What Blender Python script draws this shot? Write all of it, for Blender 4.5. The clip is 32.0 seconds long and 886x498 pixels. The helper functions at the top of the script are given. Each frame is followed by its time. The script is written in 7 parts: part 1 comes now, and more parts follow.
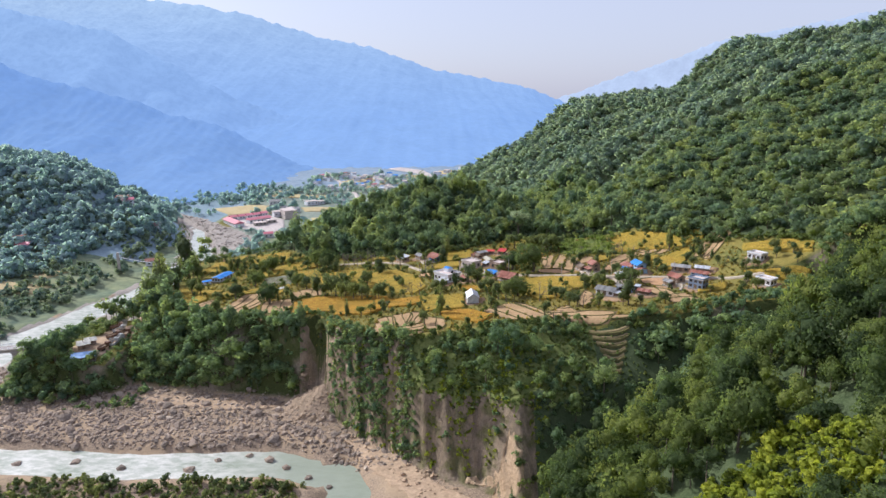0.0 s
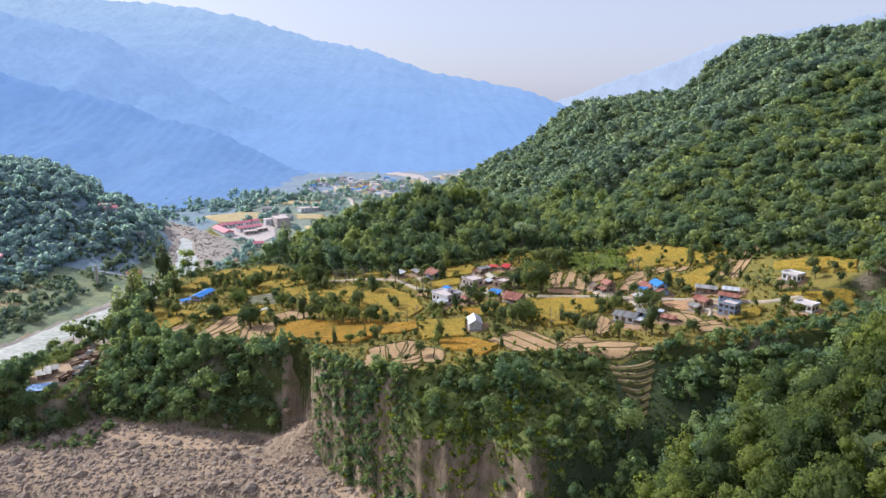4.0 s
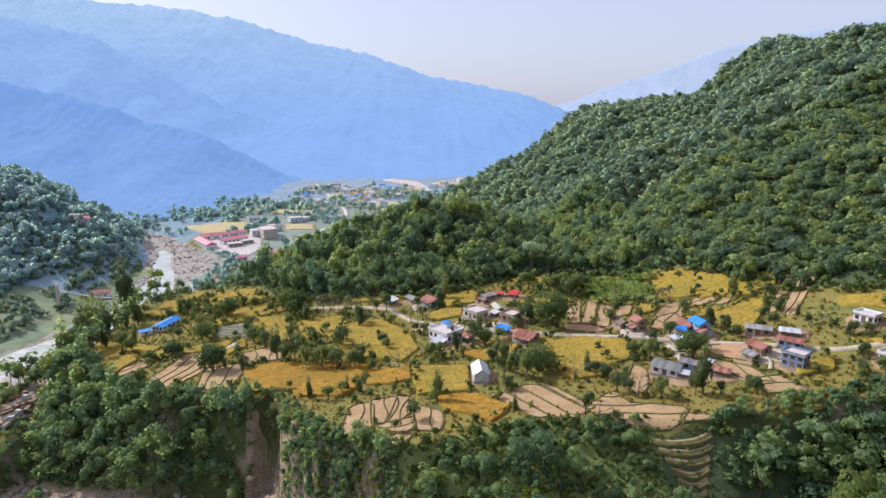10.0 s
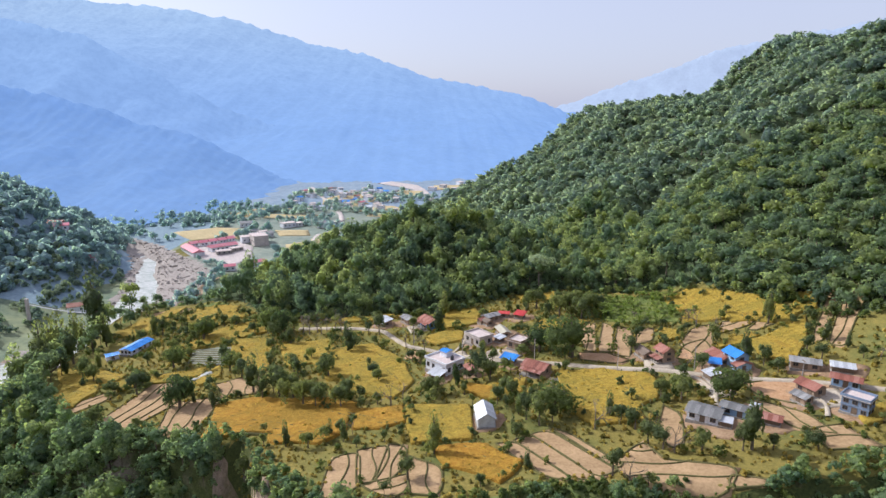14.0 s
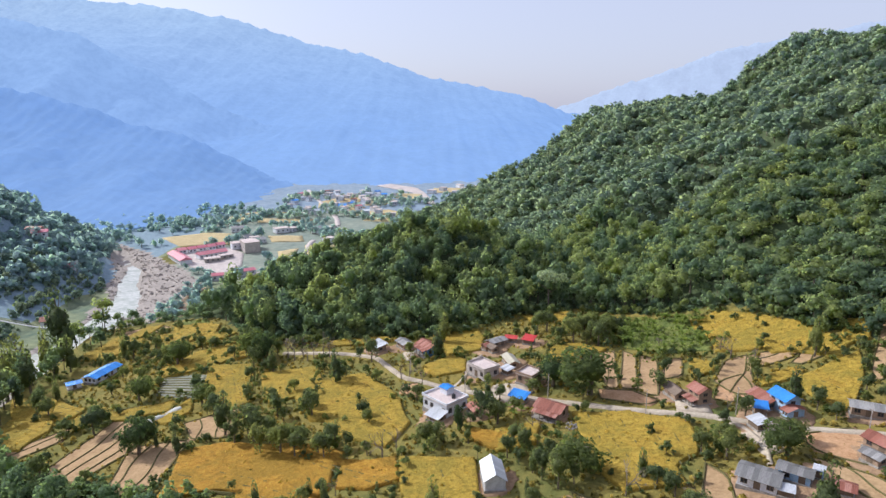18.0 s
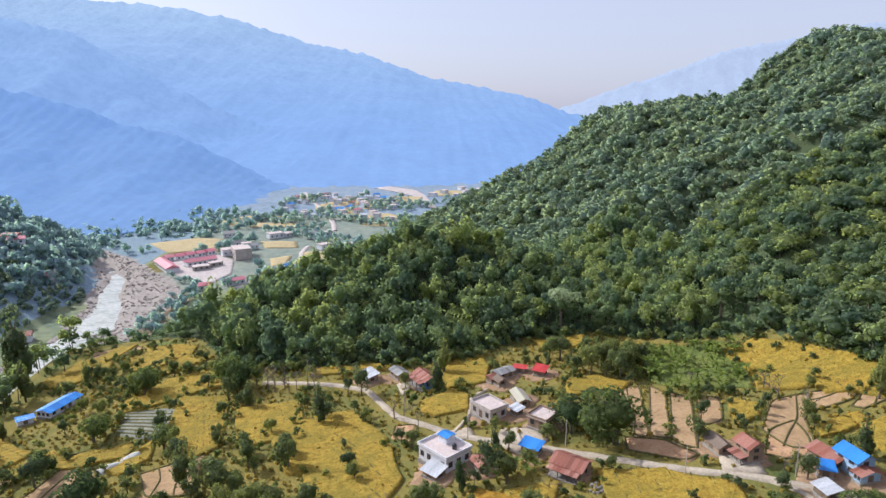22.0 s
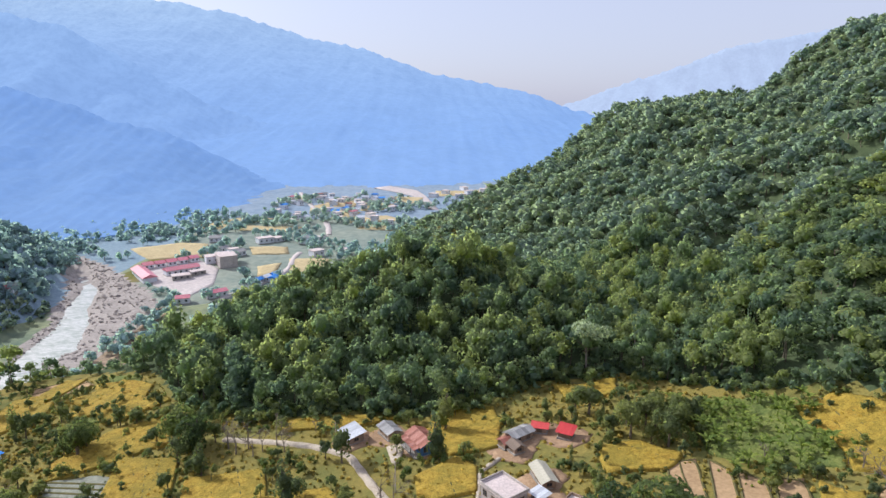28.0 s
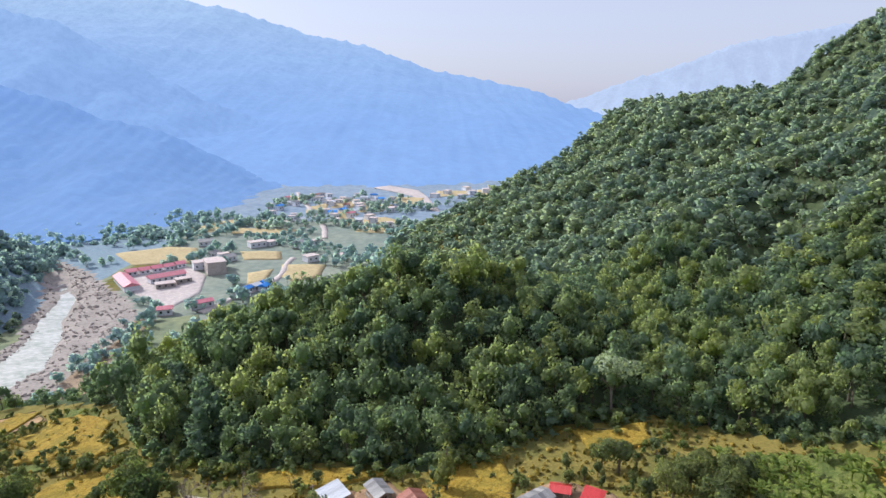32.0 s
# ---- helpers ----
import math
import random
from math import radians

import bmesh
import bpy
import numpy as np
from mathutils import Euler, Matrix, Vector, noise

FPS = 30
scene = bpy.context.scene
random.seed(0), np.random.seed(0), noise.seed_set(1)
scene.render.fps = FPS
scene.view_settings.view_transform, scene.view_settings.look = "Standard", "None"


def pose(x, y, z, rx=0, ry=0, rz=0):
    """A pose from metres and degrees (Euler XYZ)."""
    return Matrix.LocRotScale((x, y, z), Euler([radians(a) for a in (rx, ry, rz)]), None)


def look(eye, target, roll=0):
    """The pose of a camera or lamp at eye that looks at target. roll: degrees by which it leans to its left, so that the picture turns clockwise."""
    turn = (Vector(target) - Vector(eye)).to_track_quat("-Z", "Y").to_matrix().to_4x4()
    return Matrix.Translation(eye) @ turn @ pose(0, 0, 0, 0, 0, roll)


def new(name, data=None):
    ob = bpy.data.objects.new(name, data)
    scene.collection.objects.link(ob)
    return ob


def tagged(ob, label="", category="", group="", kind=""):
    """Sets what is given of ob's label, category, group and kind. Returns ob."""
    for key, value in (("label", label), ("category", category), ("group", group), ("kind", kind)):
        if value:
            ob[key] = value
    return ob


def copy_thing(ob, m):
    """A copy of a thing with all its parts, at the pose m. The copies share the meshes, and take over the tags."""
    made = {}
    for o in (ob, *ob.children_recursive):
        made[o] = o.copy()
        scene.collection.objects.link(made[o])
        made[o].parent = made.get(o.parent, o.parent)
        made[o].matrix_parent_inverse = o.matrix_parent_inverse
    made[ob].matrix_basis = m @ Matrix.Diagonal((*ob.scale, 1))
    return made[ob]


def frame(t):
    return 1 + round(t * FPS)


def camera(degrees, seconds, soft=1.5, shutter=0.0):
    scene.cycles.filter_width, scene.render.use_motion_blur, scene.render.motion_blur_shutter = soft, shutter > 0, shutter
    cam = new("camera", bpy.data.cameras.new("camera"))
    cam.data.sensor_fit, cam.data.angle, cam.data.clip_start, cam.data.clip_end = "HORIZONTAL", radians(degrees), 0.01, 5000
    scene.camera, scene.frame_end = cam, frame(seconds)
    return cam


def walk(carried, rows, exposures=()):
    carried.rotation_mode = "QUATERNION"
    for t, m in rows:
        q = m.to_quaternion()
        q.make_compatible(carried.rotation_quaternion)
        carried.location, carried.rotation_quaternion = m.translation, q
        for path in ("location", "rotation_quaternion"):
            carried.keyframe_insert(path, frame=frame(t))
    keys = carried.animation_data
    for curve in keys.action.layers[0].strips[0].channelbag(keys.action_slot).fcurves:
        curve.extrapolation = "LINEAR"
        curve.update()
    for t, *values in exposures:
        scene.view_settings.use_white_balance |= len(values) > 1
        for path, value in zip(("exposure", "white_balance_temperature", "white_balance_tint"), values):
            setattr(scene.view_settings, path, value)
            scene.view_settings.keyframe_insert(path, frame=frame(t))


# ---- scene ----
cam = camera(70.956, 32.0)
# seconds, x, y, z, heading, tilt down, roll
ROWS = [
    (0, 0.00, 0.00, 130.00, -0.180, 12.884, -0.188),
    (1, 0.08, 6.46, 130.02, -0.150, 12.837, -0.210),
    (2, 0.09, 13.33, 130.15, -0.134, 12.780, -0.234),
    (3, 0.03, 20.41, 130.19, -0.103, 12.700, -0.247),
    (4, -0.07, 27.52, 130.18, -0.062, 12.612, -0.248),
    (5, -0.15, 34.72, 130.24, -0.027, 12.497, -0.253),
    (6, -0.21, 41.94, 130.26, -0.004, 12.411, -0.213),
    (7, -0.31, 48.99, 130.25, 0.027, 12.346, -0.167),
    (8, -0.39, 55.70, 130.15, 0.064, 12.289, -0.130),
    (9, -0.43, 62.33, 130.02, 0.097, 12.243, -0.088),
    (10, -0.41, 68.99, 129.90, 0.138, 12.213, -0.074),
    (11, -0.30, 75.76, 129.80, 0.172, 12.179, -0.093),
    (12, -0.25, 82.60, 129.71, 0.188, 12.132, -0.091),
    (13, -0.21, 89.32, 129.73, 0.206, 12.111, -0.080),
    (14, -0.19, 95.91, 129.80, 0.221, 12.093, -0.066),
    (15, -0.20, 102.47, 129.80, 0.230, 12.057, -0.030),
    (16, -0.32, 109.06, 129.76, 0.248, 12.026, 0.020),
    (17, -0.29, 115.60, 129.99, 0.262, 12.036, 0.047),
    (18, -0.31, 122.16, 130.20, 0.267, 12.039, 0.047),
    (19, -0.32, 128.84, 130.22, 0.266, 12.025, 0.040),
    (20, -0.12, 135.56, 130.19, 0.237, 12.007, 0.057),
    (21, 0.18, 142.27, 130.14, 0.186, 11.985, 0.085),
    (22, 0.28, 149.02, 130.03, 0.146, 11.977, 0.097),
    (23, 0.35, 155.74, 129.96, 0.116, 11.994, 0.103),
    (24, 0.31, 162.38, 129.94, 0.099, 12.022, 0.107),
    (25, 0.27, 169.06, 130.01, 0.076, 12.078, 0.143),
    (26, 0.15, 175.68, 130.06, 0.067, 12.145, 0.192),
    (27, -0.00, 182.26, 130.11, 0.077, 12.218, 0.227),
    (28, 0.32, 189.21, 130.01, 0.020, 12.265, 0.232),
    (29, 0.50, 196.26, 129.92, -0.036, 12.317, 0.222),
    (30, 0.48, 203.31, 129.89, -0.061, 12.391, 0.254),
    (31, 0.50, 210.44, 129.98, -0.082, 12.458, 0.258),
    (32, 0.70, 217.59, 130.03, -0.154, 12.499, 0.221),
]


def flight(x, y, z, heading, tilt, roll):
    h, d = radians(heading), radians(tilt)
    return look((x, y, z), (x + 50 * math.sin(h) * math.cos(d), y + 50 * math.cos(h) * math.cos(d), z - 50 * math.sin(d)), roll)


walk(cam, [(r[0], flight(*r[1:])) for r in ROWS], [(0, 0.19, 5750, 10), (32, 0.19, 5750, 10)])

# ---- world, sun, exposure ----
SUN_TO = Vector((-0.80, 0.42, 0.66)).normalized()
world = bpy.data.worlds.new("sky")
scene.world = world
world.use_nodes = True
wn = world.node_tree
bg = wn.nodes["Background"]
sky = wn.nodes.new("ShaderNodeTexSky")
sky.sky_type = 'NISHITA'
sky.sun_disc = False
sky.sun_elevation = math.asin(SUN_TO.z)
sky.sun_rotation = math.atan2(SUN_TO.x, SUN_TO.y)
sky.altitude = 600
sky.air_density, sky.dust_density, sky.ozone_density = 1.0, 5.0, 1.5
haze_mix = wn.nodes.new("ShaderNodeMix")
haze_mix.data_type = 'RGBA'
haze_mix.inputs[0].default_value = 0.5
haze_mix.inputs[7].default_value = (8.2, 7.8, 8.8, 1)
wn.links.new(sky.outputs[0], haze_mix.inputs[6])
wn.links.new(haze_mix.outputs[2], bg.inputs[0])
bg.inputs[1].default_value = 0.107
sun = new("sun", bpy.data.lights.new("sun", 'SUN'))
sun.data.energy, sun.data.angle, sun.data.color = 4.0, radians(1.2), (1.0, 0.935, 0.83)
sun.matrix_world = look(SUN_TO * 900, (0, 0, 0))


# ---- materials ----
class Nodes:
    """Small helper round one node material."""

    def __init__(self, name):
        self.mat = bpy.data.materials.new(name)
        self.mat.use_nodes = True
        self.t = self.mat.node_tree
        self.bsdf = self.t.nodes["Principled BSDF"]
        self.out = self.t.nodes["Material Output"]

    def add(self, kind, **kw):
        n = self.t.nodes.new(kind)
        for k, v in kw.items():
            n.inputs[k].default_value = v
        return n

    def link(self, a, b):
        self.t.links.new(a, b)

    def coords(self, local=False):
        n = self.t.nodes.new("ShaderNodeTexCoord" if local else "ShaderNodeNewGeometry")
        return n.outputs["Object"] if local else n.outputs["Position"]

    def noise(self, scale, detail=3.0, rough=0.55, local=False, stretch=None):
        n = self.add("ShaderNodeTexNoise", Scale=scale, Detail=detail, Roughness=rough)
        src = self.coords(local)
        if stretch:
            m = self.add("ShaderNodeMapping", Scale=stretch)
            self.link(src, m.inputs[0])
            src = m.outputs[0]
        self.link(src, n.inputs["Vector"])
        return n.outputs[0]

    def ramp(self, fac, *stops):
        r = self.t.nodes.new("ShaderNodeValToRGB")
        e = r.color_ramp.elements
        while len(e) < len(stops):
            e.new(0.5)
        for el, (pos, col) in zip(e, stops):
            el.position, el.color = pos, (*col, 1)
        self.link(fac, r.inputs[0])
        return r.outputs[0]

    def mix(self, fac, a, b, mode='MIX'):
        m = self.t.nodes.new("ShaderNodeMix")
        m.data_type, m.blend_type = 'RGBA', mode
        for sock, v in ((m.inputs[0], fac), (m.inputs[6], a), (m.inputs[7], b)):
            if isinstance(v, (int, float)):
                sock.default_value = v
            elif isinstance(v, tuple):
                sock.default_value = (*v, 1)
            else:
                self.link(v, sock)
        return m.outputs[2]

    def bump(self, fac, strength=0.4, dist=0.1):
        b = self.add("ShaderNodeBump", Strength=strength, Distance=dist)
        self.link(fac, b.inputs["Height"])
        self.link(b.outputs[0], self.bsdf.inputs["Normal"])

    def done(self, colour, rough=0.85, spec=0.25, metal=0.0):
        if isinstance(colour, tuple):
            self.bsdf.inputs["Base Color"].default_value = (*colour, 1)
        else:
            self.link(colour, self.bsdf.inputs["Base Color"])
        self.bsdf.inputs["Roughness"].default_value = rough
        self.bsdf.inputs["Specular IOR Level"].default_value = spec
        self.bsdf.inputs["Metallic"].default_value = metal
        return self.mat


def surface(name, dark, light, scale=0.5, fine=4.0, rough=0.9, spec=0.2, bump=0.3, bdist=0.1, local=False, metal=0.0, stretch=None):
    """Two tones broken up at two scales, with fine relief."""
    n = Nodes(name)
    a = n.noise(scale, 4, 0.6, local, stretch)
    b = n.noise(fine, 3, 0.6, local, stretch)
    c = n.ramp(a, (0.32, dark), (0.68, light))
    c = n.mix(0.35, c, n.ramp(b, (0.3, tuple(v * 0.55 for v in dark)), (0.7, tuple(min(1, v * 1.25) for v in light))))
    if bump:
        n.bump(b, bump, bdist)
    return n.done(c, rough, spec, metal)


def foliage(name, dark, mid, light, leak=0.54, grain=2.2, depth=1.0):
    """Leaves: tone varies from leaf to leaf, tree to tree and over the slope; some light passes through."""
    n = Nodes(name)
    geo = n.t.nodes.new("ShaderNodeNewGeometry")
    info = n.t.nodes.new("ShaderNodeObjectInfo")
    att = n.t.nodes.new("ShaderNodeAttribute")
    att.attribute_name = "tone"
    s = n.t.nodes.new("ShaderNodeMath")
    s.operation = 'ADD'
    n.link(info.outputs["Random"], s.inputs[0])
    n.link(att.outputs["Fac"], s.inputs[1])
    f = n.t.nodes.new("ShaderNodeMath")
    f.operation = 'FRACT'
    n.link(s.outputs[0], f.inputs[0])
    tree = n.ramp(f.outputs[0], (0.0, dark), (0.45, mid), (0.85, light), (1.0, mid))
    leaf = n.ramp(geo.outputs["Random Per Island"], (0.0, (0.86, 0.88, 0.88)), (0.6, (1.0, 1.0, 1.0)), (1.0, (1.25, 1.2, 1.05)))
    c = n.mix(1.0, tree, leaf, 'MULTIPLY')
    sprig = n.noise(grain, 3, 0.7)
    c = n.mix(1.0, c, n.ramp(sprig, (0.34, (1 - 0.38 * depth, 1 - 0.34 * depth, 1 - 0.32 * depth)), (0.5, (1.0, 1.0, 1.0)), (0.66, (1 + 0.42 * depth, 1 + 0.34 * depth, 1 + 0.22 * depth))), 'MULTIPLY')
    n.bump(sprig, 0.7 * depth, 0.35)
    n.done(c, 0.7, 0.12)
    tr = n.add("ShaderNodeBsdfTranslucent")
    n.link(n.mix(1.0, c, (1.6, 1.65, 1.05), 'MULTIPLY'), tr.inputs["Color"])
    m = n.add("ShaderNodeMixShader")
    m.inputs[0].default_value = leak
    n.link(n.bsdf.outputs[0], m.inputs[1])
    n.link(tr.outputs[0], m.inputs[2])
    n.link(m.outputs[0], n.out.inputs["Surface"])
    return n.mat


# Haze is tinted into both greens, more into that of the upper slope.
M_FOREST = foliage("forest_leaves", (0.130, 0.186, 0.145), (0.180, 0.236, 0.152), (0.272, 0.306, 0.138), 0.66, 2.2, 0.55)
M_HAZESLOPE = foliage("hazed_slope_leaves", (0.180, 0.240, 0.240), (0.215, 0.272, 0.246), (0.262, 0.308, 0.230), 0.72, 0.9, 0.25)
M_SPUR = foliage("sunlit_leaves", (0.066, 0.096, 0.046), (0.106, 0.146, 0.056), (0.200, 0.232, 0.070), grain=2.8)
M_VILLAGE = foliage("village_tree_leaves", (0.098, 0.130, 0.072), (0.140, 0.170, 0.080), (0.225, 0.245, 0.092), grain=3.0)
M_SHRUB = foliage("shrub_leaves", (0.090, 0.130, 0.050), (0.130, 0.170, 0.055), (0.200, 0.225, 0.066), 0.4)
M_PALE = foliage("pale_leaves", (0.32, 0.385, 0.25), (0.36, 0.425, 0.275), (0.40, 0.46, 0.30), 0.3)
# Blue-grey distance haze is mixed into the green of these far leaves.
M_HAZELEAF = foliage("hazed_far_leaves", (0.265, 0.362, 0.455), (0.28, 0.378, 0.465), (0.298, 0.39, 0.465), 0.62, 0.5, 0.25)
M_BARK = surface("bark", (0.09, 0.07, 0.05), (0.20, 0.165, 0.125), 1.5, 8, 0.9, 0.15, 0.5, 0.03)
M_LUSH = foliage("lush_weeds", (0.130, 0.185, 0.045), (0.185, 0.240, 0.055), (0.255, 0.300, 0.070), 0.45)
M_TWIG = surface("bare_twigs", (0.16, 0.13, 0.10), (0.27, 0.225, 0.18), 1.5, 8, 0.9, 0.15, 0.3, 0.02)
M_LIME = foliage("lime_shrub_leaves", (0.17, 0.21, 0.035), (0.25, 0.29, 0.04), (0.34, 0.36, 0.05), 0.45)
M_MEADOW = foliage("meadow_grass", (0.175, 0.160, 0.046), (0.290, 0.232, 0.058), (0.400, 0.300, 0.076), 0.35, 1.0)
M_NEARWOOD = foliage("gorge_leaves", (0.130, 0.195, 0.130), (0.185, 0.255, 0.145), (0.270, 0.325, 0.145))
M_DARKTREE = foliage("dark_tree_leaves", (0.060, 0.092, 0.046), (0.088, 0.124, 0.054), (0.135, 0.168, 0.064))
# Town trees are paler still, with more haze in the leaf colour.
M_TOWNHAZE = foliage("hazed_town_leaves", (0.28, 0.365, 0.43), (0.31, 0.395, 0.45), (0.34, 0.42, 0.46), 0.62, 0.5, 0.25)
M_BANKLEAF = foliage("far_bank_leaves", (0.125, 0.185, 0.165), (0.165, 0.225, 0.175), (0.225, 0.275, 0.180), 0.4, 0.7)
M_GRAIN = foliage("rice_heads", (0.24, 0.165, 0.030), (0.36, 0.245, 0.040), (0.48, 0.340, 0.066), 0.35, 1.0)


# ---- the lie of the land ----
def step(a, b, v):
    t = np.clip((v - a) / (b - a), 0, 1)
    return t * t * (3 - 2 * t)


def soft_max(a, b, k):
    h = np.clip(0.5 + 0.5 * (a - b) / k, 0, 1)
    return b + (a - b) * h + k * h * (1 - h)


def wobble(x, y, size, seed=0.0):
    """Smooth uneven relief from a few crossed waves, about -1 to 1."""
    u, v = x / size, y / size
    return (np.sin(1.7 * u + 2.3 * np.sin(0.9 * v + seed)) + np.sin(2.1 * v + 1.9 * np.sin(1.1 * u + 2 * seed))
            + 0.5 * np.sin(3.9 * u - 2.7 * v + seed) + 0.5 * np.sin(4.3 * v + 3.1 * u + 3 * seed)) / 3


EDGE_X = (-260, -175, -136, -98, -72, -54, -46, -36, -24, -8, 20, 50, 64, 110, 200, 400)
EDGE_Y = (330, 318, 292, 262, 254, 243, 231, 221, 213, 206, 211, 208, 206, 208, 215, 225)
FOOT_X = (-260, -189, -151, -106, -68, -52, -32, -18, 2, 11, 23, 27, 40, 80, 140, 400)
FOOT_Y = (290, 265, 253, 244, 238, 234, 208, 196, 180, 178, 162, 166, 170, 178, 192, 205)
CREST_X = (35, 82, 113, 142, 195, 245, 270, 291, 332, 393, 415)
CREST_Y = (690, 690, 705, 712, 700, 690, 675, 655, 640, 640, 620)
CREST_DZ = (-1, 1, 5, 12, -8, -26, -11, 3, -10, -5, 3)
NORTH_X = (-200, -150, -100, -60, -20, 20, 60, 100)
NORTH_Y = (402, 410, 415, 440, 478, 560, 700, 760)


def plateau(x, y):
    return 50 + 0.105 * x - 0.03 * (y - 270)


def far_river_x(y):
    return np.interp(y, (200, 262, 300, 330, 380, 450, 532, 600, 654, 720), (-215, -222, -232, -221, -208, -195, -214, -243, -281, -345))


def terrain(x, y):
    """Height of the ground."""
    x, y = np.asarray(x, float), np.asarray(y, float)
    floor = 10 + 0.025 * np.maximum(0, y - 500) + 0.5 * wobble(x, y, 14, 1.0)
    floor = floor - 30 * step(1250, 1800, y)
    top = plateau(x, y) + 0.5 * wobble(x, y, 19, 2.0)
    ye, yf = np.interp(x, EDGE_X, EDGE_Y), np.interp(x, FOOT_X, FOOT_Y)
    yf = np.minimum(yf, ye - 7)
    ye = ye + 1.5 * wobble(x, y, 7, 0.4)
    ribs = step(-62, -50, x) * (1 - step(24, 34, x)) * (0.7 * np.sin(0.62 * x + 2.4 * np.sin(0.19 * x) + 0.06 * y) + 0.5 * np.sin(1.7 * x + 0.25 * y))
    ye, yf = ye + 0.4 * ribs, yf + ribs
    notch = 4 * np.exp(-((x + 51) / 5.5) ** 4)
    ye, yf = ye + notch, yf + notch
    s = np.clip((ye - y) / (ye - yf), 0, 1)
    bend = step(-21, -11, x)
    ledge = 0.018 * np.sin(2 * np.pi * (y + 0.05 * x) / 4.4 + 0.5 * wobble(x, y, 9, 1.2)) * step(0.04, 0.12, s) * (1 - step(0.5, 0.6, s)) * (1 - step(38, 46, x))
    fall = (1 - bend) * s ** 1.15 + bend * (np.where(s < 0.6, 0.66 * s, 0.396 + 0.604 * ((s - 0.6) / 0.4) ** 0.85) + ledge)
    south = 1 - fall
    xw = np.interp(y, (240, 280, 300, 340, 400, 430), (-130, -139, -146, -152, -163, -163))
    west = 1 - step(0, 1, (xw - x) / 26)
    yn = np.interp(x, NORTH_X, NORTH_Y)
    north = 1 - step(0, 1, (y - yn) / np.interp(x, (-100, 40), (40, 110)))
    knoll = 1.0 * np.interp(x, (-135, -100, -45, -15, 15, 60), (0, 6, 21, 29, 24, 6)) * np.exp(-((y - 420) / 34) ** 2)
    body = floor + (top + knoll - floor) * np.minimum(np.minimum(south, west), north)
    # bench with the quarry yard above the bridge
    bench = 24 * step(-190, -178, x) * (1 - step(-146, -132, x)) * step(236, 247, y) * (1 - step(300, 330, y))
    body = np.maximum(body, bench)
    # the wooded mountain
    yc = np.interp(x, CREST_X, CREST_Y)
    hill = 20 + 0.5 * x + 0.10 * (y - 400) - 0.34 * np.maximum(0, x - 285) - 0.62 * np.maximum(0, y - yc)
    hill = hill + np.interp(x, CREST_X, CREST_DZ) * step(480, 640, y)
    relief = 7.0 * wobble(x, y, 46, 0.7) + 5.0 * wobble(0.35 * x + 0.2 * y, y - 0.3 * x, 17, 1.6)
    hill = hill + relief * step(80, 150, x + 0.35 * (y - 340)) * step(0, 40, x + 20) * (1 - 0.6 * step(590, 650, y))
    keep = south * step(200, 235, y)
    hill = floor + (hill - floor) * keep
    h = soft_max(body, hill, 6.0)
    # the near spur with its sunlit wood, and the gully that parts it from the terraces
    spur = 13 + 0.80 * np.maximum(0, x - 2) - 0.72 * np.maximum(0, y - 138 + 0.05 * x) + 2.2 * wobble(x, y, 24, 1.3)
    h = np.maximum(h, np.minimum(spur, 118))
    # cone of rubble under the landslip
    h = np.maximum(h, 21 - 0.62 * np.hypot(0.9 * (x + 49), y - 232) + 0.6 * wobble(x, y, 5, 0.8))
    # the far left hill and its flats
    lx = -np.interp(y, (200, 300, 420, 520, 600, 700, 800), (250, 250, 236, 236, 262, 300, 330)) - x
    gone = 1 - step(635, 730, y)
    up = step(440, 590, y) * gone
    left = 11 + (1 - up) * 0.13 * np.clip(lx, 0, 260) * gone + up * np.interp(lx, (0, 8, 42, 60, 72, 112, 165, 300), (0, 9, 32, 34, 50, 66, 75, 84))
    left = left + 2.0 * wobble(x, y, 40, 2.2) * step(0, 60, lx)
    left = floor + (left - floor) * (1 - step(800, 1000, y))
    h = np.where(lx > 0, np.maximum(h, left), h)
    # river beds
    rx = far_river_x(y)
    dig = np.exp(-((x - rx + 2 * np.sin(y / 17)) / np.interp(y, (380, 440), (11, 8))) ** 2) * step(248, 262, y) * (1 - step(700, 760, y))
    ry = np.interp(x, (-230, -160, -110, -60, -44, -34), (205, 197, 193, 195, 189, 180))
    dig2 = np.exp(-((y - ry) / 10.5) ** 4) * (1 - step(-46, -30, x))
    dig3 = np.exp(-((x - np.interp(y, (90, 178, 195), (-26, -31, -40))) / 10) ** 4) * (1 - step(190, 204, y))
    return h - 4.0 * np.maximum(np.maximum(dig, dig2), dig3) * (h < 18)


def ground_z(x, y):
    return float(terrain(np.array([x]), np.array([y]))[0])


def mesh_from(name, verts, faces, mats, index=None, smooth=False):
    me = bpy.data.meshes.new(name)
    verts, faces = np.asarray(verts, np.float32), np.asarray(faces, np.int32)
    n, k = faces.shape
    me.vertices.add(len(verts))
    me.vertices.foreach_set("co", verts.ravel())
    me.loops.add(n * k)
    me.loops.foreach_set("vertex_index", faces.ravel())
    me.polygons.add(n)
    me.polygons.foreach_set("loop_start", np.arange(0, n * k, k, dtype=np.int32))
    if index is not None:
        me.polygons.foreach_set("material_index", np.asarray(index, np.int32))
    me.polygons.foreach_set("use_smooth", np.full(n, smooth))
    for m in mats:
        me.materials.append(m)
    me.update(calc_edges=True)
    return me


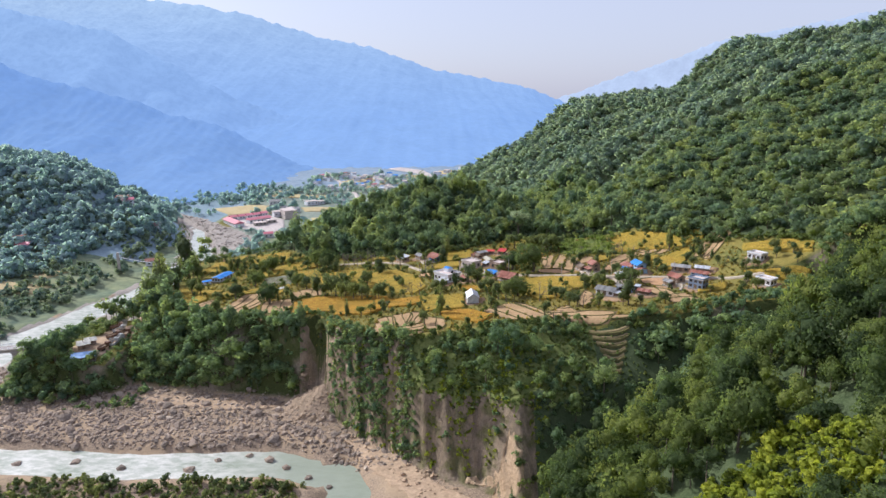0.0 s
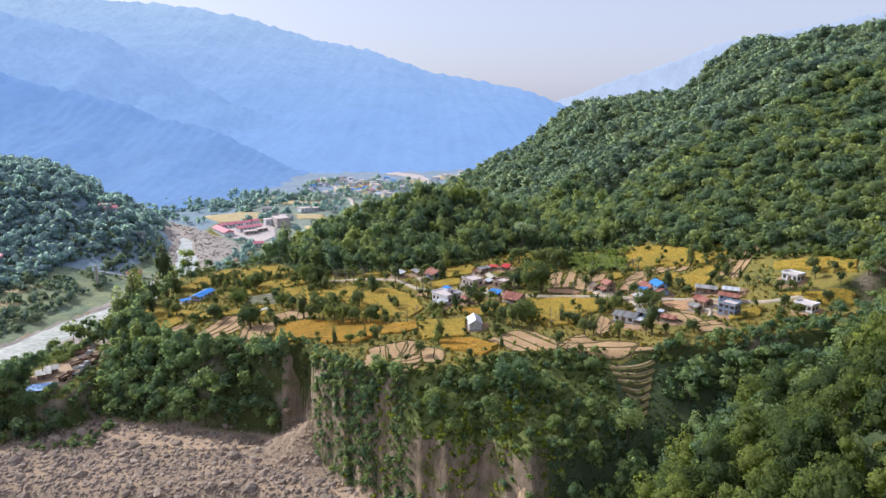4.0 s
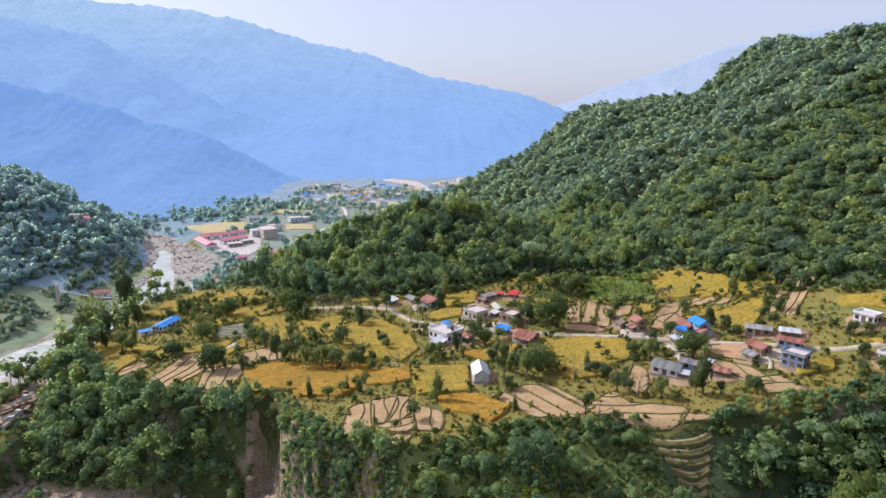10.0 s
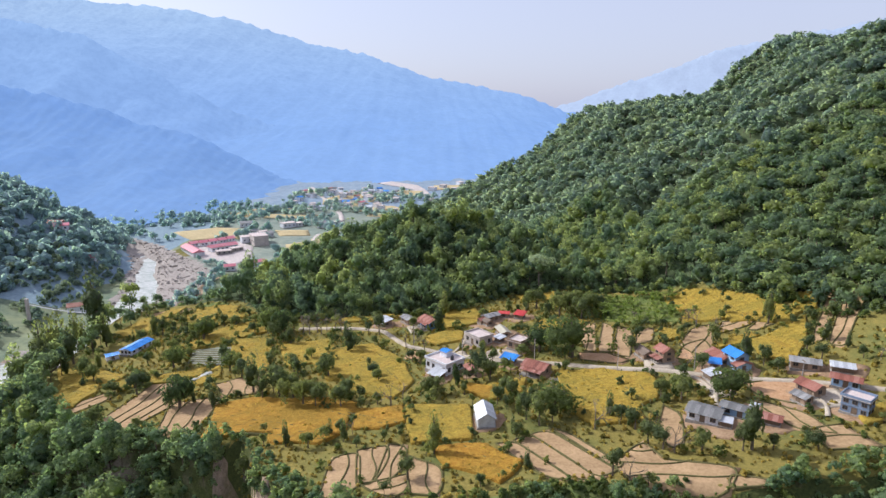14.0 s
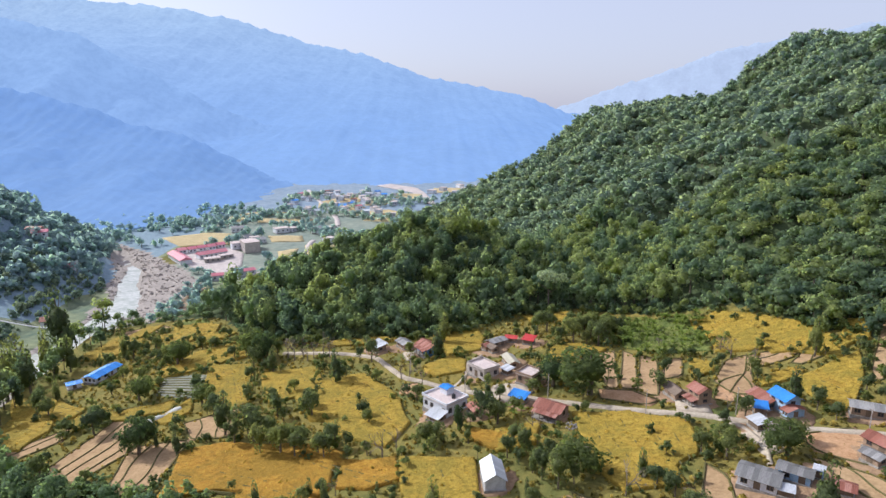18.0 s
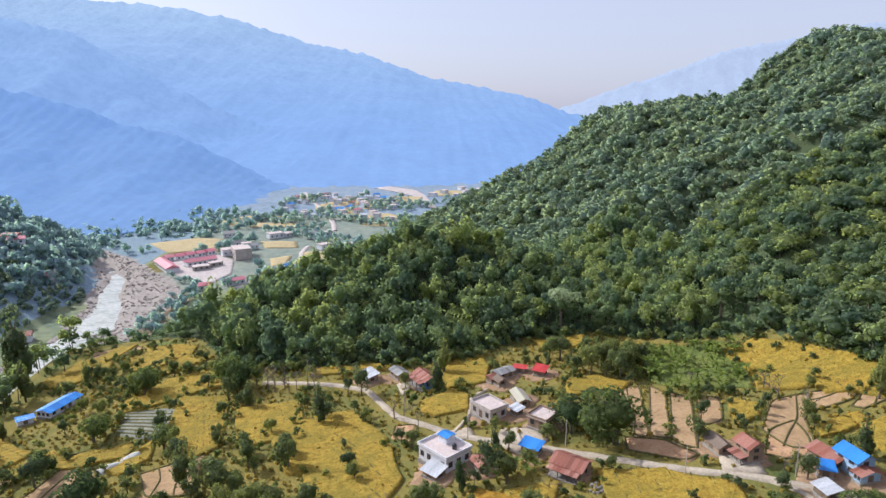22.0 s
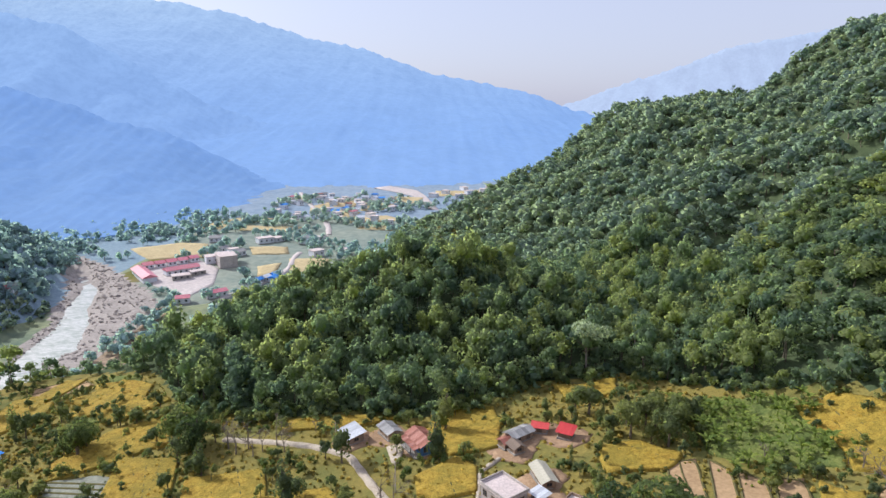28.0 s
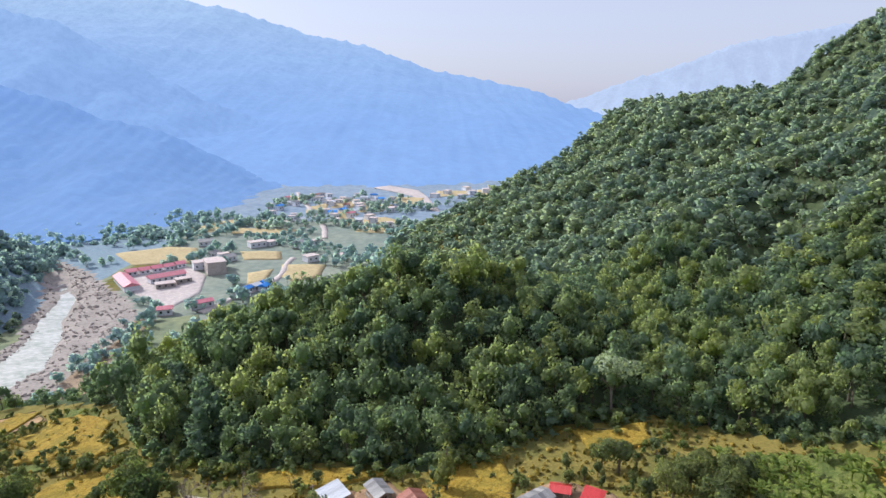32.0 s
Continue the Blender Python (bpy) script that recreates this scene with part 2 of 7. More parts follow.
def grid_mesh(name, xs, ys, height, mats, smooth=True):
    gx, gy = np.meshgrid(xs, ys)
    gz = height(gx, gy)
    v = np.stack([gx, gy, gz], -1).reshape(-1, 3)
    nx, ny = len(xs), len(ys)
    i = (np.arange(ny - 1)[:, None] * nx + np.arange(nx - 1)[None]).ravel()
    return mesh_from(name, v, np.stack([i, i + 1, i + nx + 1, i + nx], 1), mats, None, smooth)


def ground_material():
    """Grass and weeds on the flats, bare earth and rock where it is steep, gravel by the river."""
    n = Nodes("hillside_ground")
    pos = n.t.nodes.new("ShaderNodeNewGeometry")
    sep = n.t.nodes.new("ShaderNodeSeparateXYZ")
    n.link(pos.outputs["True Normal"], sep.inputs[0])
    sp = n.t.nodes.new("ShaderNodeSeparateXYZ")
    n.link(pos.outputs["Position"], sp.inputs[0])
    big, mid, fine = n.noise(0.045, 4, 0.6), n.noise(0.25, 4, 0.6), n.noise(1.6, 4, 0.65)
    grass = n.ramp(mid, (0.28, (0.070, 0.098, 0.032)), (0.5, (0.130, 0.145, 0.045)), (0.72, (0.235, 0.205, 0.065)))
    gold = n.ramp(fine, (0.3, (0.170, 0.140, 0.040)), (0.7, (0.325, 0.245, 0.062)))
    flat = n.mix(n.ramp(big, (0.32, (0.0, 0.0, 0.0)), (0.56, (0.82, 0.82, 0.82))), grass, gold)
    earth = n.ramp(mid, (0.3, (0.16, 0.125, 0.085)), (0.7, (0.30, 0.245, 0.175)))
    earth = n.mix(0.4, earth, n.ramp(fine, (0.35, (0.10, 0.085, 0.06)), (0.7, (0.40, 0.34, 0.26))))
    scrub = n.ramp(fine, (0.3, (0.035, 0.05, 0.018)), (0.7, (0.10, 0.11, 0.035)))
    earth = n.mix(n.ramp(big, (0.36, (0, 0, 0)), (0.50, (1, 1, 1))), earth, scrub)
    steep = n.ramp(sep.outputs[2], (0.72, (1, 1, 1)), (0.86, (0, 0, 0)))
    c = n.mix(steep, flat, earth)
    grav = n.ramp(fine, (0.3, (0.15, 0.12, 0.095)), (0.5, (0.30, 0.225, 0.16)), (0.75, (0.46, 0.35, 0.255)))
    grav = n.mix(n.ramp(n.noise(0.09, 4, 0.6), (0.45, (0, 0, 0)), (0.60, (0.75, 0.75, 0.75))), grav, (0.43, 0.315, 0.205))
    low = n.t.nodes.new("ShaderNodeMapRange")
    low.inputs[1].default_value, low.inputs[2].default_value = 13.2, 11.8
    n.link(sp.outputs[2], low.inputs[0])
    near = n.t.nodes.new("ShaderNodeMapRange")
    near.inputs[1].default_value, near.inputs[2].default_value = 640, 600
    n.link(sp.outputs[1], near.inputs[0])
    both = n.t.nodes.new("ShaderNodeMath")
    both.operation = 'MULTIPLY'
    n.link(low.outputs[0], both.inputs[0])
    n.link(near.outputs[0], both.inputs[1])
    c = n.mix(both.outputs[0], c, grav)
    n.bump(fine, 0.6, 0.5)
    return n.done(c, 0.95, 0.1)


BASE_X = (-160, -140, -102, -83, -68, -44, -26, -4, 14, 25, 37, 53, 65, 79, 93, 100, 107, 112, 115, 127, 135, 145, 155, 170, 220, 400)
BASE_Y = (416, 412, 396, 370, 361, 354, 354, 346, 352, 361, 361, 364, 356, 346, 338, 335, 322, 310, 300, 282, 269, 261, 240, 232, 214, 205)


def edge_y(x):
    return np.interp(x, EDGE_X, EDGE_Y)


def foot_y(x):
    return np.minimum(np.interp(x, FOOT_X, FOOT_Y), edge_y(x) - 7)


def base_y(x):
    return np.interp(x, BASE_X, BASE_Y)


M_GROUND = ground_material()
M_FLOOR = surface("forest_floor", (0.045, 0.065, 0.030), (0.10, 0.125, 0.06), 0.3, 1.8, 0.95, 0.1, 0.6, 0.3)


def lines(*parts):
    out = []
    for a, b, s in parts:
        out.extend(np.arange(a, b, s))
    return np.array(out + [parts[-1][1]])


xs = lines((-4800, -1200, 300), (-1200, -500, 50), (-500, -250, 8), (-250, -64, 2.5), (-64, 36, 1.25), (36, 160, 2.5), (160, 460, 6), (460, 1200, 60), (1200, 4800, 300))
ys = lines((-600, 0, 60), (0, 80, 8), (80, 158, 2.5), (158, 246, 1.1), (246, 440, 2.5), (440, 700, 6), (700, 1300, 25), (1300, 4900, 200))
# The valley ground is tinted bluish, so its colour takes in the haze.
M_HAZEVALLEY = surface("hazed_valley_ground", (0.175, 0.230, 0.205), (0.31, 0.325, 0.255), 0.02, 0.15, 0.95, 0.1, 0.3, 0.5)
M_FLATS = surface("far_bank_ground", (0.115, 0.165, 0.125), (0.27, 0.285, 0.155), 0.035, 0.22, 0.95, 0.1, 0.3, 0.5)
M_BANKGRASS = surface("rough_bank_grass", (0.095, 0.138, 0.044), (0.225, 0.238, 0.078), 0.28, 1.6, 0.95, 0.1, 0.6, 0.3)


def eroded_material():
    """Steep raw earth: brown and tan runnels, stones, some green creeping down."""
    n = Nodes("eroded_slope")
    run, mid, fine = n.noise(0.55, 5, 0.65, stretch=(1, 1, 0.12)), n.noise(0.16, 4, 0.6), n.noise(1.7, 5, 0.7)
    c = n.ramp(run, (0.30, (0.14, 0.108, 0.078)), (0.48, (0.25, 0.192, 0.135)), (0.70, (0.42, 0.315, 0.21)))
    c = n.mix(0.35, c, n.ramp(fine, (0.3, (0.10, 0.08, 0.06)), (0.7, (0.42, 0.33, 0.24))))
    c = n.mix(n.ramp(mid, (0.48, (0, 0, 0)), (0.62, (0.7, 0.7, 0.7))), c, n.ramp(fine, (0.3, (0.06, 0.075, 0.025)), (0.7, (0.17, 0.17, 0.05))))
    n.bump(n.mix(0.5, run, fine), 1.0, 0.9)
    return n.done(c, 0.95, 0.1)


M_ERODED = eroded_material()
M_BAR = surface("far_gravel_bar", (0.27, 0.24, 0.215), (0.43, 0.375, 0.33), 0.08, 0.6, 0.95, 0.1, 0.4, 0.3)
# Hill floor and distant floor: bluer with distance, haze put into the base colour.
M_HAZEHILL = surface("hazed_hill_floor", (0.20, 0.275, 0.33), (0.25, 0.32, 0.36), 0.05, 0.4, 0.95, 0.1, 0.3, 0.5)
M_HAZEFLOOR = surface("hazed_distant_floor", (0.20, 0.27, 0.35), (0.28, 0.335, 0.39), 0.02, 0.12, 0.95, 0.1, 0.3, 0.5)
ground_me = grid_mesh("ground", xs, ys, terrain, [M_GROUND, M_HAZEVALLEY, M_FLOOR, M_FLATS, M_ERODED, M_HAZEHILL, M_HAZEFLOOR, M_BAR, M_BANKGRASS])
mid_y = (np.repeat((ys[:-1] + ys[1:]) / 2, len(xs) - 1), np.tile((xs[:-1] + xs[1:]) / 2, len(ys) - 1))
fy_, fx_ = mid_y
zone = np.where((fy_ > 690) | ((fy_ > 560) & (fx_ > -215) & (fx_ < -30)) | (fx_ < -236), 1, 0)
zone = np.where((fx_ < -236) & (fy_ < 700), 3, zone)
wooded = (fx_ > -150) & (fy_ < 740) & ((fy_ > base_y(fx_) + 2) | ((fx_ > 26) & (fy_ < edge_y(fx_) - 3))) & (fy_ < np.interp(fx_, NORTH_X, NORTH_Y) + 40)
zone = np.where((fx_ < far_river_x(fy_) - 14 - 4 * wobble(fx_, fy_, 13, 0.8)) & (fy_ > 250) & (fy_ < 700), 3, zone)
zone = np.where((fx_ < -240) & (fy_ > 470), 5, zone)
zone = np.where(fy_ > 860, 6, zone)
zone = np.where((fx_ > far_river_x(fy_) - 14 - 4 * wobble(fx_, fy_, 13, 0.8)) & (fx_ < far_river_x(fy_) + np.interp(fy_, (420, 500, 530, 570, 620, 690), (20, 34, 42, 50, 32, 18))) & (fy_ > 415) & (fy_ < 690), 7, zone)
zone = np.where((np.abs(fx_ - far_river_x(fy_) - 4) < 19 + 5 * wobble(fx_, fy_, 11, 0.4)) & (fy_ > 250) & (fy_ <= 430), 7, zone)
zone = np.where(wooded, 2, zone)
drop = (edge_y(fx_) - fy_) / (edge_y(fx_) - foot_y(fx_))
zone = np.where((drop > np.interp(fx_, (-60, -44, -34, -24, 0, 30), (-0.02, 0.0, 0.3, 0.12, 0.3, 0.4)) + 0.08 * wobble(fx_, fy_, 4, 0.3)) & (drop < 1.1) & (fx_ > -60) & (fx_ < 29), 4, zone)
zone = np.where((drop > -0.04) & (drop < 0.58 + 0.06 * wobble(fx_, fy_, 4, 0.3)) & (fx_ > -13) & (fx_ < 50), 8, zone)
ground_me.polygons.foreach_set("material_index", zone.astype(np.int32))
ground = tagged(new("ground", ground_me), "grassy terraced hillside ground with gravel by the river", "ground", kind="structure")


# ---- river ----
def river_material():
    n = Nodes("river_water")
    a = n.noise(0.10, 5, 0.65, stretch=(0.5, 1.0, 1.0))
    b = n.noise(0.55, 5, 0.65, stretch=(0.45, 1.0, 1.0))
    foam = n.mix(0.55, n.ramp(a, (0.36, (0, 0, 0)), (0.58, (1, 1, 1))), n.ramp(b, (0.42, (0, 0, 0)), (0.60, (1, 1, 1))))
    sp = n.t.nodes.new("ShaderNodeSeparateXYZ")
    n.link(n.coords(), sp.inputs[0])
    calm = n.t.nodes.new("ShaderNodeMapRange")
    calm.inputs[1].default_value, calm.inputs[2].default_value = -84, -52
    calm.inputs[3].default_value, calm.inputs[4].default_value = 1.0, 0.12
    n.link(sp.outputs[0], calm.inputs[0])
    foam = n.mix(1.0, foam, calm.outputs[0], 'MULTIPLY')
    c = n.mix(foam, (0.275, 0.305, 0.235), (0.64, 0.62, 0.57))
    n.bump(b, 0.4, 0.3)
    return n.done(c, 0.3, 0.4)


M_WATER = river_material()
river = tagged(new("water", grid_mesh("water", lines((-360, -14, 6)), lines((60, 730, 6)), lambda x, y: 8.6 + 0.004 * np.maximum(0, y - 300) + 0.25 * wobble(x, y, 5, 3.0), [M_WATER])), "milky green river with white rapids", "river", kind="structure")


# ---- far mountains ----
def far_haze_material(name, low, high, glow, z0, z1):
    """Wooded mountains far off, their pale blue haze put into a glowing colour."""
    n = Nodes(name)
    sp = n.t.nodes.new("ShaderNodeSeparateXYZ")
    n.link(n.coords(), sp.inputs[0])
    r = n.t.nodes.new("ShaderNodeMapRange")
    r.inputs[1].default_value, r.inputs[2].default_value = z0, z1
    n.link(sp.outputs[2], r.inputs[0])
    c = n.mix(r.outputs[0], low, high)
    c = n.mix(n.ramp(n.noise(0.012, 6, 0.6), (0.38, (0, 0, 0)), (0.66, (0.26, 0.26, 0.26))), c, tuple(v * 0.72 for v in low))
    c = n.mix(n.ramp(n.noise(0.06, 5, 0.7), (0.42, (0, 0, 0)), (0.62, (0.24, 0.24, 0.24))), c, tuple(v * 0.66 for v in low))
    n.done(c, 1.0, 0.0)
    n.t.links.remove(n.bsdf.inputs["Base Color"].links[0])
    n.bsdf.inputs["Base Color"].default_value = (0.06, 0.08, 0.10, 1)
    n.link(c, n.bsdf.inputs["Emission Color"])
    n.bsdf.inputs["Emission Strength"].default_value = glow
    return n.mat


def ridge(name, crest, rough, mat, label, foot=8):
    """A mountain chain: a crest line (x, y, z, reach of the slope) that falls towards the viewer and behind, with side spurs."""
    cx, cy, cz, cd = (np.array(v, float) for v in zip(*crest))
    u = np.linspace(cx[0], cx[-1], 520)
    w = np.concatenate([np.linspace(-1, 0, 28), np.linspace(0.12, 0.5, 4)])
    U, W = np.meshgrid(u, w)
    yb, zb, depth = np.interp(U, cx, cy), np.interp(U, cx, cz), np.interp(U, cx, cd)
    fall = np.where(W < 0, 1 - np.abs(W) ** 0.85, 1 - W * 1.4)
    spur = wobble(U, W * depth * 0.35, depth.mean() * 0.16, 1.9) * np.sin(np.pi * np.clip(-W, 0, 1)) * 0.10
    crag = (wobble(U, W * depth, rough, 0.3) + 0.6 * wobble(U, W * depth, rough * 0.37, 2.3)) * rough * 0.07 * (1 - np.abs(W)) 
    woods = (wobble(U, W * depth, rough * 0.16, 1.1) + 0.7 * wobble(U, 1.4 * W * depth, rough * 0.09, 0.5)) * rough * 0.035
    Z = foot + zb * np.clip(fall + spur, -0.2, 2) + crag + woods
    v = np.stack([U, yb + W * depth, Z], -1).reshape(-1, 3)
    nx, ny = len(u), len(w)
    i = (np.arange(ny - 1)[:, None] * nx + np.arange(nx - 1)[None]).ravel()
    me = mesh_from(name, v, np.stack([i, i + 1, i + nx + 1, i + nx], 1), [mat], None, True)
    return tagged(new(name, me), label, "mountain", kind="structure")


M_R1 = far_haze_material("blue_slope", (0.208, 0.338, 0.625), (0.190, 0.322, 0.630), 0.88, 0, 160)
M_R2 = far_haze_material("pale_haze_slope", (0.238, 0.378, 0.685), (0.41, 0.525, 0.690), 0.90, 100, 520)
M_R3 = far_haze_material("faint_haze_slope", (0.442, 0.496, 0.630), (0.468, 0.514, 0.636), 1.0, 0, 900)
M_R4 = far_haze_material("mid_haze_slope", (0.234, 0.372, 0.680), (0.310, 0.445, 0.690), 0.90, 0, 300)
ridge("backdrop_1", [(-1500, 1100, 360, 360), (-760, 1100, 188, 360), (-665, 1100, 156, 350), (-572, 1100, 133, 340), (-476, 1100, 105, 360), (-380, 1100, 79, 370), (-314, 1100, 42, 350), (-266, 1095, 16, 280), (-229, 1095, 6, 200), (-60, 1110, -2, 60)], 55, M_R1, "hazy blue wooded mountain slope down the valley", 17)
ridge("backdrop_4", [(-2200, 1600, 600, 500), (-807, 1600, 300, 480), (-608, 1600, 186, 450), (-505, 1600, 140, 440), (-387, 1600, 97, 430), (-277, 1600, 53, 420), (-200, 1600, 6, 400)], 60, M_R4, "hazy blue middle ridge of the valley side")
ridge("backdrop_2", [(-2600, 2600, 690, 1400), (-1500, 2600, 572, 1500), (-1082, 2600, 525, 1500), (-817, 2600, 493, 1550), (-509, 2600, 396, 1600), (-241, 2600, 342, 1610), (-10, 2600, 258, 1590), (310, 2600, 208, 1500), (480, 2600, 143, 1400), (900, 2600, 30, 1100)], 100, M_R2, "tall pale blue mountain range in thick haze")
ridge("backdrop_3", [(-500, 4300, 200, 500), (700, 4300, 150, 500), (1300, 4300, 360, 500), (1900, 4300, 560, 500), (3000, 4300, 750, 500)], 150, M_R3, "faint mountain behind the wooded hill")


# ---- trees ----
def rng(seed):
    return np.random.default_rng(seed)


def crown_shape(seed, lobes, leaves, tall=1.0, kind="round", rough=0.5, mellow=0.0):
    """A crown of unit radius that starts at height 0: lobes of leaf clumps round a few dark cores."""
    r = rng(seed)
    if kind == "umbrella":
        a = r.uniform(0, 2 * np.pi, lobes)
        d = np.sqrt(r.uniform(0.05, 0.75, lobes))
        c = np.stack([d * np.cos(a), d * np.sin(a), 0.45 + 0.25 * r.random(lobes) - 0.25 * d], 1)
        rad = r.uniform(0.22, 0.34, lobes)
        squash = 0.45
    elif kind == "column":
        z = np.linspace(0.1, 1, lobes)
        a = r.uniform(0, 2 * np.pi, lobes)
        d = 0.35 * r.random(lobes) * (1.15 - z)
        c = np.stack([d * np.cos(a), d * np.sin(a), z * 2.0 * tall], 1)
        rad = (0.62 - 0.30 * z) * r.uniform(0.8, 1.2, lobes)
        squash = 1.1
    else:
        a = r.uniform(0, 2 * np.pi, lobes)
        zz = r.uniform(0.15, 1.0, lobes)
        d = np.sqrt(np.clip(1 - (zz - 0.4) ** 2 / 0.55, 0.05, 1)) * r.uniform(0.35, 0.86, lobes)
        c = np.stack([d * np.cos(a), d * np.sin(a), zz * 1.25 * tall], 1)
        c[0] = (0, 0, 0.75 * tall)
        rad = r.uniform(0.22, 0.44, lobes)
        rad[0] = 0.52
        squash = 0.9
    pick = r.choice(lobes, leaves * 2, p=rad ** 2 / (rad ** 2).sum())
    v = r.normal(size=(leaves * 2, 3))
    v[:, 2] += 0.35
    v /= np.linalg.norm(v, axis=1)[:, None]
    p = c[pick] + v * rad[pick][:, None] * np.array([1, 1, squash]) * (1 + rough * r.uniform(-0.24, 0.18, (leaves * 2, 1)))
    gap = np.min(np.linalg.norm((p[:, None] - c[None]) / np.array([1, 1, squash]), axis=2) / rad[None], axis=1)
    keep = np.nonzero(gap > 0.78)[0][:leaves]
    p, nrm = p[keep], v[keep] + r.normal(0, rough, (len(keep), 3))
    nrm /= np.linalg.norm(nrm, axis=1)[:, None]
    t = np.cross(nrm, r.normal(size=nrm.shape))
    t /= np.linalg.norm(t, axis=1)[:, None]
    b = np.cross(nrm, t)
    size = 1.55 / np.sqrt(leaves)
    s1 = size * r.uniform(0.7, 1.35, (len(keep), 1))
    s2 = s1 * r.uniform(0.55, 1.0, (len(keep), 1))
    quad = np.stack([p - t * s1, p - b * s2 - 0.1 * nrm * s1, p + t * s1, p + b * s2 + 0.1 * nrm * s1], 1).reshape(-1, 3)
    faces = np.arange(len(quad)).reshape(-1, 4)
    cube = np.array([(x, y, z) for x in (-1, 1) for y in (-1, 1) for z in (-1, 1)], float) / math.sqrt(3)
    cf = np.array([(0, 1, 3, 2), (4, 6, 7, 5), (0, 4, 5, 1), (2, 3, 7, 6), (0, 2, 6, 4), (1, 5, 7, 3)])
    # leaves shade like the rounded mass that they belong to
    out = p - np.array((0, 0, 0.45 * tall))
    out /= np.linalg.norm(out, axis=1)[:, None]
    soft = 0.55 * out + 0.25 * v[keep] + (0.75 - 0.5 * mellow) * nrm + (0, 0, 0.5 * mellow)
    ns = [np.repeat(soft, 4, 0)]
    vs, fs = [quad], [faces]
    n = len(quad)
    for i in np.argsort(-rad)[:max(1, min(lobes, 3))]:
        q = np.linalg.qr(r.normal(size=(3, 3)))[0]
        ns.append(cube @ q.T)
        vs.append(c[i] + (cube @ q.T) * rad[i] * (0.95 if leaves > 100 else 0.72) * np.array([1, 1, squash]))
        fs.append(cf + n)
        n += 8
    ns = np.concatenate(ns)
    return np.concatenate(vs), np.concatenate(fs), ns / np.linalg.norm(ns, axis=1)[:, None]


def tube(p0, p1, r0, r1, sides=5):
    p0, p1 = np.array(p0, float), np.array(p1, float)
    d = (p1 - p0) / np.linalg.norm(p1 - p0)
    t = np.cross(d, (0.3, 0.9, 0.2))
    t /= np.linalg.norm(t)
    b = np.cross(d, t)
    a = np.arange(sides) * 2 * np.pi / sides
    ring = np.cos(a)[:, None] * t + np.sin(a)[:, None] * b
    v = np.concatenate([p0 + ring * r0, p1 + ring * r1])
    i = np.arange(sides)
    return v, np.stack([i, (i + 1) % sides, (i + 1) % sides + sides, i + sides], 1)


def joined(pieces):
    vs, fs, n = [], [], 0
    for v, f in pieces:
        vs.append(v)
        fs.append(f + n)
        n += len(v)
    return np.concatenate(vs), np.concatenate(fs)


def trunk_shape(seed, height, radius, spread, limbs=4):
    """A slightly crooked tapered trunk with limbs that reach into the crown."""
    r = rng(seed)
    bend = r.uniform(-0.05, 0.05, 2) * height
    mid = np.array((bend[0], bend[1], height * 0.55))
    top = np.array((-bend[0] * 0.5, bend[1] * 0.3, height))
    out = [tube((0, 0, -0.6), mid, radius * 1.25, radius * 0.85, 6), tube(mid, top, radius * 0.85, radius * 0.3, 6)]
    for k in range(limbs):
        a = 2 * np.pi * (k + r.random() * 0.7) / limbs
        z = height * r.uniform(0.45, 0.8)
        p = mid * (z / mid[2]) if z < mid[2] else mid + (top - mid) * (z - mid[2]) / (top[2] - mid[2])
        out.append(tube(p, p + np.array((np.cos(a) * spread, np.sin(a) * spread, height * 0.22)), radius * 0.45, radius * 0.12, 4))
    return joined(out)


ROUND_FINE = [crown_shape(50 + k, 16, 620, (1.0, 1.15, 0.9, 1.25)[k]) for k in range(4)]
ROUND_HI = [crown_shape(10 + k, 13, 290, (1.0, 1.15, 0.9, 1.3)[k], rough=0.5) for k in range(4)]
ROUND_MID = [crown_shape(20 + k, 11, 170, (1.0, 1.2, 0.9, 1.35, 1.1)[k], rough=0.45) for k in range(5)]
ROUND_LOW = [crown_shape(30 + k, 5, 72, (0.95, 1.15, 0.85, 1.25)[k]) for k in range(4)]
ROUND_FAR = [crown_shape(35 + k, 7, 84, (1.0, 1.15, 0.9, 1.25)[k], rough=0.4, mellow=0.6) for k in range(4)]
TUFT = [crown_shape(45 + k, 1, 16, 0.6) for k in range(3)]
ROUND_MINI = [crown_shape(38 + k, 4, 42, (1.0, 0.9)[k]) for k in range(2)]
ROUND_SOFT = [crown_shape(140 + k, 6, 48, (0.9, 0.75, 1.0)[k], rough=0.3, mellow=1.0) for k in range(3)]
COLUMN_MID = [crown_shape(40 + k, 7, 170, (0.9, 1.1)[k], "column") for k in range(2)]


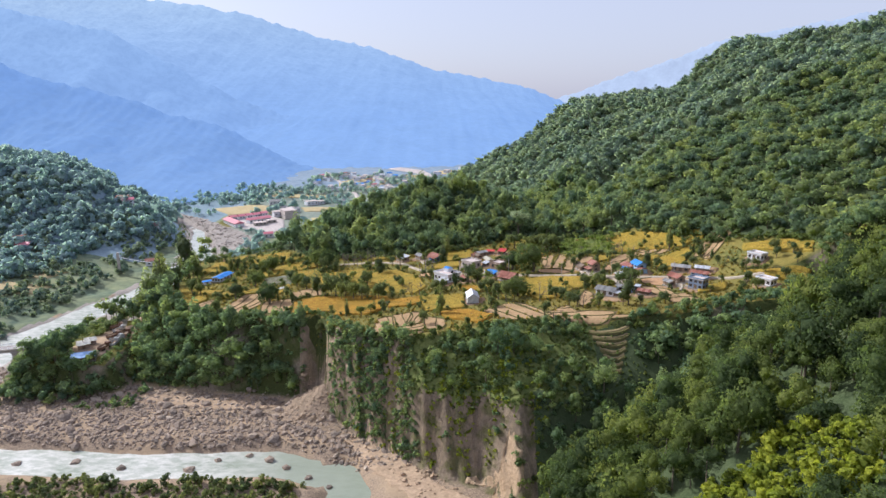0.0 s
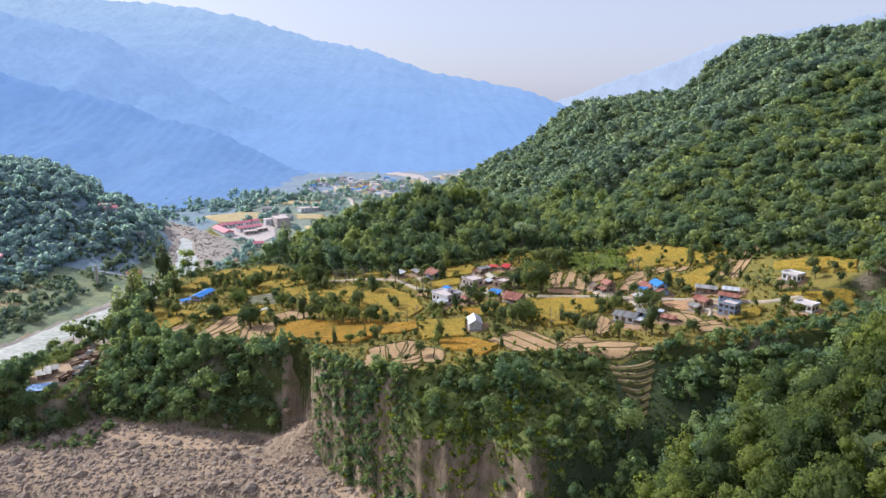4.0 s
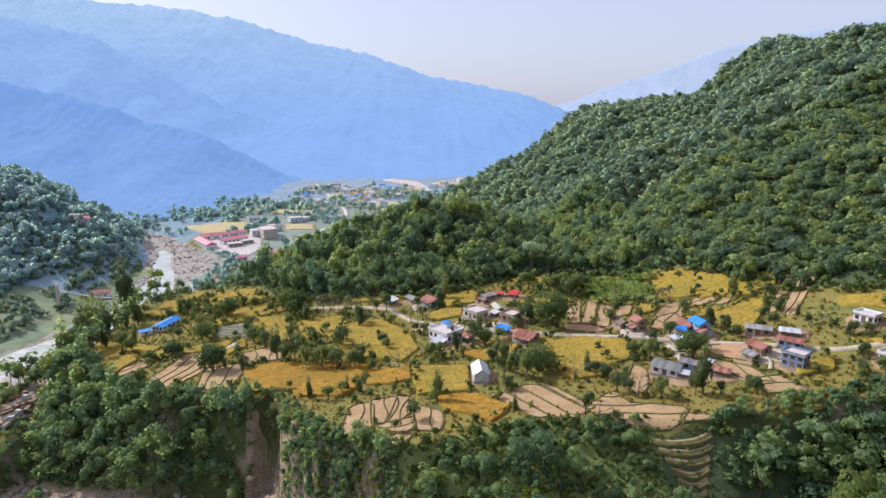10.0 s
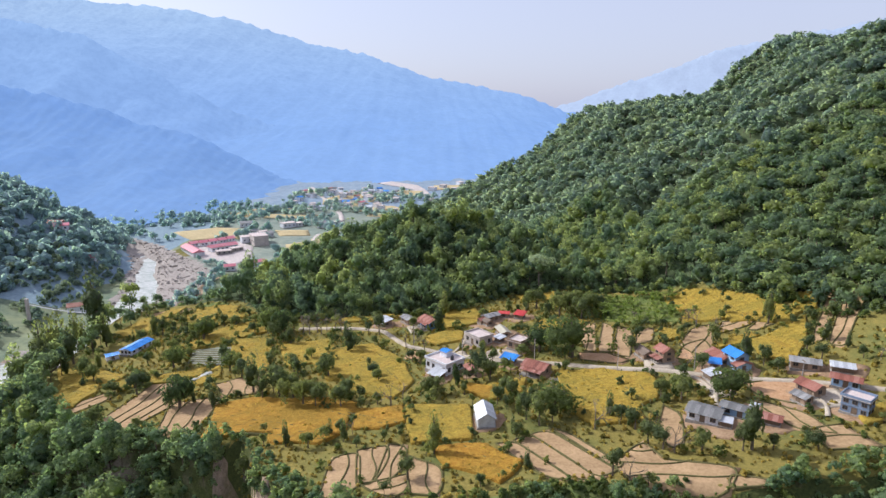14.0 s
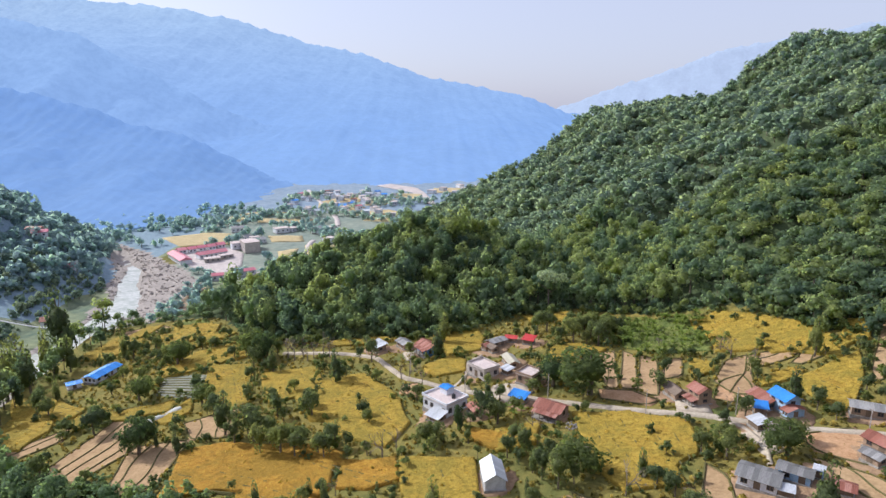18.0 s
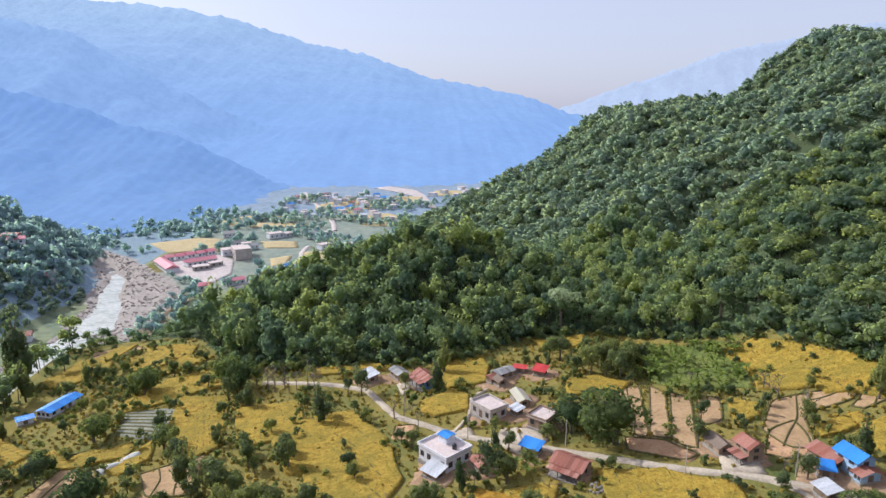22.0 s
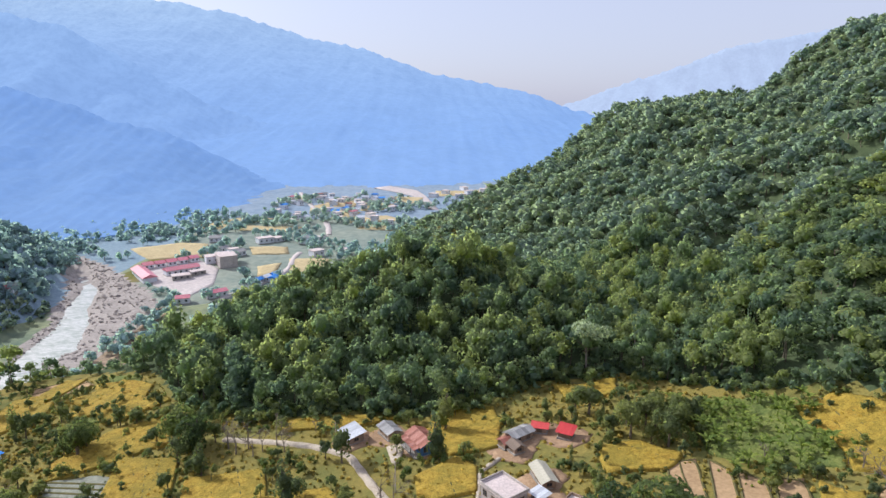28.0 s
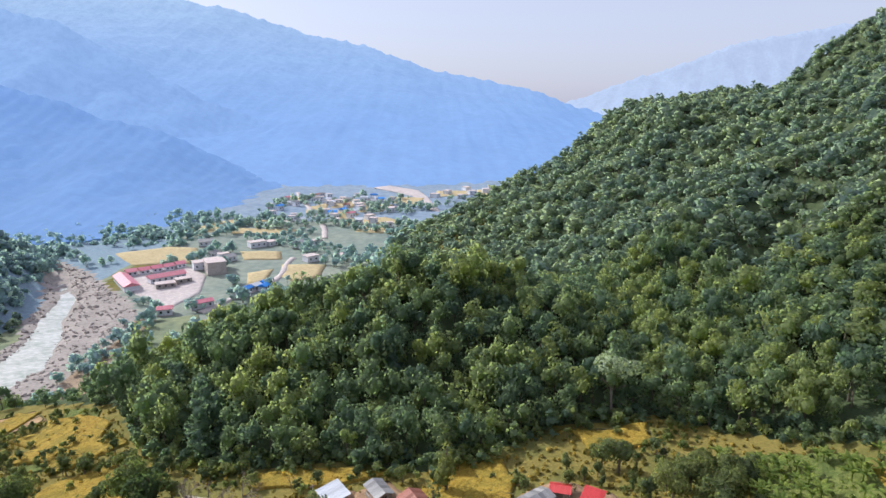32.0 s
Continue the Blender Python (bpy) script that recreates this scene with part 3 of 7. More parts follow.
def wood(name, places, shapes, mat, label, trunk=True, category="forest", seed=5, tall=(0.75, 1.15)):
    """A stand of trees too many to count, as one object. places: x, y, crown radius, clear height under the crown."""
    r = rng(seed)
    places = np.asarray(places, float)
    # the gully stays open round its waterfall
    places = places[np.hypot(places[:, 0] - 32.5, 0.8 * (places[:, 1] - 165.5)) > 6.5]
    z = terrain(places[:, 0], places[:, 1])
    vs, fs, mi, tone, ns, n = [], [], [], [], [], 0
    for (x, y, rad, clear), z0 in zip(places, z):
        v, f, nm = shapes[r.integers(len(shapes))]
        a = r.uniform(0, 2 * np.pi)
        rot = np.array([(np.cos(a), -np.sin(a), 0), (np.sin(a), np.cos(a), 0), (0, 0, r.uniform(*tall))])
        vs.append((v @ rot.T) * rad + (x, y, z0 + clear))
        rot[2, 2] = 1
        ns.append(nm @ rot.T)
        fs.append(f + n)
        n += len(v)
        mi.append(np.zeros(len(f), np.int32))
        tone.append(np.full(len(f), r.random()))
        if trunk:
            v, f = tube((x, y, z0 - 1), (x + r.uniform(-0.4, 0.4), y + r.uniform(-0.4, 0.4), z0 + clear + rad * 0.7), 0.06 * rad, 0.03 * rad, 4)
            vs.append(v)
            ns.append((v - (x, y, 0)) * (1, 1, 0) + (0.001, 0, 0))
            fs.append(f + n)
            n += len(v)
            mi.append(np.ones(len(f), np.int32))
            tone.append(np.zeros(len(f)))
    me = mesh_from(name, np.concatenate(vs), np.concatenate(fs), [mat, M_BARK], np.concatenate(mi), True)
    ns = np.concatenate(ns)
    me.normals_split_custom_set_from_vertices(ns / np.maximum(1e-6, np.linalg.norm(ns, axis=1))[:, None])
    at = me.attributes.new("tone", 'FLOAT', 'FACE')
    at.data.foreach_set("value", np.concatenate(tone).astype(np.float32))
    return tagged(new(name, me), label, category, kind="stuff")


def scatter(seed, x0, x1, y0, y1, gap, keep, rad=(3.2, 5.2), clear=(2.0, 5.0)):
    """Places on a jittered grid where keep(x, y) holds."""
    r = rng(seed)
    gx, gy = np.meshgrid(np.arange(x0, x1, gap), np.arange(y0, y1, gap * 0.87))
    gx = gx + (np.arange(gx.shape[0]) % 2)[:, None] * gap / 2
    x = (gx + r.uniform(-0.5, 0.5, gx.shape) * gap).ravel()
    y = (gy + r.uniform(-0.5, 0.5, gx.shape) * gap).ravel()
    k = keep(x, y)
    x, y = x[k], y[k]
    return np.stack([x, y, r.uniform(*rad, len(x)) * np.exp(r.normal(0, 0.2, len(x))), r.uniform(*clear, len(x))], 1)


def main_slope(x, y):
    return (y > base_y(x) + 3) & (x > 40 - 0.35 * (y - 450)) & (x < 0.74 * y + 18) & (y < np.interp(x, CREST_X, CREST_Y) + 22) & (x > -40) & ~((y < 470) & (x < 100))


def knoll_wood(x, y):
    return ((x - 44) ** 2 + (y - 360) ** 2 > 90) & (y > base_y(x) + 1.5) & (y < 470) & (x > -112) & (x < 100) & (y < np.interp(x, NORTH_X, NORTH_Y) + 25)


wood("forest", scatter(101, -40, 520, 430, 735, 6.1, main_slope, (3.6, 5.4), (-1.6, 1.6)), ROUND_FAR, M_HAZESLOPE, "dense green broadleaf forest on the upper mountain slope", tall=(0.68, 0.98))
wood("forest", scatter(116, -40, 520, 205, 430, 4.9, main_slope, (3.0, 4.6), (-0.6, 2.2)), ROUND_MID, M_FOREST, "dense dark green broadleaf forest on the mountain slope", tall=(0.7, 1.05))
wood("forest", scatter(102, -112, 100, 350, 500, 5.0, knoll_wood, (2.6, 4.2), (1.0, 4.5)), ROUND_HI, M_FOREST, "dense tall broadleaf wood on the knoll above the village", tall=(1.1, 1.55))
wood("undergrowth", scatter(103, -100, 150, 300, 380, 3.0, lambda x, y: (abs(y - base_y(x) - 2.5) < 4) & (x > -95), (1.5, 3.0), (-0.3, 0.6)), ROUND_LOW, M_FOREST, "bushes and young trees along the edge of the wood", trunk=False, category="undergrowth")


def gorge_side(x, y):
    """Wooded flanks under the terrace edge, but for the landslip scars."""
    s = (edge_y(x) - y) / (edge_y(x) - foot_y(x))
    slip = ((x > -59) & (x < -45)) | ((x > -25) & (x < -14) & (s > 0.25)) | ((x > -14) & (x < 30) & (s > 0.52))
    return (s > np.where(x < -58, 0.1, -0.12)) & (s < 0.92) & (x > -140) & (x < 64) & ~slip & ~((x > -46) & (x < 66) & (s < 0.08)) & ~((x > 48) & (x < 65) & (s < 0.45))


wood("forest", scatter(104, -150, -58, 236, 300, 3.9, gorge_side, (2.8, 4.4), (0.5, 4.0)), ROUND_HI + COLUMN_MID[:1], M_NEARWOOD, "shaded trees clinging to the steep gorge side")
wood("forest", scatter(105, -46, 64, 160, 215, 4.0, lambda x, y: gorge_side(x, y) & (wobble(x, y, 10, 2.1) > -0.25), (1.0, 2.3), (0.0, 1.2)), ROUND_HI, M_NEARWOOD, "mixed young trees and scrub on the slope below the terraces")
wood("forest", scatter(125, -45, -13, 196, 236, 2.5, lambda x, y: ((edge_y(x) - y) / (edge_y(x) - foot_y(x)) > -0.1) & ((edge_y(x) - y) / (edge_y(x) - foot_y(x)) < np.interp(x, (-45, -36, -24, -13), (0.35, 0.6, 0.4, 0.2))), (1.2, 2.5), (-0.4, 0.6)), ROUND_HI, M_NEARWOOD, "dense bushes spilling over the cliff top")
wood("forest", scatter(123, -14, 64, 160, 212, 8.2, gorge_side, (2.2, 3.9), (1.4, 3.6)), ROUND_FINE, M_NEARWOOD, "taller trees standing on the slope below the terraces", tall=(0.95, 1.35))
wood("forest", scatter(124, -188, -164, 244, 263, 4.2, lambda x, y: ~(np.abs(y - (266.6 + 0.381 * (x + 172))) < 5) & (y > 246 - 0.3 * (x + 170)), (2.6, 4.0), (4.0, 8.0)), ROUND_HI, M_NEARWOOD, "tall dark trees beside the bridge head")
wood("forest", scatter(106, 50, 190, 160, 232, 4.6, lambda x, y: (y > 148 + 0.12 * x) & (y < edge_y(x) + np.interp(x, (60, 100, 130, 160), (-6, -5, -5, 4))) & ~((x < 69) & (y > 186)), (2.8, 4.6), (1.5, 4.0)), ROUND_MID, M_NEARWOOD, "dense wood in the gully below the village")
def spur_clearing(x, y):
    """Below 1 in the open thicket on the sunny side of the near spur."""
    return np.hypot((x - 60) / 14, (y - 100) / 11.5) + 0.3 * wobble(x, y, 6, 1.0)


wood("forest", scatter(107, 22, 150, 70, 178, 5.6, lambda x, y: (spur_clearing(x, y) > 1) & (x > 28 + 0.10 * np.maximum(0, 140 - y)) & (x < 0.72 * y + 18) & (y < 172 + 0.08 * x), (2.6, 4.8), (0.8, 5.5)), ROUND_FINE, M_SPUR, "sunlit green broadleaf wood on the near spur", tall=(0.95, 1.5))
wood("undergrowth", scatter(108, 14, 90, 118, 175, 3.0, lambda x, y: (x > 22), (1.0, 2.0), (-0.4, 0.2)), ROUND_LOW, M_SHRUB, "bright green shrubs on the near spur", trunk=False, category="undergrowth")
wood("undergrowth", scatter(109, -150, -40, 146, 184, 2.5, lambda x, y: (y < 180 + 2 * np.sin(x / 7)) & (x < -46), (0.9, 2.0), (-0.4, 0.3)), ROUND_LOW, M_VILLAGE, "low scrub on the near river bank", trunk=False, category="undergrowth")
wood("forest", scatter(110, -175, -118, 258, 420, 5.4, lambda x, y: (x < np.interp(y, (258, 290, 310, 420), (-124, -132, -143, -150))) & (x > -180) & (y > edge_y(x) - 20) & ~((x < -148) & (x > -180) & (y > 250) & (y < 296)) & ((y < 318) | (wobble(x, y, 11, 0.6) > np.interp(y, (318, 345, 360), (-0.1, 0.2, 0.55)))), (2.8, 4.8), (3.0, 8.0)), ROUND_MID + COLUMN_MID, M_FOREST, "dark trees along the west rim of the terrace")
wood("forest", scatter(111, -176, -60, 396, 470, 6.0, lambda x, y: (y > base_y(x) + 0) & (y < np.interp(x, NORTH_X, NORTH_Y) + 26) & (x < -108), (1.7, 3.0), (0.0, 1.2)), ROUND_MID, M_FOREST, "trees on the slope down to the river")


def left_hill(x, y):
    lx = -np.interp(y, (200, 300, 420, 520, 600, 700, 800), (250, 250, 236, 236, 262, 300, 330)) - x
    return (y < 715) & (lx > np.interp(y, (300, 480, 560), (70, 40, 4))) & (x > -0.75 * y - 15)


wood("forest", scatter(112, -640, -230, 380, 840, 6.6, left_hill, (4.0, 6.4), (-2.0, 0.6)), ROUND_SOFT, M_HAZELEAF, "hazy wooded hill across the river")

wood("undergrowth", scatter(113, -150, 66, 158, 300, 2.5, lambda x, y: (y < edge_y(x) + 1) & (y > foot_y(x) + 1.5) & ~((x > -58) & (x < -45)) & ~((x > -34) & (x < 28) & (edge_y(x) - y > np.where(x < -13, 0.25, 0.56) * (edge_y(x) - foot_y(x))) & (wobble(x, 0.35 * y, 4.5, 0.2) < np.interp(x, (-34, -24, -20, -15, -12, 0, 28), (-1.4, -0.8, 0.5, 0.4, -0.5, 0.0, -0.1)))) & ~((x > 49) & (x < 65) & (y > 190)) & (wobble(x, y, 8, 1.1) > -0.45) & ((x < -12) | (x > 46) | (wobble(x, y, 6, 1.7) > 0.05)), (1.0, 1.9), (-0.5, 0.3)), ROUND_LOW, M_NEARWOOD, "creepers and scrub covering the gorge side", trunk=False, category="undergrowth")
wood("undergrowth", scatter(114, 110, 230, 208, 330, 3.6, lambda x, y: (y > base_y(x) - 7) & (y < base_y(x) + 6), (1.2, 2.4), (-0.4, 0.4)), ROUND_LOW, M_SHRUB, "bushes at the foot of the mountain wood", trunk=False, category="undergrowth")
wood("forest", scatter(115, -192, -146, 236, 300, 4.4, lambda x, y: (((x < -168 + 0.12 * (y - 245)) | (y < 241)) & (x > -186) & (x < -150)) & ~((y > 252) & (y < 276) & (x < -160)), (1.8, 3.2), (0.3, 1.6)), ROUND_MID, M_FOREST, "trees round the quarry yard")
wood("forest", scatter(118, -186, -144, 236, 262, 3.6, lambda x, y: (((x < -163) & (y < 262) & (x + y < 92)) | ((y < 247.5) & (x > -166) & (x < -138))) & (y > 239) & ~((np.abs(y - (266.6 + 0.381 * (x + 172))) < 4) & (x < -170)), (2.2, 3.4), (1.0, 3.0)), ROUND_HI, M_NEARWOOD, "dark trees in front of the quarry yard")
wood("undergrowth", scatter(119, -190, -128, 230, 262, 2.8, lambda x, y: (terrain(x, y) > 11.5) & (y < np.interp(x, (-190, -168, -150, -140, -128), (262, 254, 249, 258, 262))) & ~((np.abs(y - (266.6 + 0.381 * (x + 172))) < 4) & (x < -170)), (0.9, 1.9), (-0.4, 0.4)), ROUND_LOW, M_NEARWOOD, "scrub on the bank below the quarry yard", trunk=False, category="undergrowth")
wood("undergrowth", scatter(120, 64, 152, 194, 219, 2.5, lambda x, y: (y < np.interp(x, (64, 72, 95, 152), (206, 211, 214, 219))) & ((x - 121.3) ** 2 + (y - 226.3) ** 2 > 60), (0.9, 2.1), (-0.3, 0.6)), ROUND_LOW, M_NEARWOOD, "bushes at the upper edge of the gully wood", trunk=False, category="undergrowth")
wood("undergrowth", scatter(121, 136, 205, 206, 264, 2.4, lambda x, y: (y > base_y(x) - 3) & (y < base_y(x) + 22) & (x < 0.76 * y + 30), (1.0, 2.2), (-0.4, 0.4)), ROUND_LOW, M_FOREST, "bushes under the first trees of the mountain", trunk=False, category="undergrowth")
wood("forest", scatter(122, 126, 178, 206, 246, 4.2, lambda x, y: (y < np.interp(x, (126, 138, 143, 150, 160, 178), (219, 222, 231, 238, 246, 250))) & (x < 0.76 * y + 8), (1.9, 3.4), (0.6, 2.6)), ROUND_HI, M_NEARWOOD, "trees between the last fields and the gully")
wood("undergrowth", scatter(117, 30, 92, 80, 120, 1.9, lambda x, y: (spur_clearing(x, y) < 1.15) | ((y < 108) & (wobble(x, y, 9, 1.0) > 0.1)), (1.1, 2.2), (-0.1, 0.9)), ROUND_LOW, M_LIME, "sunlit lime-green thicket on the near spur", trunk=False, category="undergrowth")


# ---- building kit ----
def part(name, bm, mat, parent=None, label=""):
    """Links a bmesh as one mesh object under a thing or a part."""
    me = bpy.data.meshes.new(name)
    bm.to_mesh(me)
    bm.free()
    me.materials.append(mat)
    ob = new(name, me)
    ob.parent = parent
    return tagged(ob, label)


def piece(name, me, parent, m=None):
    """One more object on a shared mesh."""
    ob = new(name, me)
    ob.parent = parent
    if m is not None:
        ob.matrix_basis = m
    return ob


def thing(name, label, category, m, group=""):
    e = new(name)
    e.empty_display_size = 0.5
    e.matrix_basis = m
    return tagged(e, label, category, group)


def box(bm, x0, x1, y0, y1, z0, z1):
    v = [bm.verts.new((x, y, z)) for x in (x0, x1) for y in (y0, y1) for z in (z0, z1)]
    for f in ((0, 1, 3, 2), (4, 6, 7, 5), (0, 4, 5, 1), (2, 3, 7, 6), (0, 2, 6, 4), (1, 5, 7, 3)):
        bm.faces.new([v[i] for i in f])
    return bm


def boxes(*dims):
    bm = bmesh.new()
    for d in dims:
        box(bm, *d)
    return bm


def prism(bm, pts, y0, y1):
    """A profile in x and z drawn out along y."""
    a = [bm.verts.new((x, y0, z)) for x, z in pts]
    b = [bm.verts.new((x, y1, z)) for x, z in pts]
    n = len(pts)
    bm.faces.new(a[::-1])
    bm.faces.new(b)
    for i in range(n):
        j = (i + 1) % n
        bm.faces.new((a[i], a[j], b[j], b[i]))
    return bm


M_WHITE = surface("white_wall_paint", (0.62, 0.62, 0.66), (0.78, 0.78, 0.80), 0.5, 3, 0.8, 0.3, 0.15, 0.03, True)
M_PALEBLUE = surface("pale_blue_wall", (0.27, 0.41, 0.60), (0.38, 0.53, 0.70), 0.5, 3, 0.8, 0.3, 0.15, 0.03, True)
M_BLUEWALL = surface("deep_blue_wall", (0.06, 0.14, 0.30), (0.10, 0.22, 0.42), 0.5, 3, 0.8, 0.3, 0.15, 0.03, True)
M_MUD = surface("mud_plaster", (0.24, 0.17, 0.12), (0.40, 0.29, 0.21), 0.6, 3, 0.95, 0.1, 0.3, 0.05, True)
M_CONCRETE = surface("bare_concrete", (0.36, 0.32, 0.29), (0.54, 0.48, 0.44), 0.5, 2.5, 0.9, 0.2, 0.2, 0.04, True)
M_PINK = surface("sunlit_roof_slab", (0.50, 0.41, 0.38), (0.68, 0.58, 0.54), 0.4, 2.5, 0.9, 0.2, 0.2, 0.04, True)
M_STONE = surface("dry_stone", (0.20, 0.18, 0.16), (0.42, 0.39, 0.35), 0.9, 4, 0.95, 0.15, 0.6, 0.1, True)
M_WOOD = surface("weathered_wood", (0.12, 0.085, 0.06), (0.24, 0.18, 0.13), 0.8, 6, 0.85, 0.2, 0.3, 0.02, True)
M_PANE = surface("dark_window_glass", (0.03, 0.035, 0.045), (0.05, 0.055, 0.07), 0.8, 6, 0.12, 0.5, 0, 0, True)


def sheet_metal(name, a, b, c, rough=0.45, metal=0.35):
    """Corrugated sheet: each sheet has its own tone, with rust streaks down the slope."""
    n = Nodes(name)
    info = n.t.nodes.new("ShaderNodeObjectInfo")
    base = n.ramp(info.outputs["Random"], (0.0, a), (0.5, b), (1.0, c))
    streak = n.noise(1.2, 4, 0.65, True, (4.0, 0.7, 1.0))
    col = n.mix(n.ramp(streak, (0.45, (0, 0, 0)), (0.72, (0.55, 0.55, 0.55))), base, tuple(v * 0.45 for v in a))
    w = n.add("ShaderNodeTexWave", Scale=2.1)
    n.link(n.coords(True), w.inputs["Vector"])
    n.bump(w.outputs[0], 0.5, 0.03)
    return n.done(col, rough, 0.4, metal)


M_RUST = sheet_metal("rusty_sheet", (0.22, 0.075, 0.05), (0.33, 0.12, 0.08), (0.44, 0.22, 0.17), 0.6, 0.15)
M_TIN = sheet_metal("grey_tin_sheet", (0.20, 0.19, 0.185), (0.31, 0.30, 0.29), (0.44, 0.42, 0.40), 0.55, 0.2)
M_TINWHITE = sheet_metal("bright_tin_sheet", (0.50, 0.51, 0.53), (0.62, 0.63, 0.66), (0.74, 0.75, 0.77), 0.4, 0.2)
M_BLUETIN = sheet_metal("blue_sheet", (0.03, 0.20, 0.60), (0.05, 0.26, 0.72), (0.06, 0.30, 0.78), 0.4, 0.05)
M_REDTIN = sheet_metal("red_sheet", (0.45, 0.03, 0.03), (0.58, 0.05, 0.05), (0.64, 0.08, 0.07), 0.5, 0.05)
M_PINKROOF = sheet_metal("faded_red_sheet", (0.55, 0.16, 0.20), (0.62, 0.20, 0.25), (0.66, 0.26, 0.29), 0.5, 0.05)
M_THATCH = surface("old_thatch", (0.15, 0.115, 0.09), (0.26, 0.20, 0.155), 0.8, 7, 0.95, 0.1, 0.6, 0.08, True)


def sheet_mesh(key, w, run, mat):
    """One roof sheet, corrugated along the slope; x across, y down the slope."""
    bm = bmesh.new()
    k = 6
    top, bot = [], []
    for i in range(k + 1):
        x = w * i / k
        z = 0.035 if i % 2 else 0.0
        top.append((bm.verts.new((x, 0, z + 0.03)), bm.verts.new((x, -run, z + 0.03))))
        bot.append((bm.verts.new((x, 0, z)), bm.verts.new((x, -run, z))))
    for i in range(k):
        bm.faces.new((top[i][0], top[i][1], top[i + 1][1], top[i + 1][0]))
        bm.faces.new((bot[i][0], bot[i + 1][0], bot[i + 1][1], bot[i][1]))
        bm.faces.new((top[i][1], bot[i][1], bot[i + 1][1], top[i + 1][1]))
    me = bpy.data.meshes.new(key)
    bm.to_mesh(me)
    bm.free()
    me.materials.append(mat)
    return me


def window(parent, x, y, z, face, w=1.1, h=1.2, trim=None):
    """A window on a wall face ('s' looks along -y, 'n' +y, 'w' -x, 'e' +x)."""
    turn = {"s": 0, "e": 90, "n": 180, "w": -90}[face]
    m = pose(x, y, z, 0, 0, turn)
    t = 0.09
    bm = boxes((-w / 2 - t, w / 2 + t, -0.06, 0.02, h, h + t), (-w / 2 - t, w / 2 + t, -0.09, 0.02, -t, 0),
               (-w / 2 - t, -w / 2, -0.06, 0.02, 0, h), (w / 2, w / 2 + t, -0.06, 0.02, 0, h), (-0.04, 0.04, -0.05, 0.02, 0, h))
    wn_ = part("window", bm, trim or M_WOOD, parent)
    wn_.matrix_basis = m
    part("pane", boxes((-w / 2, -0.04, -0.015, 0.01, 0, h)), M_PANE, wn_)
    part("pane", boxes((0.04, w / 2, -0.015, 0.01, 0, h)), M_PANE, wn_)


def doorway(parent, x, y, z, face, w=1.0, h=2.0, mat=None):
    turn = {"s": 0, "e": 90, "n": 180, "w": -90}[face]
    bm = boxes((-w / 2, w / 2, -0.05, 0.02, 0, h), (-w / 2 - 0.1, -w / 2, -0.08, 0.02, 0, h + 0.1), (w / 2, w / 2 + 0.1, -0.08, 0.02, 0, h + 0.1), (-w / 2, w / 2, -0.08, 0.02, h, h + 0.1))
    d = part("door", bm, mat or M_WOOD, parent)
    d.matrix_basis = pose(x, y, z, 0, 0, turn)


def slope_sheets(roof, length, run, pitch, y0, z0, side, mat, over):
    """Sheets side by side down one slope; side -1 falls to -y, +1 to +y."""
    n = max(2, round((length + 2 * over) / 1.05))
    w = (length + 2 * over) / n
    me = sheet_mesh("roof_sheet", w * 1.02, run, mat)
    for i in range(n):
        x = -length / 2 - over + i * w
        lift = 0.012 * (i % 2) + random.uniform(0, 0.01)
        if side < 0:
            m = pose(x, y0, z0 + lift, pitch, 0, 0)
        else:
            m = pose(x + w, y0, z0 + lift, 0, 0, 180) @ pose(0, 0, 0, pitch, 0, 0)
        piece("roof_sheet", me, roof, m)


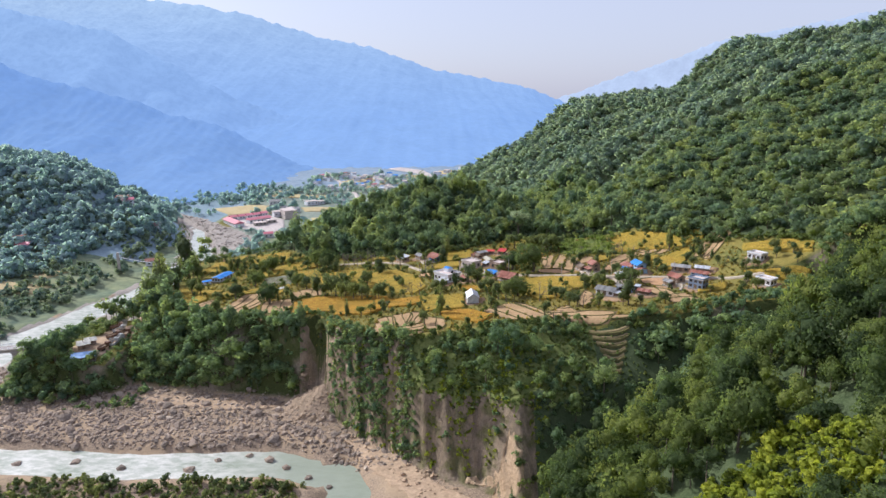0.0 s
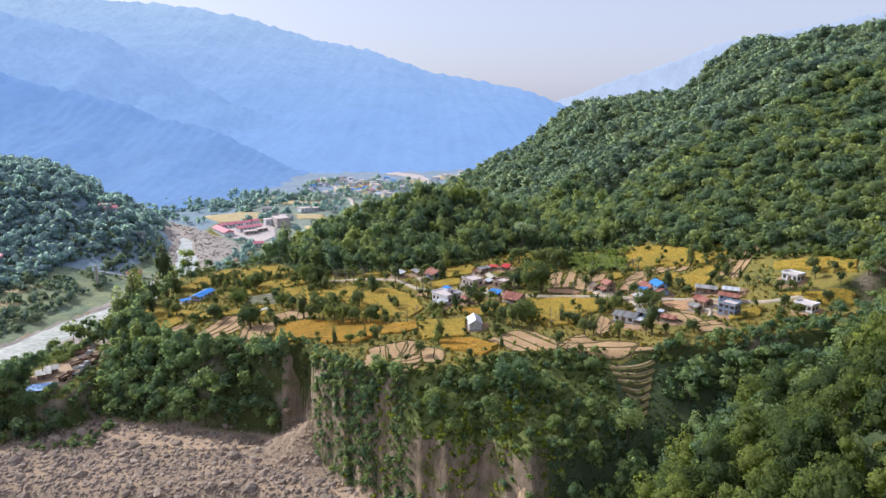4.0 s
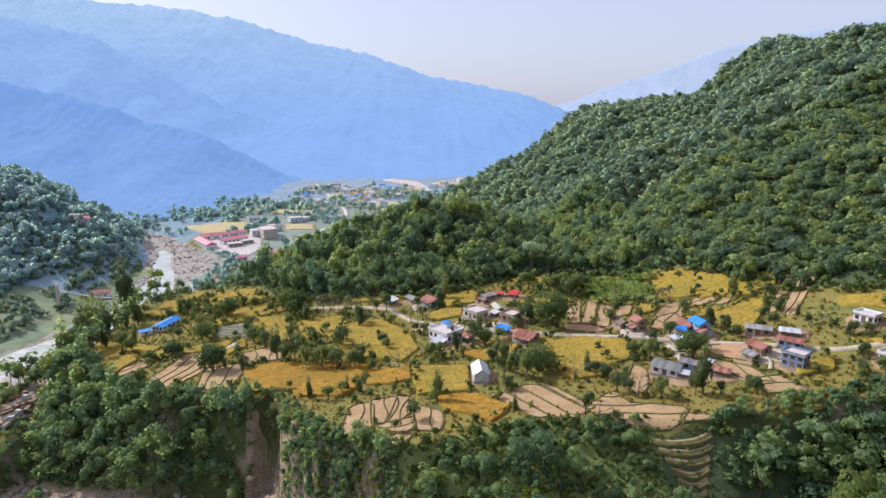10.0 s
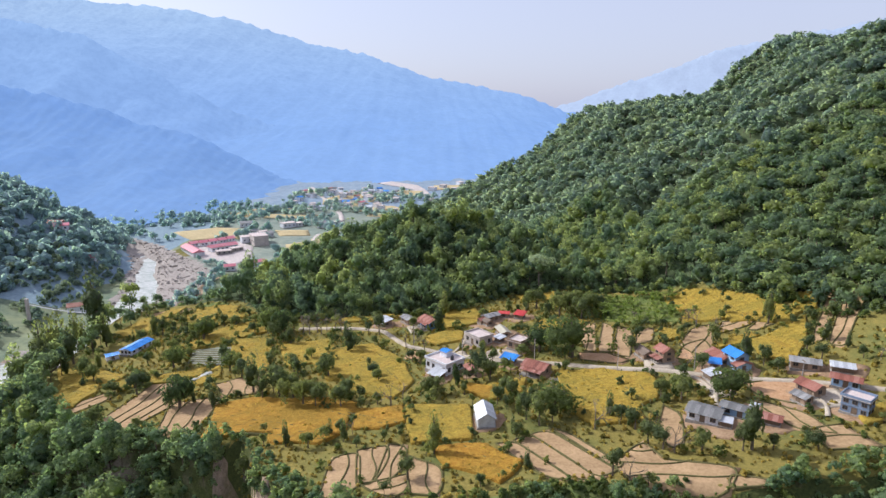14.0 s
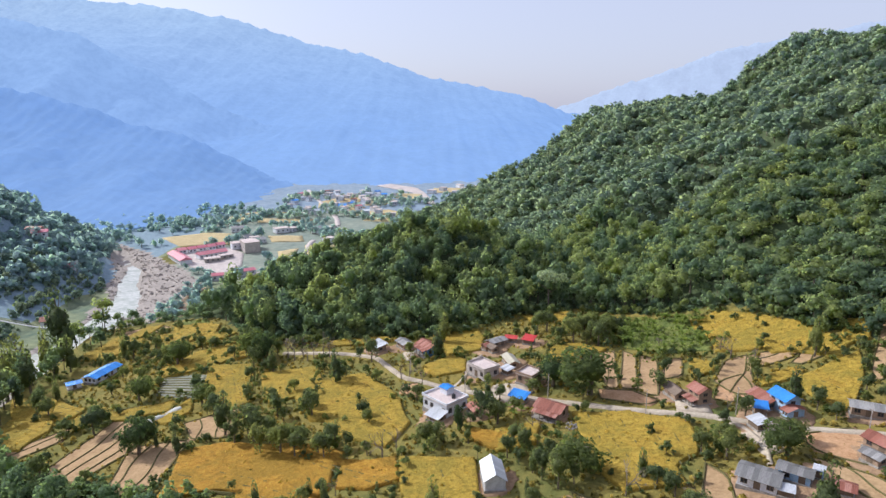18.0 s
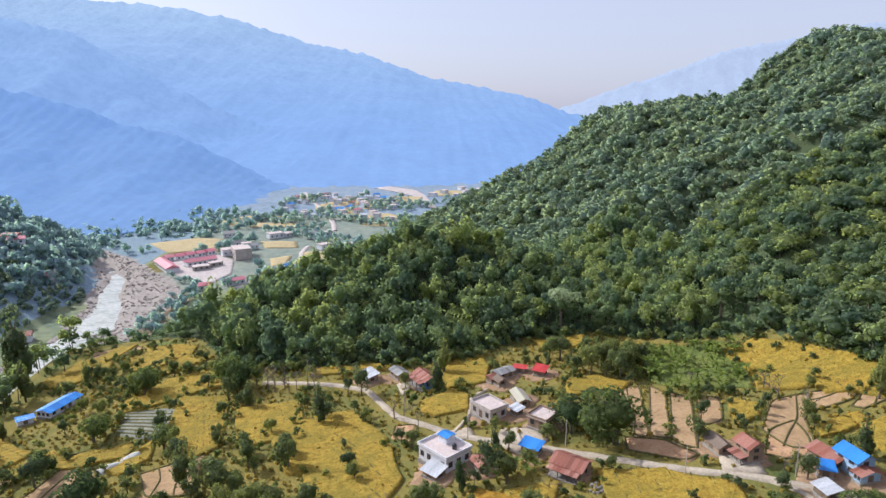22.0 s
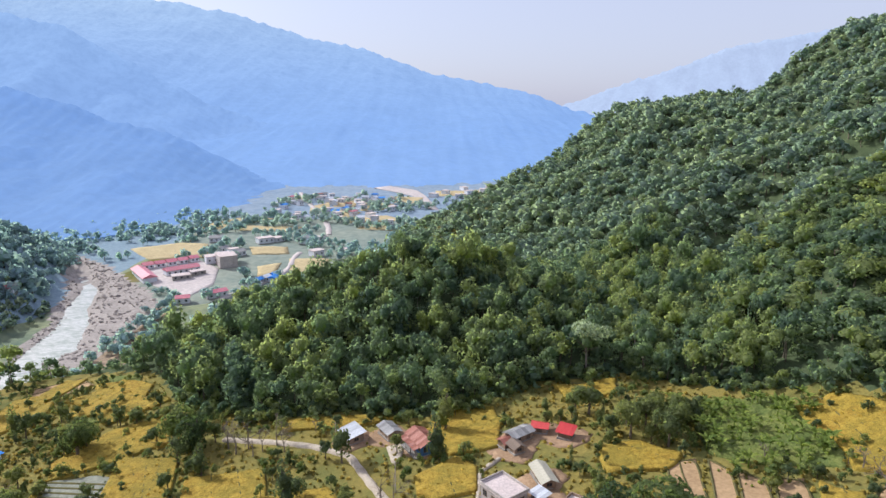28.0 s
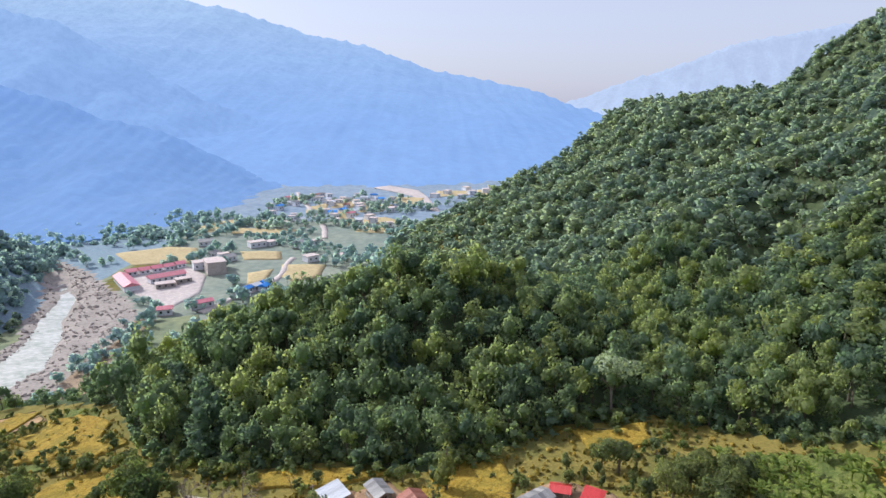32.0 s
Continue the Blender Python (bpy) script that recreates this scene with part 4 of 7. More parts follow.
def house(label, x, y, length, width, angle, walls=3.0, roof="gable", mat=None, wall=None, wins=2, floors=1, pitch=24, over=0.6, z=None, name="house", base=0.5, group="village houses", porch=False, sides="se"):
    """A small house: plinth, walls, a roof of separate sheets, door and windows. Its length lies along angle (degrees)."""
    wall, mat = wall or M_MUD, mat or M_RUST
    length, width, walls = 0.88 * length, 0.88 * width, 0.92 * walls
    gz = ground_z(x, y) if z is None else z
    h = thing(name, label, "house" if name == "house" else name.replace("_", " "), pose(x, y, gz, 0, 0, angle), group)
    L, W = length / 2, width / 2
    part("plinth", boxes((-L - 0.25, L + 0.25, -W - 0.25, W + 0.25, -2.2, base)), M_STONE, h)
    top = base + walls
    if roof == "gable":
        rise = W * math.tan(radians(pitch))
        prof = [(-W, base), (W, base), (W, top), (0, top + rise), (-W, top)]
        bm = prism(bmesh.new(), prof, -L, L)
        bmesh.ops.rotate(bm, verts=bm.verts, cent=(0, 0, 0), matrix=Euler((0, 0, radians(90))).to_matrix())
        part("wall", bm, wall, h)
        r = part("roof", boxes((-L - over * 0.8, L + over * 0.8, -0.07, 0.07, top + rise - 0.02, top + rise + 0.10)), mat, h)
        run = (W + over) / math.cos(radians(pitch))
        for side in (-1, 1):
            slope_sheets(r, length, run, pitch, 0, top + rise + 0.06, side, mat, over)
    elif roof == "shed":
        rise = width * math.tan(radians(pitch))
        prof = [(-W, base), (W, base), (W, top + rise), (-W, top)]
        bm = prism(bmesh.new(), prof, -L, L)
        bmesh.ops.rotate(bm, verts=bm.verts, cent=(0, 0, 0), matrix=Euler((0, 0, radians(90))).to_matrix())
        part("wall", bm, wall, h)
        r = part("roof", boxes((-L - over, L + over, W - 0.05, W + 0.1, top + rise + 0.02, top + rise + 0.12)), mat, h)
        slope_sheets(r, length, (width + 2 * over) / math.cos(radians(pitch)), pitch, W + over, top + rise + 0.10 + over * math.tan(radians(pitch)), -1, mat, over)
    else:
        part("wall", boxes((-L, L, -W, W, base, top)), wall, h)
        r = part("roof", boxes((-L - 0.35, L + 0.35, -W - 0.35, W + 0.35, top, top + 0.18)), M_PINK, h)
        for d in ((-L - 0.3, L + 0.3, -W - 0.3, -W - 0.12), (-L - 0.3, L + 0.3, W + 0.12, W + 0.3), (-L - 0.3, -L - 0.12, -W - 0.12, W + 0.12), (L + 0.12, L + 0.3, -W - 0.12, W + 0.12)):
            part("parapet", boxes((*d, top + 0.18, top + 0.75)), wall, r)
        for i in range(1, floors):
            zf = base + walls * i / floors
            part("floor_band", boxes((-L - 0.12, L + 0.12, -W - 0.12, W + 0.12, zf - 0.1, zf + 0.1)), wall, h)
    storey = walls / floors
    for i in range(floors):
        zf = base + storey * i + storey * 0.32
        hh = min(1.25, storey * 0.45)
        for face in sides:
            span, off = (length, W) if face in "sn" else (width, L)
            k = wins if face in "sn" else max(1, wins - 1)
            for j in range(k):
                u = span * ((j + 0.5) / k - 0.5)
                if i == 0 and face == sides[0] and j == k // 2:
                    px, py = {"s": (u, -off), "n": (u, off), "e": (off, u), "w": (-off, u)}[face]
                    doorway(h, px, py, base, face, 1.0, min(2.0, storey * 0.78))
                    continue
                px, py = {"s": (u, -off), "n": (u, off), "e": (off, u), "w": (-off, u)}[face]
                window(h, px, py, zf, face, min(1.1, span / k * 0.5), hh)
    if porch:
        z1 = base + storey * 0.95
        p = part("porch", boxes((-L, L, -W - 1.9, -W - 0.25, base - 0.35, base - 0.05)), M_STONE, h)
        me = sheet_mesh("roof_sheet", 1.05, 2.3, mat)
        for i in range(int(length)):
            piece("roof_sheet", me, p, pose(-L + i * length / int(length), -W + 0.1, z1, 14, 0, 0))
        for i in range(4):
            xx = -L + 0.2 + i * (length - 0.4) / 3
            part("post", boxes((xx - 0.07, xx + 0.07, -W - 1.8, -W - 1.66, base - 0.05, z1 - 0.45)), M_WOOD, p)
    return h


# ---- fields ----
def crop_material(name, dark, mid, light):
    n = Nodes(name)
    a, b, c = n.noise(0.12, 4, 0.65), n.noise(0.7, 5, 0.7), n.noise(3.5, 3, 0.65)
    col = n.ramp(b, (0.36, dark), (0.49, mid), (0.60, light))
    col = n.mix(n.ramp(a, (0.46, (0, 0, 0)), (0.60, (0.7, 0.7, 0.7))), col, (mid[0] * 0.5, mid[1] * 0.68, mid[2] * 0.9))
    col = n.mix(n.ramp(a, (0.30, (0.5, 0.5, 0.5)), (0.44, (0, 0, 0))), col, (mid[0] * 0.95, mid[1] * 0.72, mid[2] * 0.7))
    col = n.mix(0.45, col, n.ramp(c, (0.32, tuple(v * 0.4 for v in dark)), (0.68, light)))
    n.bump(b, 1.0, 0.6)
    return n.done(col, 0.9, 0.15)


M_RICE = crop_material("ripe_rice", (0.165, 0.120, 0.020), (0.360, 0.238, 0.032), (0.50, 0.350, 0.060))
M_RIPE = crop_material("amber_rice", (0.20, 0.105, 0.016), (0.40, 0.205, 0.024), (0.50, 0.295, 0.045))
M_SOIL = surface("stubble_soil", (0.290, 0.190, 0.100), (0.450, 0.305, 0.168), 0.18, 1.2, 0.95, 0.1, 0.4, 0.15)
M_STUBBLE = surface("terrace_stubble", (0.21, 0.165, 0.085), (0.35, 0.27, 0.145), 0.4, 2.0, 0.95, 0.1, 0.4, 0.15)
M_EARTH = surface("orange_earth", (0.36, 0.20, 0.10), (0.52, 0.33, 0.19), 0.25, 1.5, 0.95, 0.1, 0.4, 0.15)
M_GREYPLOT = surface("vegetable_bed", (0.16, 0.17, 0.13), (0.30, 0.30, 0.24), 0.5, 2.0, 0.95, 0.1, 0.4, 0.2)
M_GREEN = crop_material("green_crop", (0.085, 0.125, 0.030), (0.155, 0.190, 0.045), (0.25, 0.265, 0.075))
M_BUND = surface("grassy_bund", (0.070, 0.070, 0.028), (0.165, 0.142, 0.058), 0.6, 3, 0.95, 0.1, 0.6, 0.2)
M_SCREE = surface("scree", (0.22, 0.165, 0.115), (0.40, 0.30, 0.215), 0.22, 1.1, 0.95, 0.1, 1.0, 0.6)
M_SAND = surface("pale_sand", (0.33, 0.235, 0.155), (0.50, 0.365, 0.25), 0.12, 0.9, 0.95, 0.1, 0.4, 0.3)
M_CLAY = surface("tan_cliff", (0.34, 0.235, 0.14), (0.52, 0.38, 0.25), 0.25, 1.3, 0.95, 0.1, 0.9, 0.5)
M_ROAD = surface("dusty_track", (0.36, 0.295, 0.225), (0.52, 0.445, 0.35), 0.3, 1.8, 0.95, 0.1, 0.3, 0.1)

FIELD_KINDS = {
    "rice": (M_RICE, 0.75, "golden ripe rice paddy on a terrace", "rice field"),
    "ripe": (M_RIPE, 0.75, "amber ripe rice paddy at the terrace edge", "rice field"),
    "soil": (M_SOIL, 0.12, "harvested tan paddy with grassy bunds", "harvested field"),
    "earth": (M_EARTH, 0.12, "bare orange earth plot", "bare plot"),
    "grey": (M_GREYPLOT, 0.25, "grey vegetable beds in rows", "vegetable plot"),
    "green": (M_GREEN, 0.4, "bright green weedy plot", "green plot"),
}


def outline(pts, gap, wave, seed):
    """Points along a closed outline, slightly wavering."""
    out = []
    n = len(pts)
    for i in range(n):
        a, b = np.array(pts[i]), np.array(pts[(i + 1) % n])
        k = max(2, int(np.hypot(*(b - a)) / gap))
        nrm = np.array((b[1] - a[1], a[0] - b[0])) / max(0.1, np.hypot(*(b - a)))
        for j in range(k):
            t = j / k
            out.append(a + (b - a) * t + nrm * wave * np.sin(np.pi * t) * np.sin(3.1 * i + seed))
    return np.array(out)


def drape(name, pts, mat, lift, gap=1.3, wave=0.8, rough=0.0, seed=0.0, parent=None, skirt=0.5, ragged=0.0):
    """A sheet over the ground inside an outline, with a turned-down rim."""
    p = outline(pts, gap, wave, seed)
    c = p.mean(0)
    if ragged:
        p = p + ((p - c) / np.linalg.norm(p - c, axis=1)[:, None]) * (ragged * (wobble(p[:, 0], p[:, 1], 1.7, 0.4) + 0.6 * wobble(p[:, 0], p[:, 1], 0.6, 1.4)))[:, None]
    rings = max(3, int(np.max(np.hypot(*(p - c).T)) / gap))
    fr = np.concatenate([np.linspace(0.02, 1, rings), [1.012]])
    v = (c + fr[:, None, None] * (p - c)[None]).reshape(-1, 2)
    z = terrain(v[:, 0], v[:, 1]) + lift
    if rough:
        z = z + rough * (wobble(v[:, 0], v[:, 1], 1.3, seed) + 0.7 * wobble(v[:, 0], v[:, 1], 0.55, seed + 1))
    k = len(p)
    z[-k:] -= lift + skirt
    z[-2 * k:-k] -= 0.15 * lift
    i = np.arange((len(fr) - 1) * k)
    nxt = np.where(i % k == k - 1, i - k + 1, i + 1)
    me = mesh_from(name, np.column_stack([v, z]), np.stack([i, i + k, nxt + k, nxt], 1), [mat], None, True)
    ob = new(name, me)
    ob.parent = parent
    return ob


def ribbon(name, pts, width, height, mat, parent=None, gap=1.5, sink=0.4):
    """A low bank or track along a line over the ground."""
    q = [np.array(pts[0], float)]
    for a, b in zip(pts[:-1], pts[1:]):
        a, b = np.array(a, float), np.array(b, float)
        k = max(1, int(np.hypot(*(b - a)) / gap))
        q.extend(a + (b - a) * (j + 1) / k for j in range(k))
    q = np.array(q)
    for _ in range(2):
        q[1:-1] = (q[:-2] + 2 * q[1:-1] + q[2:]) / 4
    d = np.gradient(q, axis=0)
    nrm = np.stack([-d[:, 1], d[:, 0]], 1) / np.maximum(0.01, np.hypot(*d.T))[:, None]
    rows = []
    for off, lift in ((-0.5, -sink), (-0.36, height), (0.36, height), (0.5, -sink)):
        xy = q + nrm * off * width * (1 + 0.12 * np.sin(np.arange(len(q)) * 1.7))[:, None]
        rows.append(np.column_stack([xy, terrain(*q.T) * 0.5 + terrain(*xy.T) * 0.5 + lift]))
    v = np.concatenate(rows)
    n = len(q)
    i = np.concatenate([np.arange(n - 1) + k * n for k in range(3)])
    ob = new(name, mesh_from(name, v, np.stack([i, i + n, i + n + 1, i + 1], 1), [mat], None, True))
    ob.parent = parent
    return ob


FIELDS, FIELD_KIND = [], []


def field(kind, *pts):
    mat, lift, label, cat = FIELD_KINDS[kind]
    k = len(FIELDS)
    FIELDS.append(np.array(pts))
    FIELD_KIND.append(kind)
    lift = lift + 0.02 * (k % 5)
    if kind == "soil":
        c = np.array(pts).mean(0)
        pts = [tuple(c + (np.array(p) - c) * 1.15) for p in pts]
    name = cat.replace(" ", "_")
    e = tagged(new(name), label, cat, "terrace fields")
    drape("crop" if lift > 0.2 else "bare_soil", pts, mat, lift, 1.0 if kind in ("rice", "ripe", "green") else 1.6, 0.9 if lift > 0.2 else 0.3, {"rice": 0.10, "ripe": 0.12, "green": 0.18}.get(kind, 0.02), k * 0.7, e)
    if kind in ("soil", "earth"):
        p = outline(pts, 2.2, 0.3, k * 0.7)
        n = len(p)
        for i in range(0, n, max(4, n // 4)):
            ribbon("bund", [p[j % n] for j in range(i, min(i + max(4, n // 4), n) + 1)], 0.55, 0.34, M_BUND, e)
    if kind == "soil":
        c = np.array(pts)
        edges = np.roll(c, -1, 0) - c
        far = edges[np.argmax(np.hypot(*edges.T))]
        far = far / np.hypot(*far)
        side = np.array((-far[1], far[0]))
        mid = c.mean(0)
        u, w = (c - mid) @ far, (c - mid) @ side
        for i in range(1, int(np.ptp(w) // 5.8) + 1):
            o = w.min() + np.ptp(w) * i / (int(np.ptp(w) // 5.8) + 1)
            # where the line at this offset meets the outline
            cut = [a + (b - a) * (o - wa) / (wb - wa) for a, b, wa, wb in zip(u, np.roll(u, -1), w, np.roll(w, -1)) if (wa - o) * (wb - o) < 0]
            if len(cut) > 1 and max(cut) - min(cut) > 4:
                q = np.linspace(min(cut), max(cut), 5)
                ribbon("bund", [mid + far * a + side * (o + 0.8 * math.sin(1.7 * j + 2.3 * k + i)) for j, a in enumerate(q)], 0.42, 0.36, M_BUND, e)
    if kind in ("rice", "ripe"):
        c = np.array(pts)
        n = len(c)
        size = np.ptp(c, axis=0).max()
        for i in range(1, 1 + int(size // 12)):
            t = i / (1 + int(size // 12))
            a = c[0] + (c[1] - c[0]) * t
            b = c[n // 2 + 1 if n > 4 else 3] + (c[n // 2] - c[n // 2 + 1 if n > 4 else 3]) * t if n > 3 else c[2]
            mid = (a + b) / 2 + np.array((0.06, -0.04)) * size * math.sin(k + i)
            ribbon("bund", [a, mid, b], 0.4, lift - 0.02, M_BUND, e, 1.5, 0.2)
    if kind == "grey":
        a, b, c, d = (np.array(pts[i]) for i in (0, 2, 3, 4))
        for i in range(7):
            t = (i + 0.5) / 7
            ribbon("bed", [a + (d - a) * t, b + (c - b) * t], 0.9, 0.42, M_BUND, e)
    return e


field("rice", (-105.1, 340.8), (-97.7, 358.2), (-83.6, 364.7), (-77.2, 356.6), (-82.5, 342.2), (-100, 330.7))
field("rice", (-87.4, 342.1), (-69.1, 337.4), (-59.6, 301), (-65, 294.8), (-80, 315.9))
field("grey", (-100.4, 331.8), (-89.1, 332.9), (-80.5, 328), (-75.5, 308.8), (-95.2, 315.6))
field("ripe", (-65.6, 250), (-69.3, 272.3), (-56.4, 274.7), (-39.5, 271.8), (-24.3, 263.9), (-25.4, 247.8), (-31.8, 241.4), (-44, 244), (-47, 250.5), (-56, 252))
field("soil", (-127.7, 279.7), (-118.5, 287.7), (-112.8, 293.9), (-110.6, 286.8), (-120.6, 275.8))
field("soil", (-102.9, 272.7), (-99.2, 297.2), (-89.5, 293.2), (-85.2, 278.1), (-91.7, 260.8), (-98.5, 264.7))
field("soil", (-84.8, 277.1), (-70.5, 278.4), (-69.1, 255.1), (-79.8, 256.8))
field("soil", (-74.6, 290.5), (-62.6, 296.8), (-57.8, 279.7), (-69.3, 280.5))
field("rice", (-132, 287.4), (-138.5, 306.6), (-124.8, 306.9), (-117.8, 293.8), (-119.5, 282.6))
field("rice", (-116.4, 298.9), (-108.4, 308.3), (-101, 301.2), (-109.3, 293))
field("rice", (-88.3, 295.3), (-81.2, 309.7), (-77, 298.6), (-80.8, 291.4))
field("rice", (-110.6, 372.3), (-96.4, 378.9), (-86.7, 374), (-101.7, 362.2))
field("rice", (-63.1, 327.3), (-43.7, 327.7), (-37.5, 303.4), (-53, 299.1))
field("rice", (-10.3, 258.3), (7.8, 254.5), (7.6, 235.1), (-7.6, 235.9))
field("rice", (13.6, 267.8), (26, 270), (22.8, 258.8), (12.8, 256.6))
field("ripe", (-1.8, 232.9), (11, 232.2), (18.4, 223.1), (12.3, 214.9), (1, 223.9))
field("soil", (-26.2, 217.2), (-26.3, 232.5), (-20.7, 233.6), (-19.1, 220.4), (-23.3, 215.2))
field("soil", (-20.3, 234.6), (-13.4, 235.8), (-13, 230.6), (-15.9, 220.5), (-18.7, 221.4))
field("soil", (-13, 235.8), (-8.7, 234.8), (-9.1, 225.6), (-13.3, 220.4), (-14.8, 222.5))
field("soil", (-17.5, 220.3), (-8.4, 222.5), (-7.7, 215.4), (-11.7, 214.4))
field("soil", (-17.5, 215.3), (-11.6, 213.5), (-7.2, 212.4), (-11.1, 207.4), (-16.2, 209.3))
field("soil", (-7.8, 229.8), (-0.3, 223.8), (-1, 213.6), (-6.4, 215.5))
field("soil", (14, 231.2), (17.8, 232.2), (27, 214.2), (22.7, 215.2))
field("soil", (18.4, 232.3), (22.4, 234.3), (32, 214.3), (27.5, 214.2))
field("soil", (22.9, 234.3), (26.8, 235.5), (36.6, 217.4), (32.5, 214.3))
field("soil", (27.6, 236.5), (31.1, 233.6), (38.7, 219.5), (37, 217.4))
field("soil", (38.4, 218.4), (47.1, 225.7), (48.4, 217.6), (60.3, 212.7), (55.8, 206.4), (40.8, 209.3))
field("soil", (59.5, 209.7), (65.2, 207.8), (64.2, 205.5), (56.6, 206.4))
field("rice", (34.6, 274.3), (49.1, 271.5), (50.3, 236), (37.3, 235.7), (32.7, 253.8))
field("rice", (49.5, 270.4), (60.6, 263.6), (56.9, 247.2), (49.2, 241.1))
field("soil", (56.7, 242.2), (59, 238.2), (54.8, 224.8), (51.4, 222.7), (52.5, 233.9))
field("earth", (81.9, 251.8), (95.1, 253), (91.9, 238.7), (88.7, 235.7), (80.5, 244.7))
field("soil", (78.7, 241.6), (86.5, 231.6), (86.7, 222.5), (80.4, 225.4))
field("soil", (82, 223.4), (90.6, 224.5), (92.5, 215.4), (83.1, 216.2))
field("soil", (50.5, 312.6), (56.4, 313.7), (50.3, 287.2), (47.4, 288.2), (48.4, 302.5))
field("soil", (59.3, 312.7), (61.9, 308.7), (55.4, 286.3), (51, 287.2))
field("soil", (63.4, 307.7), (66.9, 303.8), (59.1, 280.3), (55.2, 283.3))
field("soil", (69.6, 304.8), (74.5, 303.9), (69, 289.6), (64.6, 290.5))
field("rice", (77.1, 302.9), (82.3, 297.1), (77.5, 288.8), (71.3, 285.7))
field("rice", (88.3, 332), (97.1, 332.6), (105.4, 319.9), (97.9, 300.6), (85.7, 305.3), (88.3, 320.6))
field("rice", (106.1, 319.9), (112, 310), (115, 300.9), (110.1, 293.1), (98.4, 296.6), (97.9, 299.7))
field("soil", (77, 283.8), (86, 297.2), (94.7, 297.5), (88, 288), (83.6, 275.7), (78.5, 275.7))
field("soil", (95.9, 298.4), (103.6, 295.9), (104.4, 292.8), (92.6, 291.1))
field("rice", (87.2, 281.9), (100.4, 286.4), (101, 283.3), (86.1, 277.8))
field("rice", (37.5, 323.5), (48, 324.8), (55.2, 317.8), (49.4, 311.6), (36.7, 311.4))
field("rice", (-6.2, 317.7), (3.6, 325.9), (8.5, 319.9), (8, 309.8), (-1.4, 307.6), (-5.1, 310.5))
field("rice", (-5.1, 341), (3.9, 344.2), (17, 343.5), (14.4, 328.2), (1.9, 326.9))
field("rice", (32.5, 360.2), (44.5, 359.3), (52, 361.5), (50.9, 352.3), (34.9, 350))
field("rice", (-128.4, 384.4), (-113.9, 396.2), (-98.1, 386.4), (-95.5, 374.1), (-110.7, 373.6))
field("earth", (-12.1, 304.3), (-6, 304.4), (-7, 293.3), (-12.8, 297.2))
field("rice", (-3, 350.1), (14.6, 350.4), (16.5, 340.3), (5.2, 329.8), (-0.6, 335.7))
field("rice", (-45, 353.1), (-20.8, 351.7), (-11.7, 348.8), (-31.4, 345.3), (-43.1, 346))
field("green", (67.5, 343.4), (88.7, 337.1), (89.5, 319.7), (84.6, 306.2), (74, 310), (60.7, 316.9))
field("rice", (-36, 294.3), (-12.2, 293.7), (-8.5, 277.5), (-14, 264.3), (-29, 273.1))
field("rice", (-50.8, 313.9), (-25.7, 316.4), (-13.3, 296.4), (-21.3, 280.9), (-37.1, 283.8))
field("rice", (130.7, 266.3), (140.8, 257.9), (151.6, 248.1), (142.3, 234.5), (137.1, 245.2), (127.8, 258.9))
field("rice", (119.6, 241.5), (129.9, 233), (139.4, 228.8), (138, 226.3), (125, 230.3))
field("rice", (88.4, 332.4), (106, 315.1), (118, 291), (112.9, 284.4), (96.9, 303.1), (87.7, 320.9))
field("rice", (97.1, 281.5), (103, 282), (110.6, 284.5), (117, 286), (109.5, 272), (100.7, 261.5), (96.7, 261), (97.6, 266), (94.8, 271.5))
field("rice", (113.7, 289.7), (122.3, 300.3), (126.7, 297.5), (122.4, 289.6))
field("soil", (112.2, 272.3), (118.2, 281.3), (130.8, 297.3), (133.8, 296.5), (124.2, 283.8), (114.5, 272.4))
field("soil", (115.5, 270), (129.4, 287.5), (136, 294), (137, 288), (116.5, 265.5))
field("soil", (101.4, 289.6), (110.1, 295.9), (115.9, 295.5), (111.3, 289.2), (103, 287.9))
field("ripe", (-38, 262.7), (-30.2, 262.3), (-17.3, 258.4), (-11, 258.6), (-9.4, 248.1), (-16.4, 245.2), (-24, 247.4), (-24, 261))
field("ripe", (7.2, 270.5), (22.1, 263.9), (21.4, 259.2), (13.2, 257.8), (6.3, 266))
field("rice", (-150, 324.3), (-141.7, 325.9), (-125, 315.5), (-115, 309), (-117.4, 300.7), (-134.7, 303.5))
field("rice", (-109, 304.3), (-100.3, 303.4), (-92, 306.7), (-86.3, 309.8), (-84.5, 300.9), (-93.4, 297.5), (-103.4, 298.1))
field("rice", (98.3, 232.8), (110.3, 234), (105.6, 225.7), (95.2, 223.7))
field("rice", (-151, 367.6), (-147.7, 383.9), (-132.3, 385.3), (-128.7, 374.2), (-137.6, 359.8))
field("soil", (-148.7, 398.5), (-135.7, 405.8), (-126.3, 397.1), (-139.1, 387.4))
field("rice", (-105.4, 347.4), (-88.6, 355.1), (-81.3, 351.1), (-93.8, 340.6))
field("rice", (-123.2, 395.1), (-111.3, 394.6), (-101.1, 387.8), (-103.5, 383.5), (-116, 386))
field("rice", (-147.7, 362.4), (-148.8, 389.8), (-138.6, 393), (-133, 379.9), (-137.2, 359.5))
field("green", (-117.9, 392.9), (-121.6, 401.3), (-107.0, 397.2), (-103.7, 389.9))
field("rice", (-121.2, 374.6), (-115.2, 378.9), (-106.1, 380.6), (-93.5, 375.8), (-90.4, 369.8), (-105.2, 371.6), (-116.8, 369.5))
field("green", (-116.4, 367.5), (-100.7, 371.1), (-96.8, 368.3), (-108.8, 363.7))
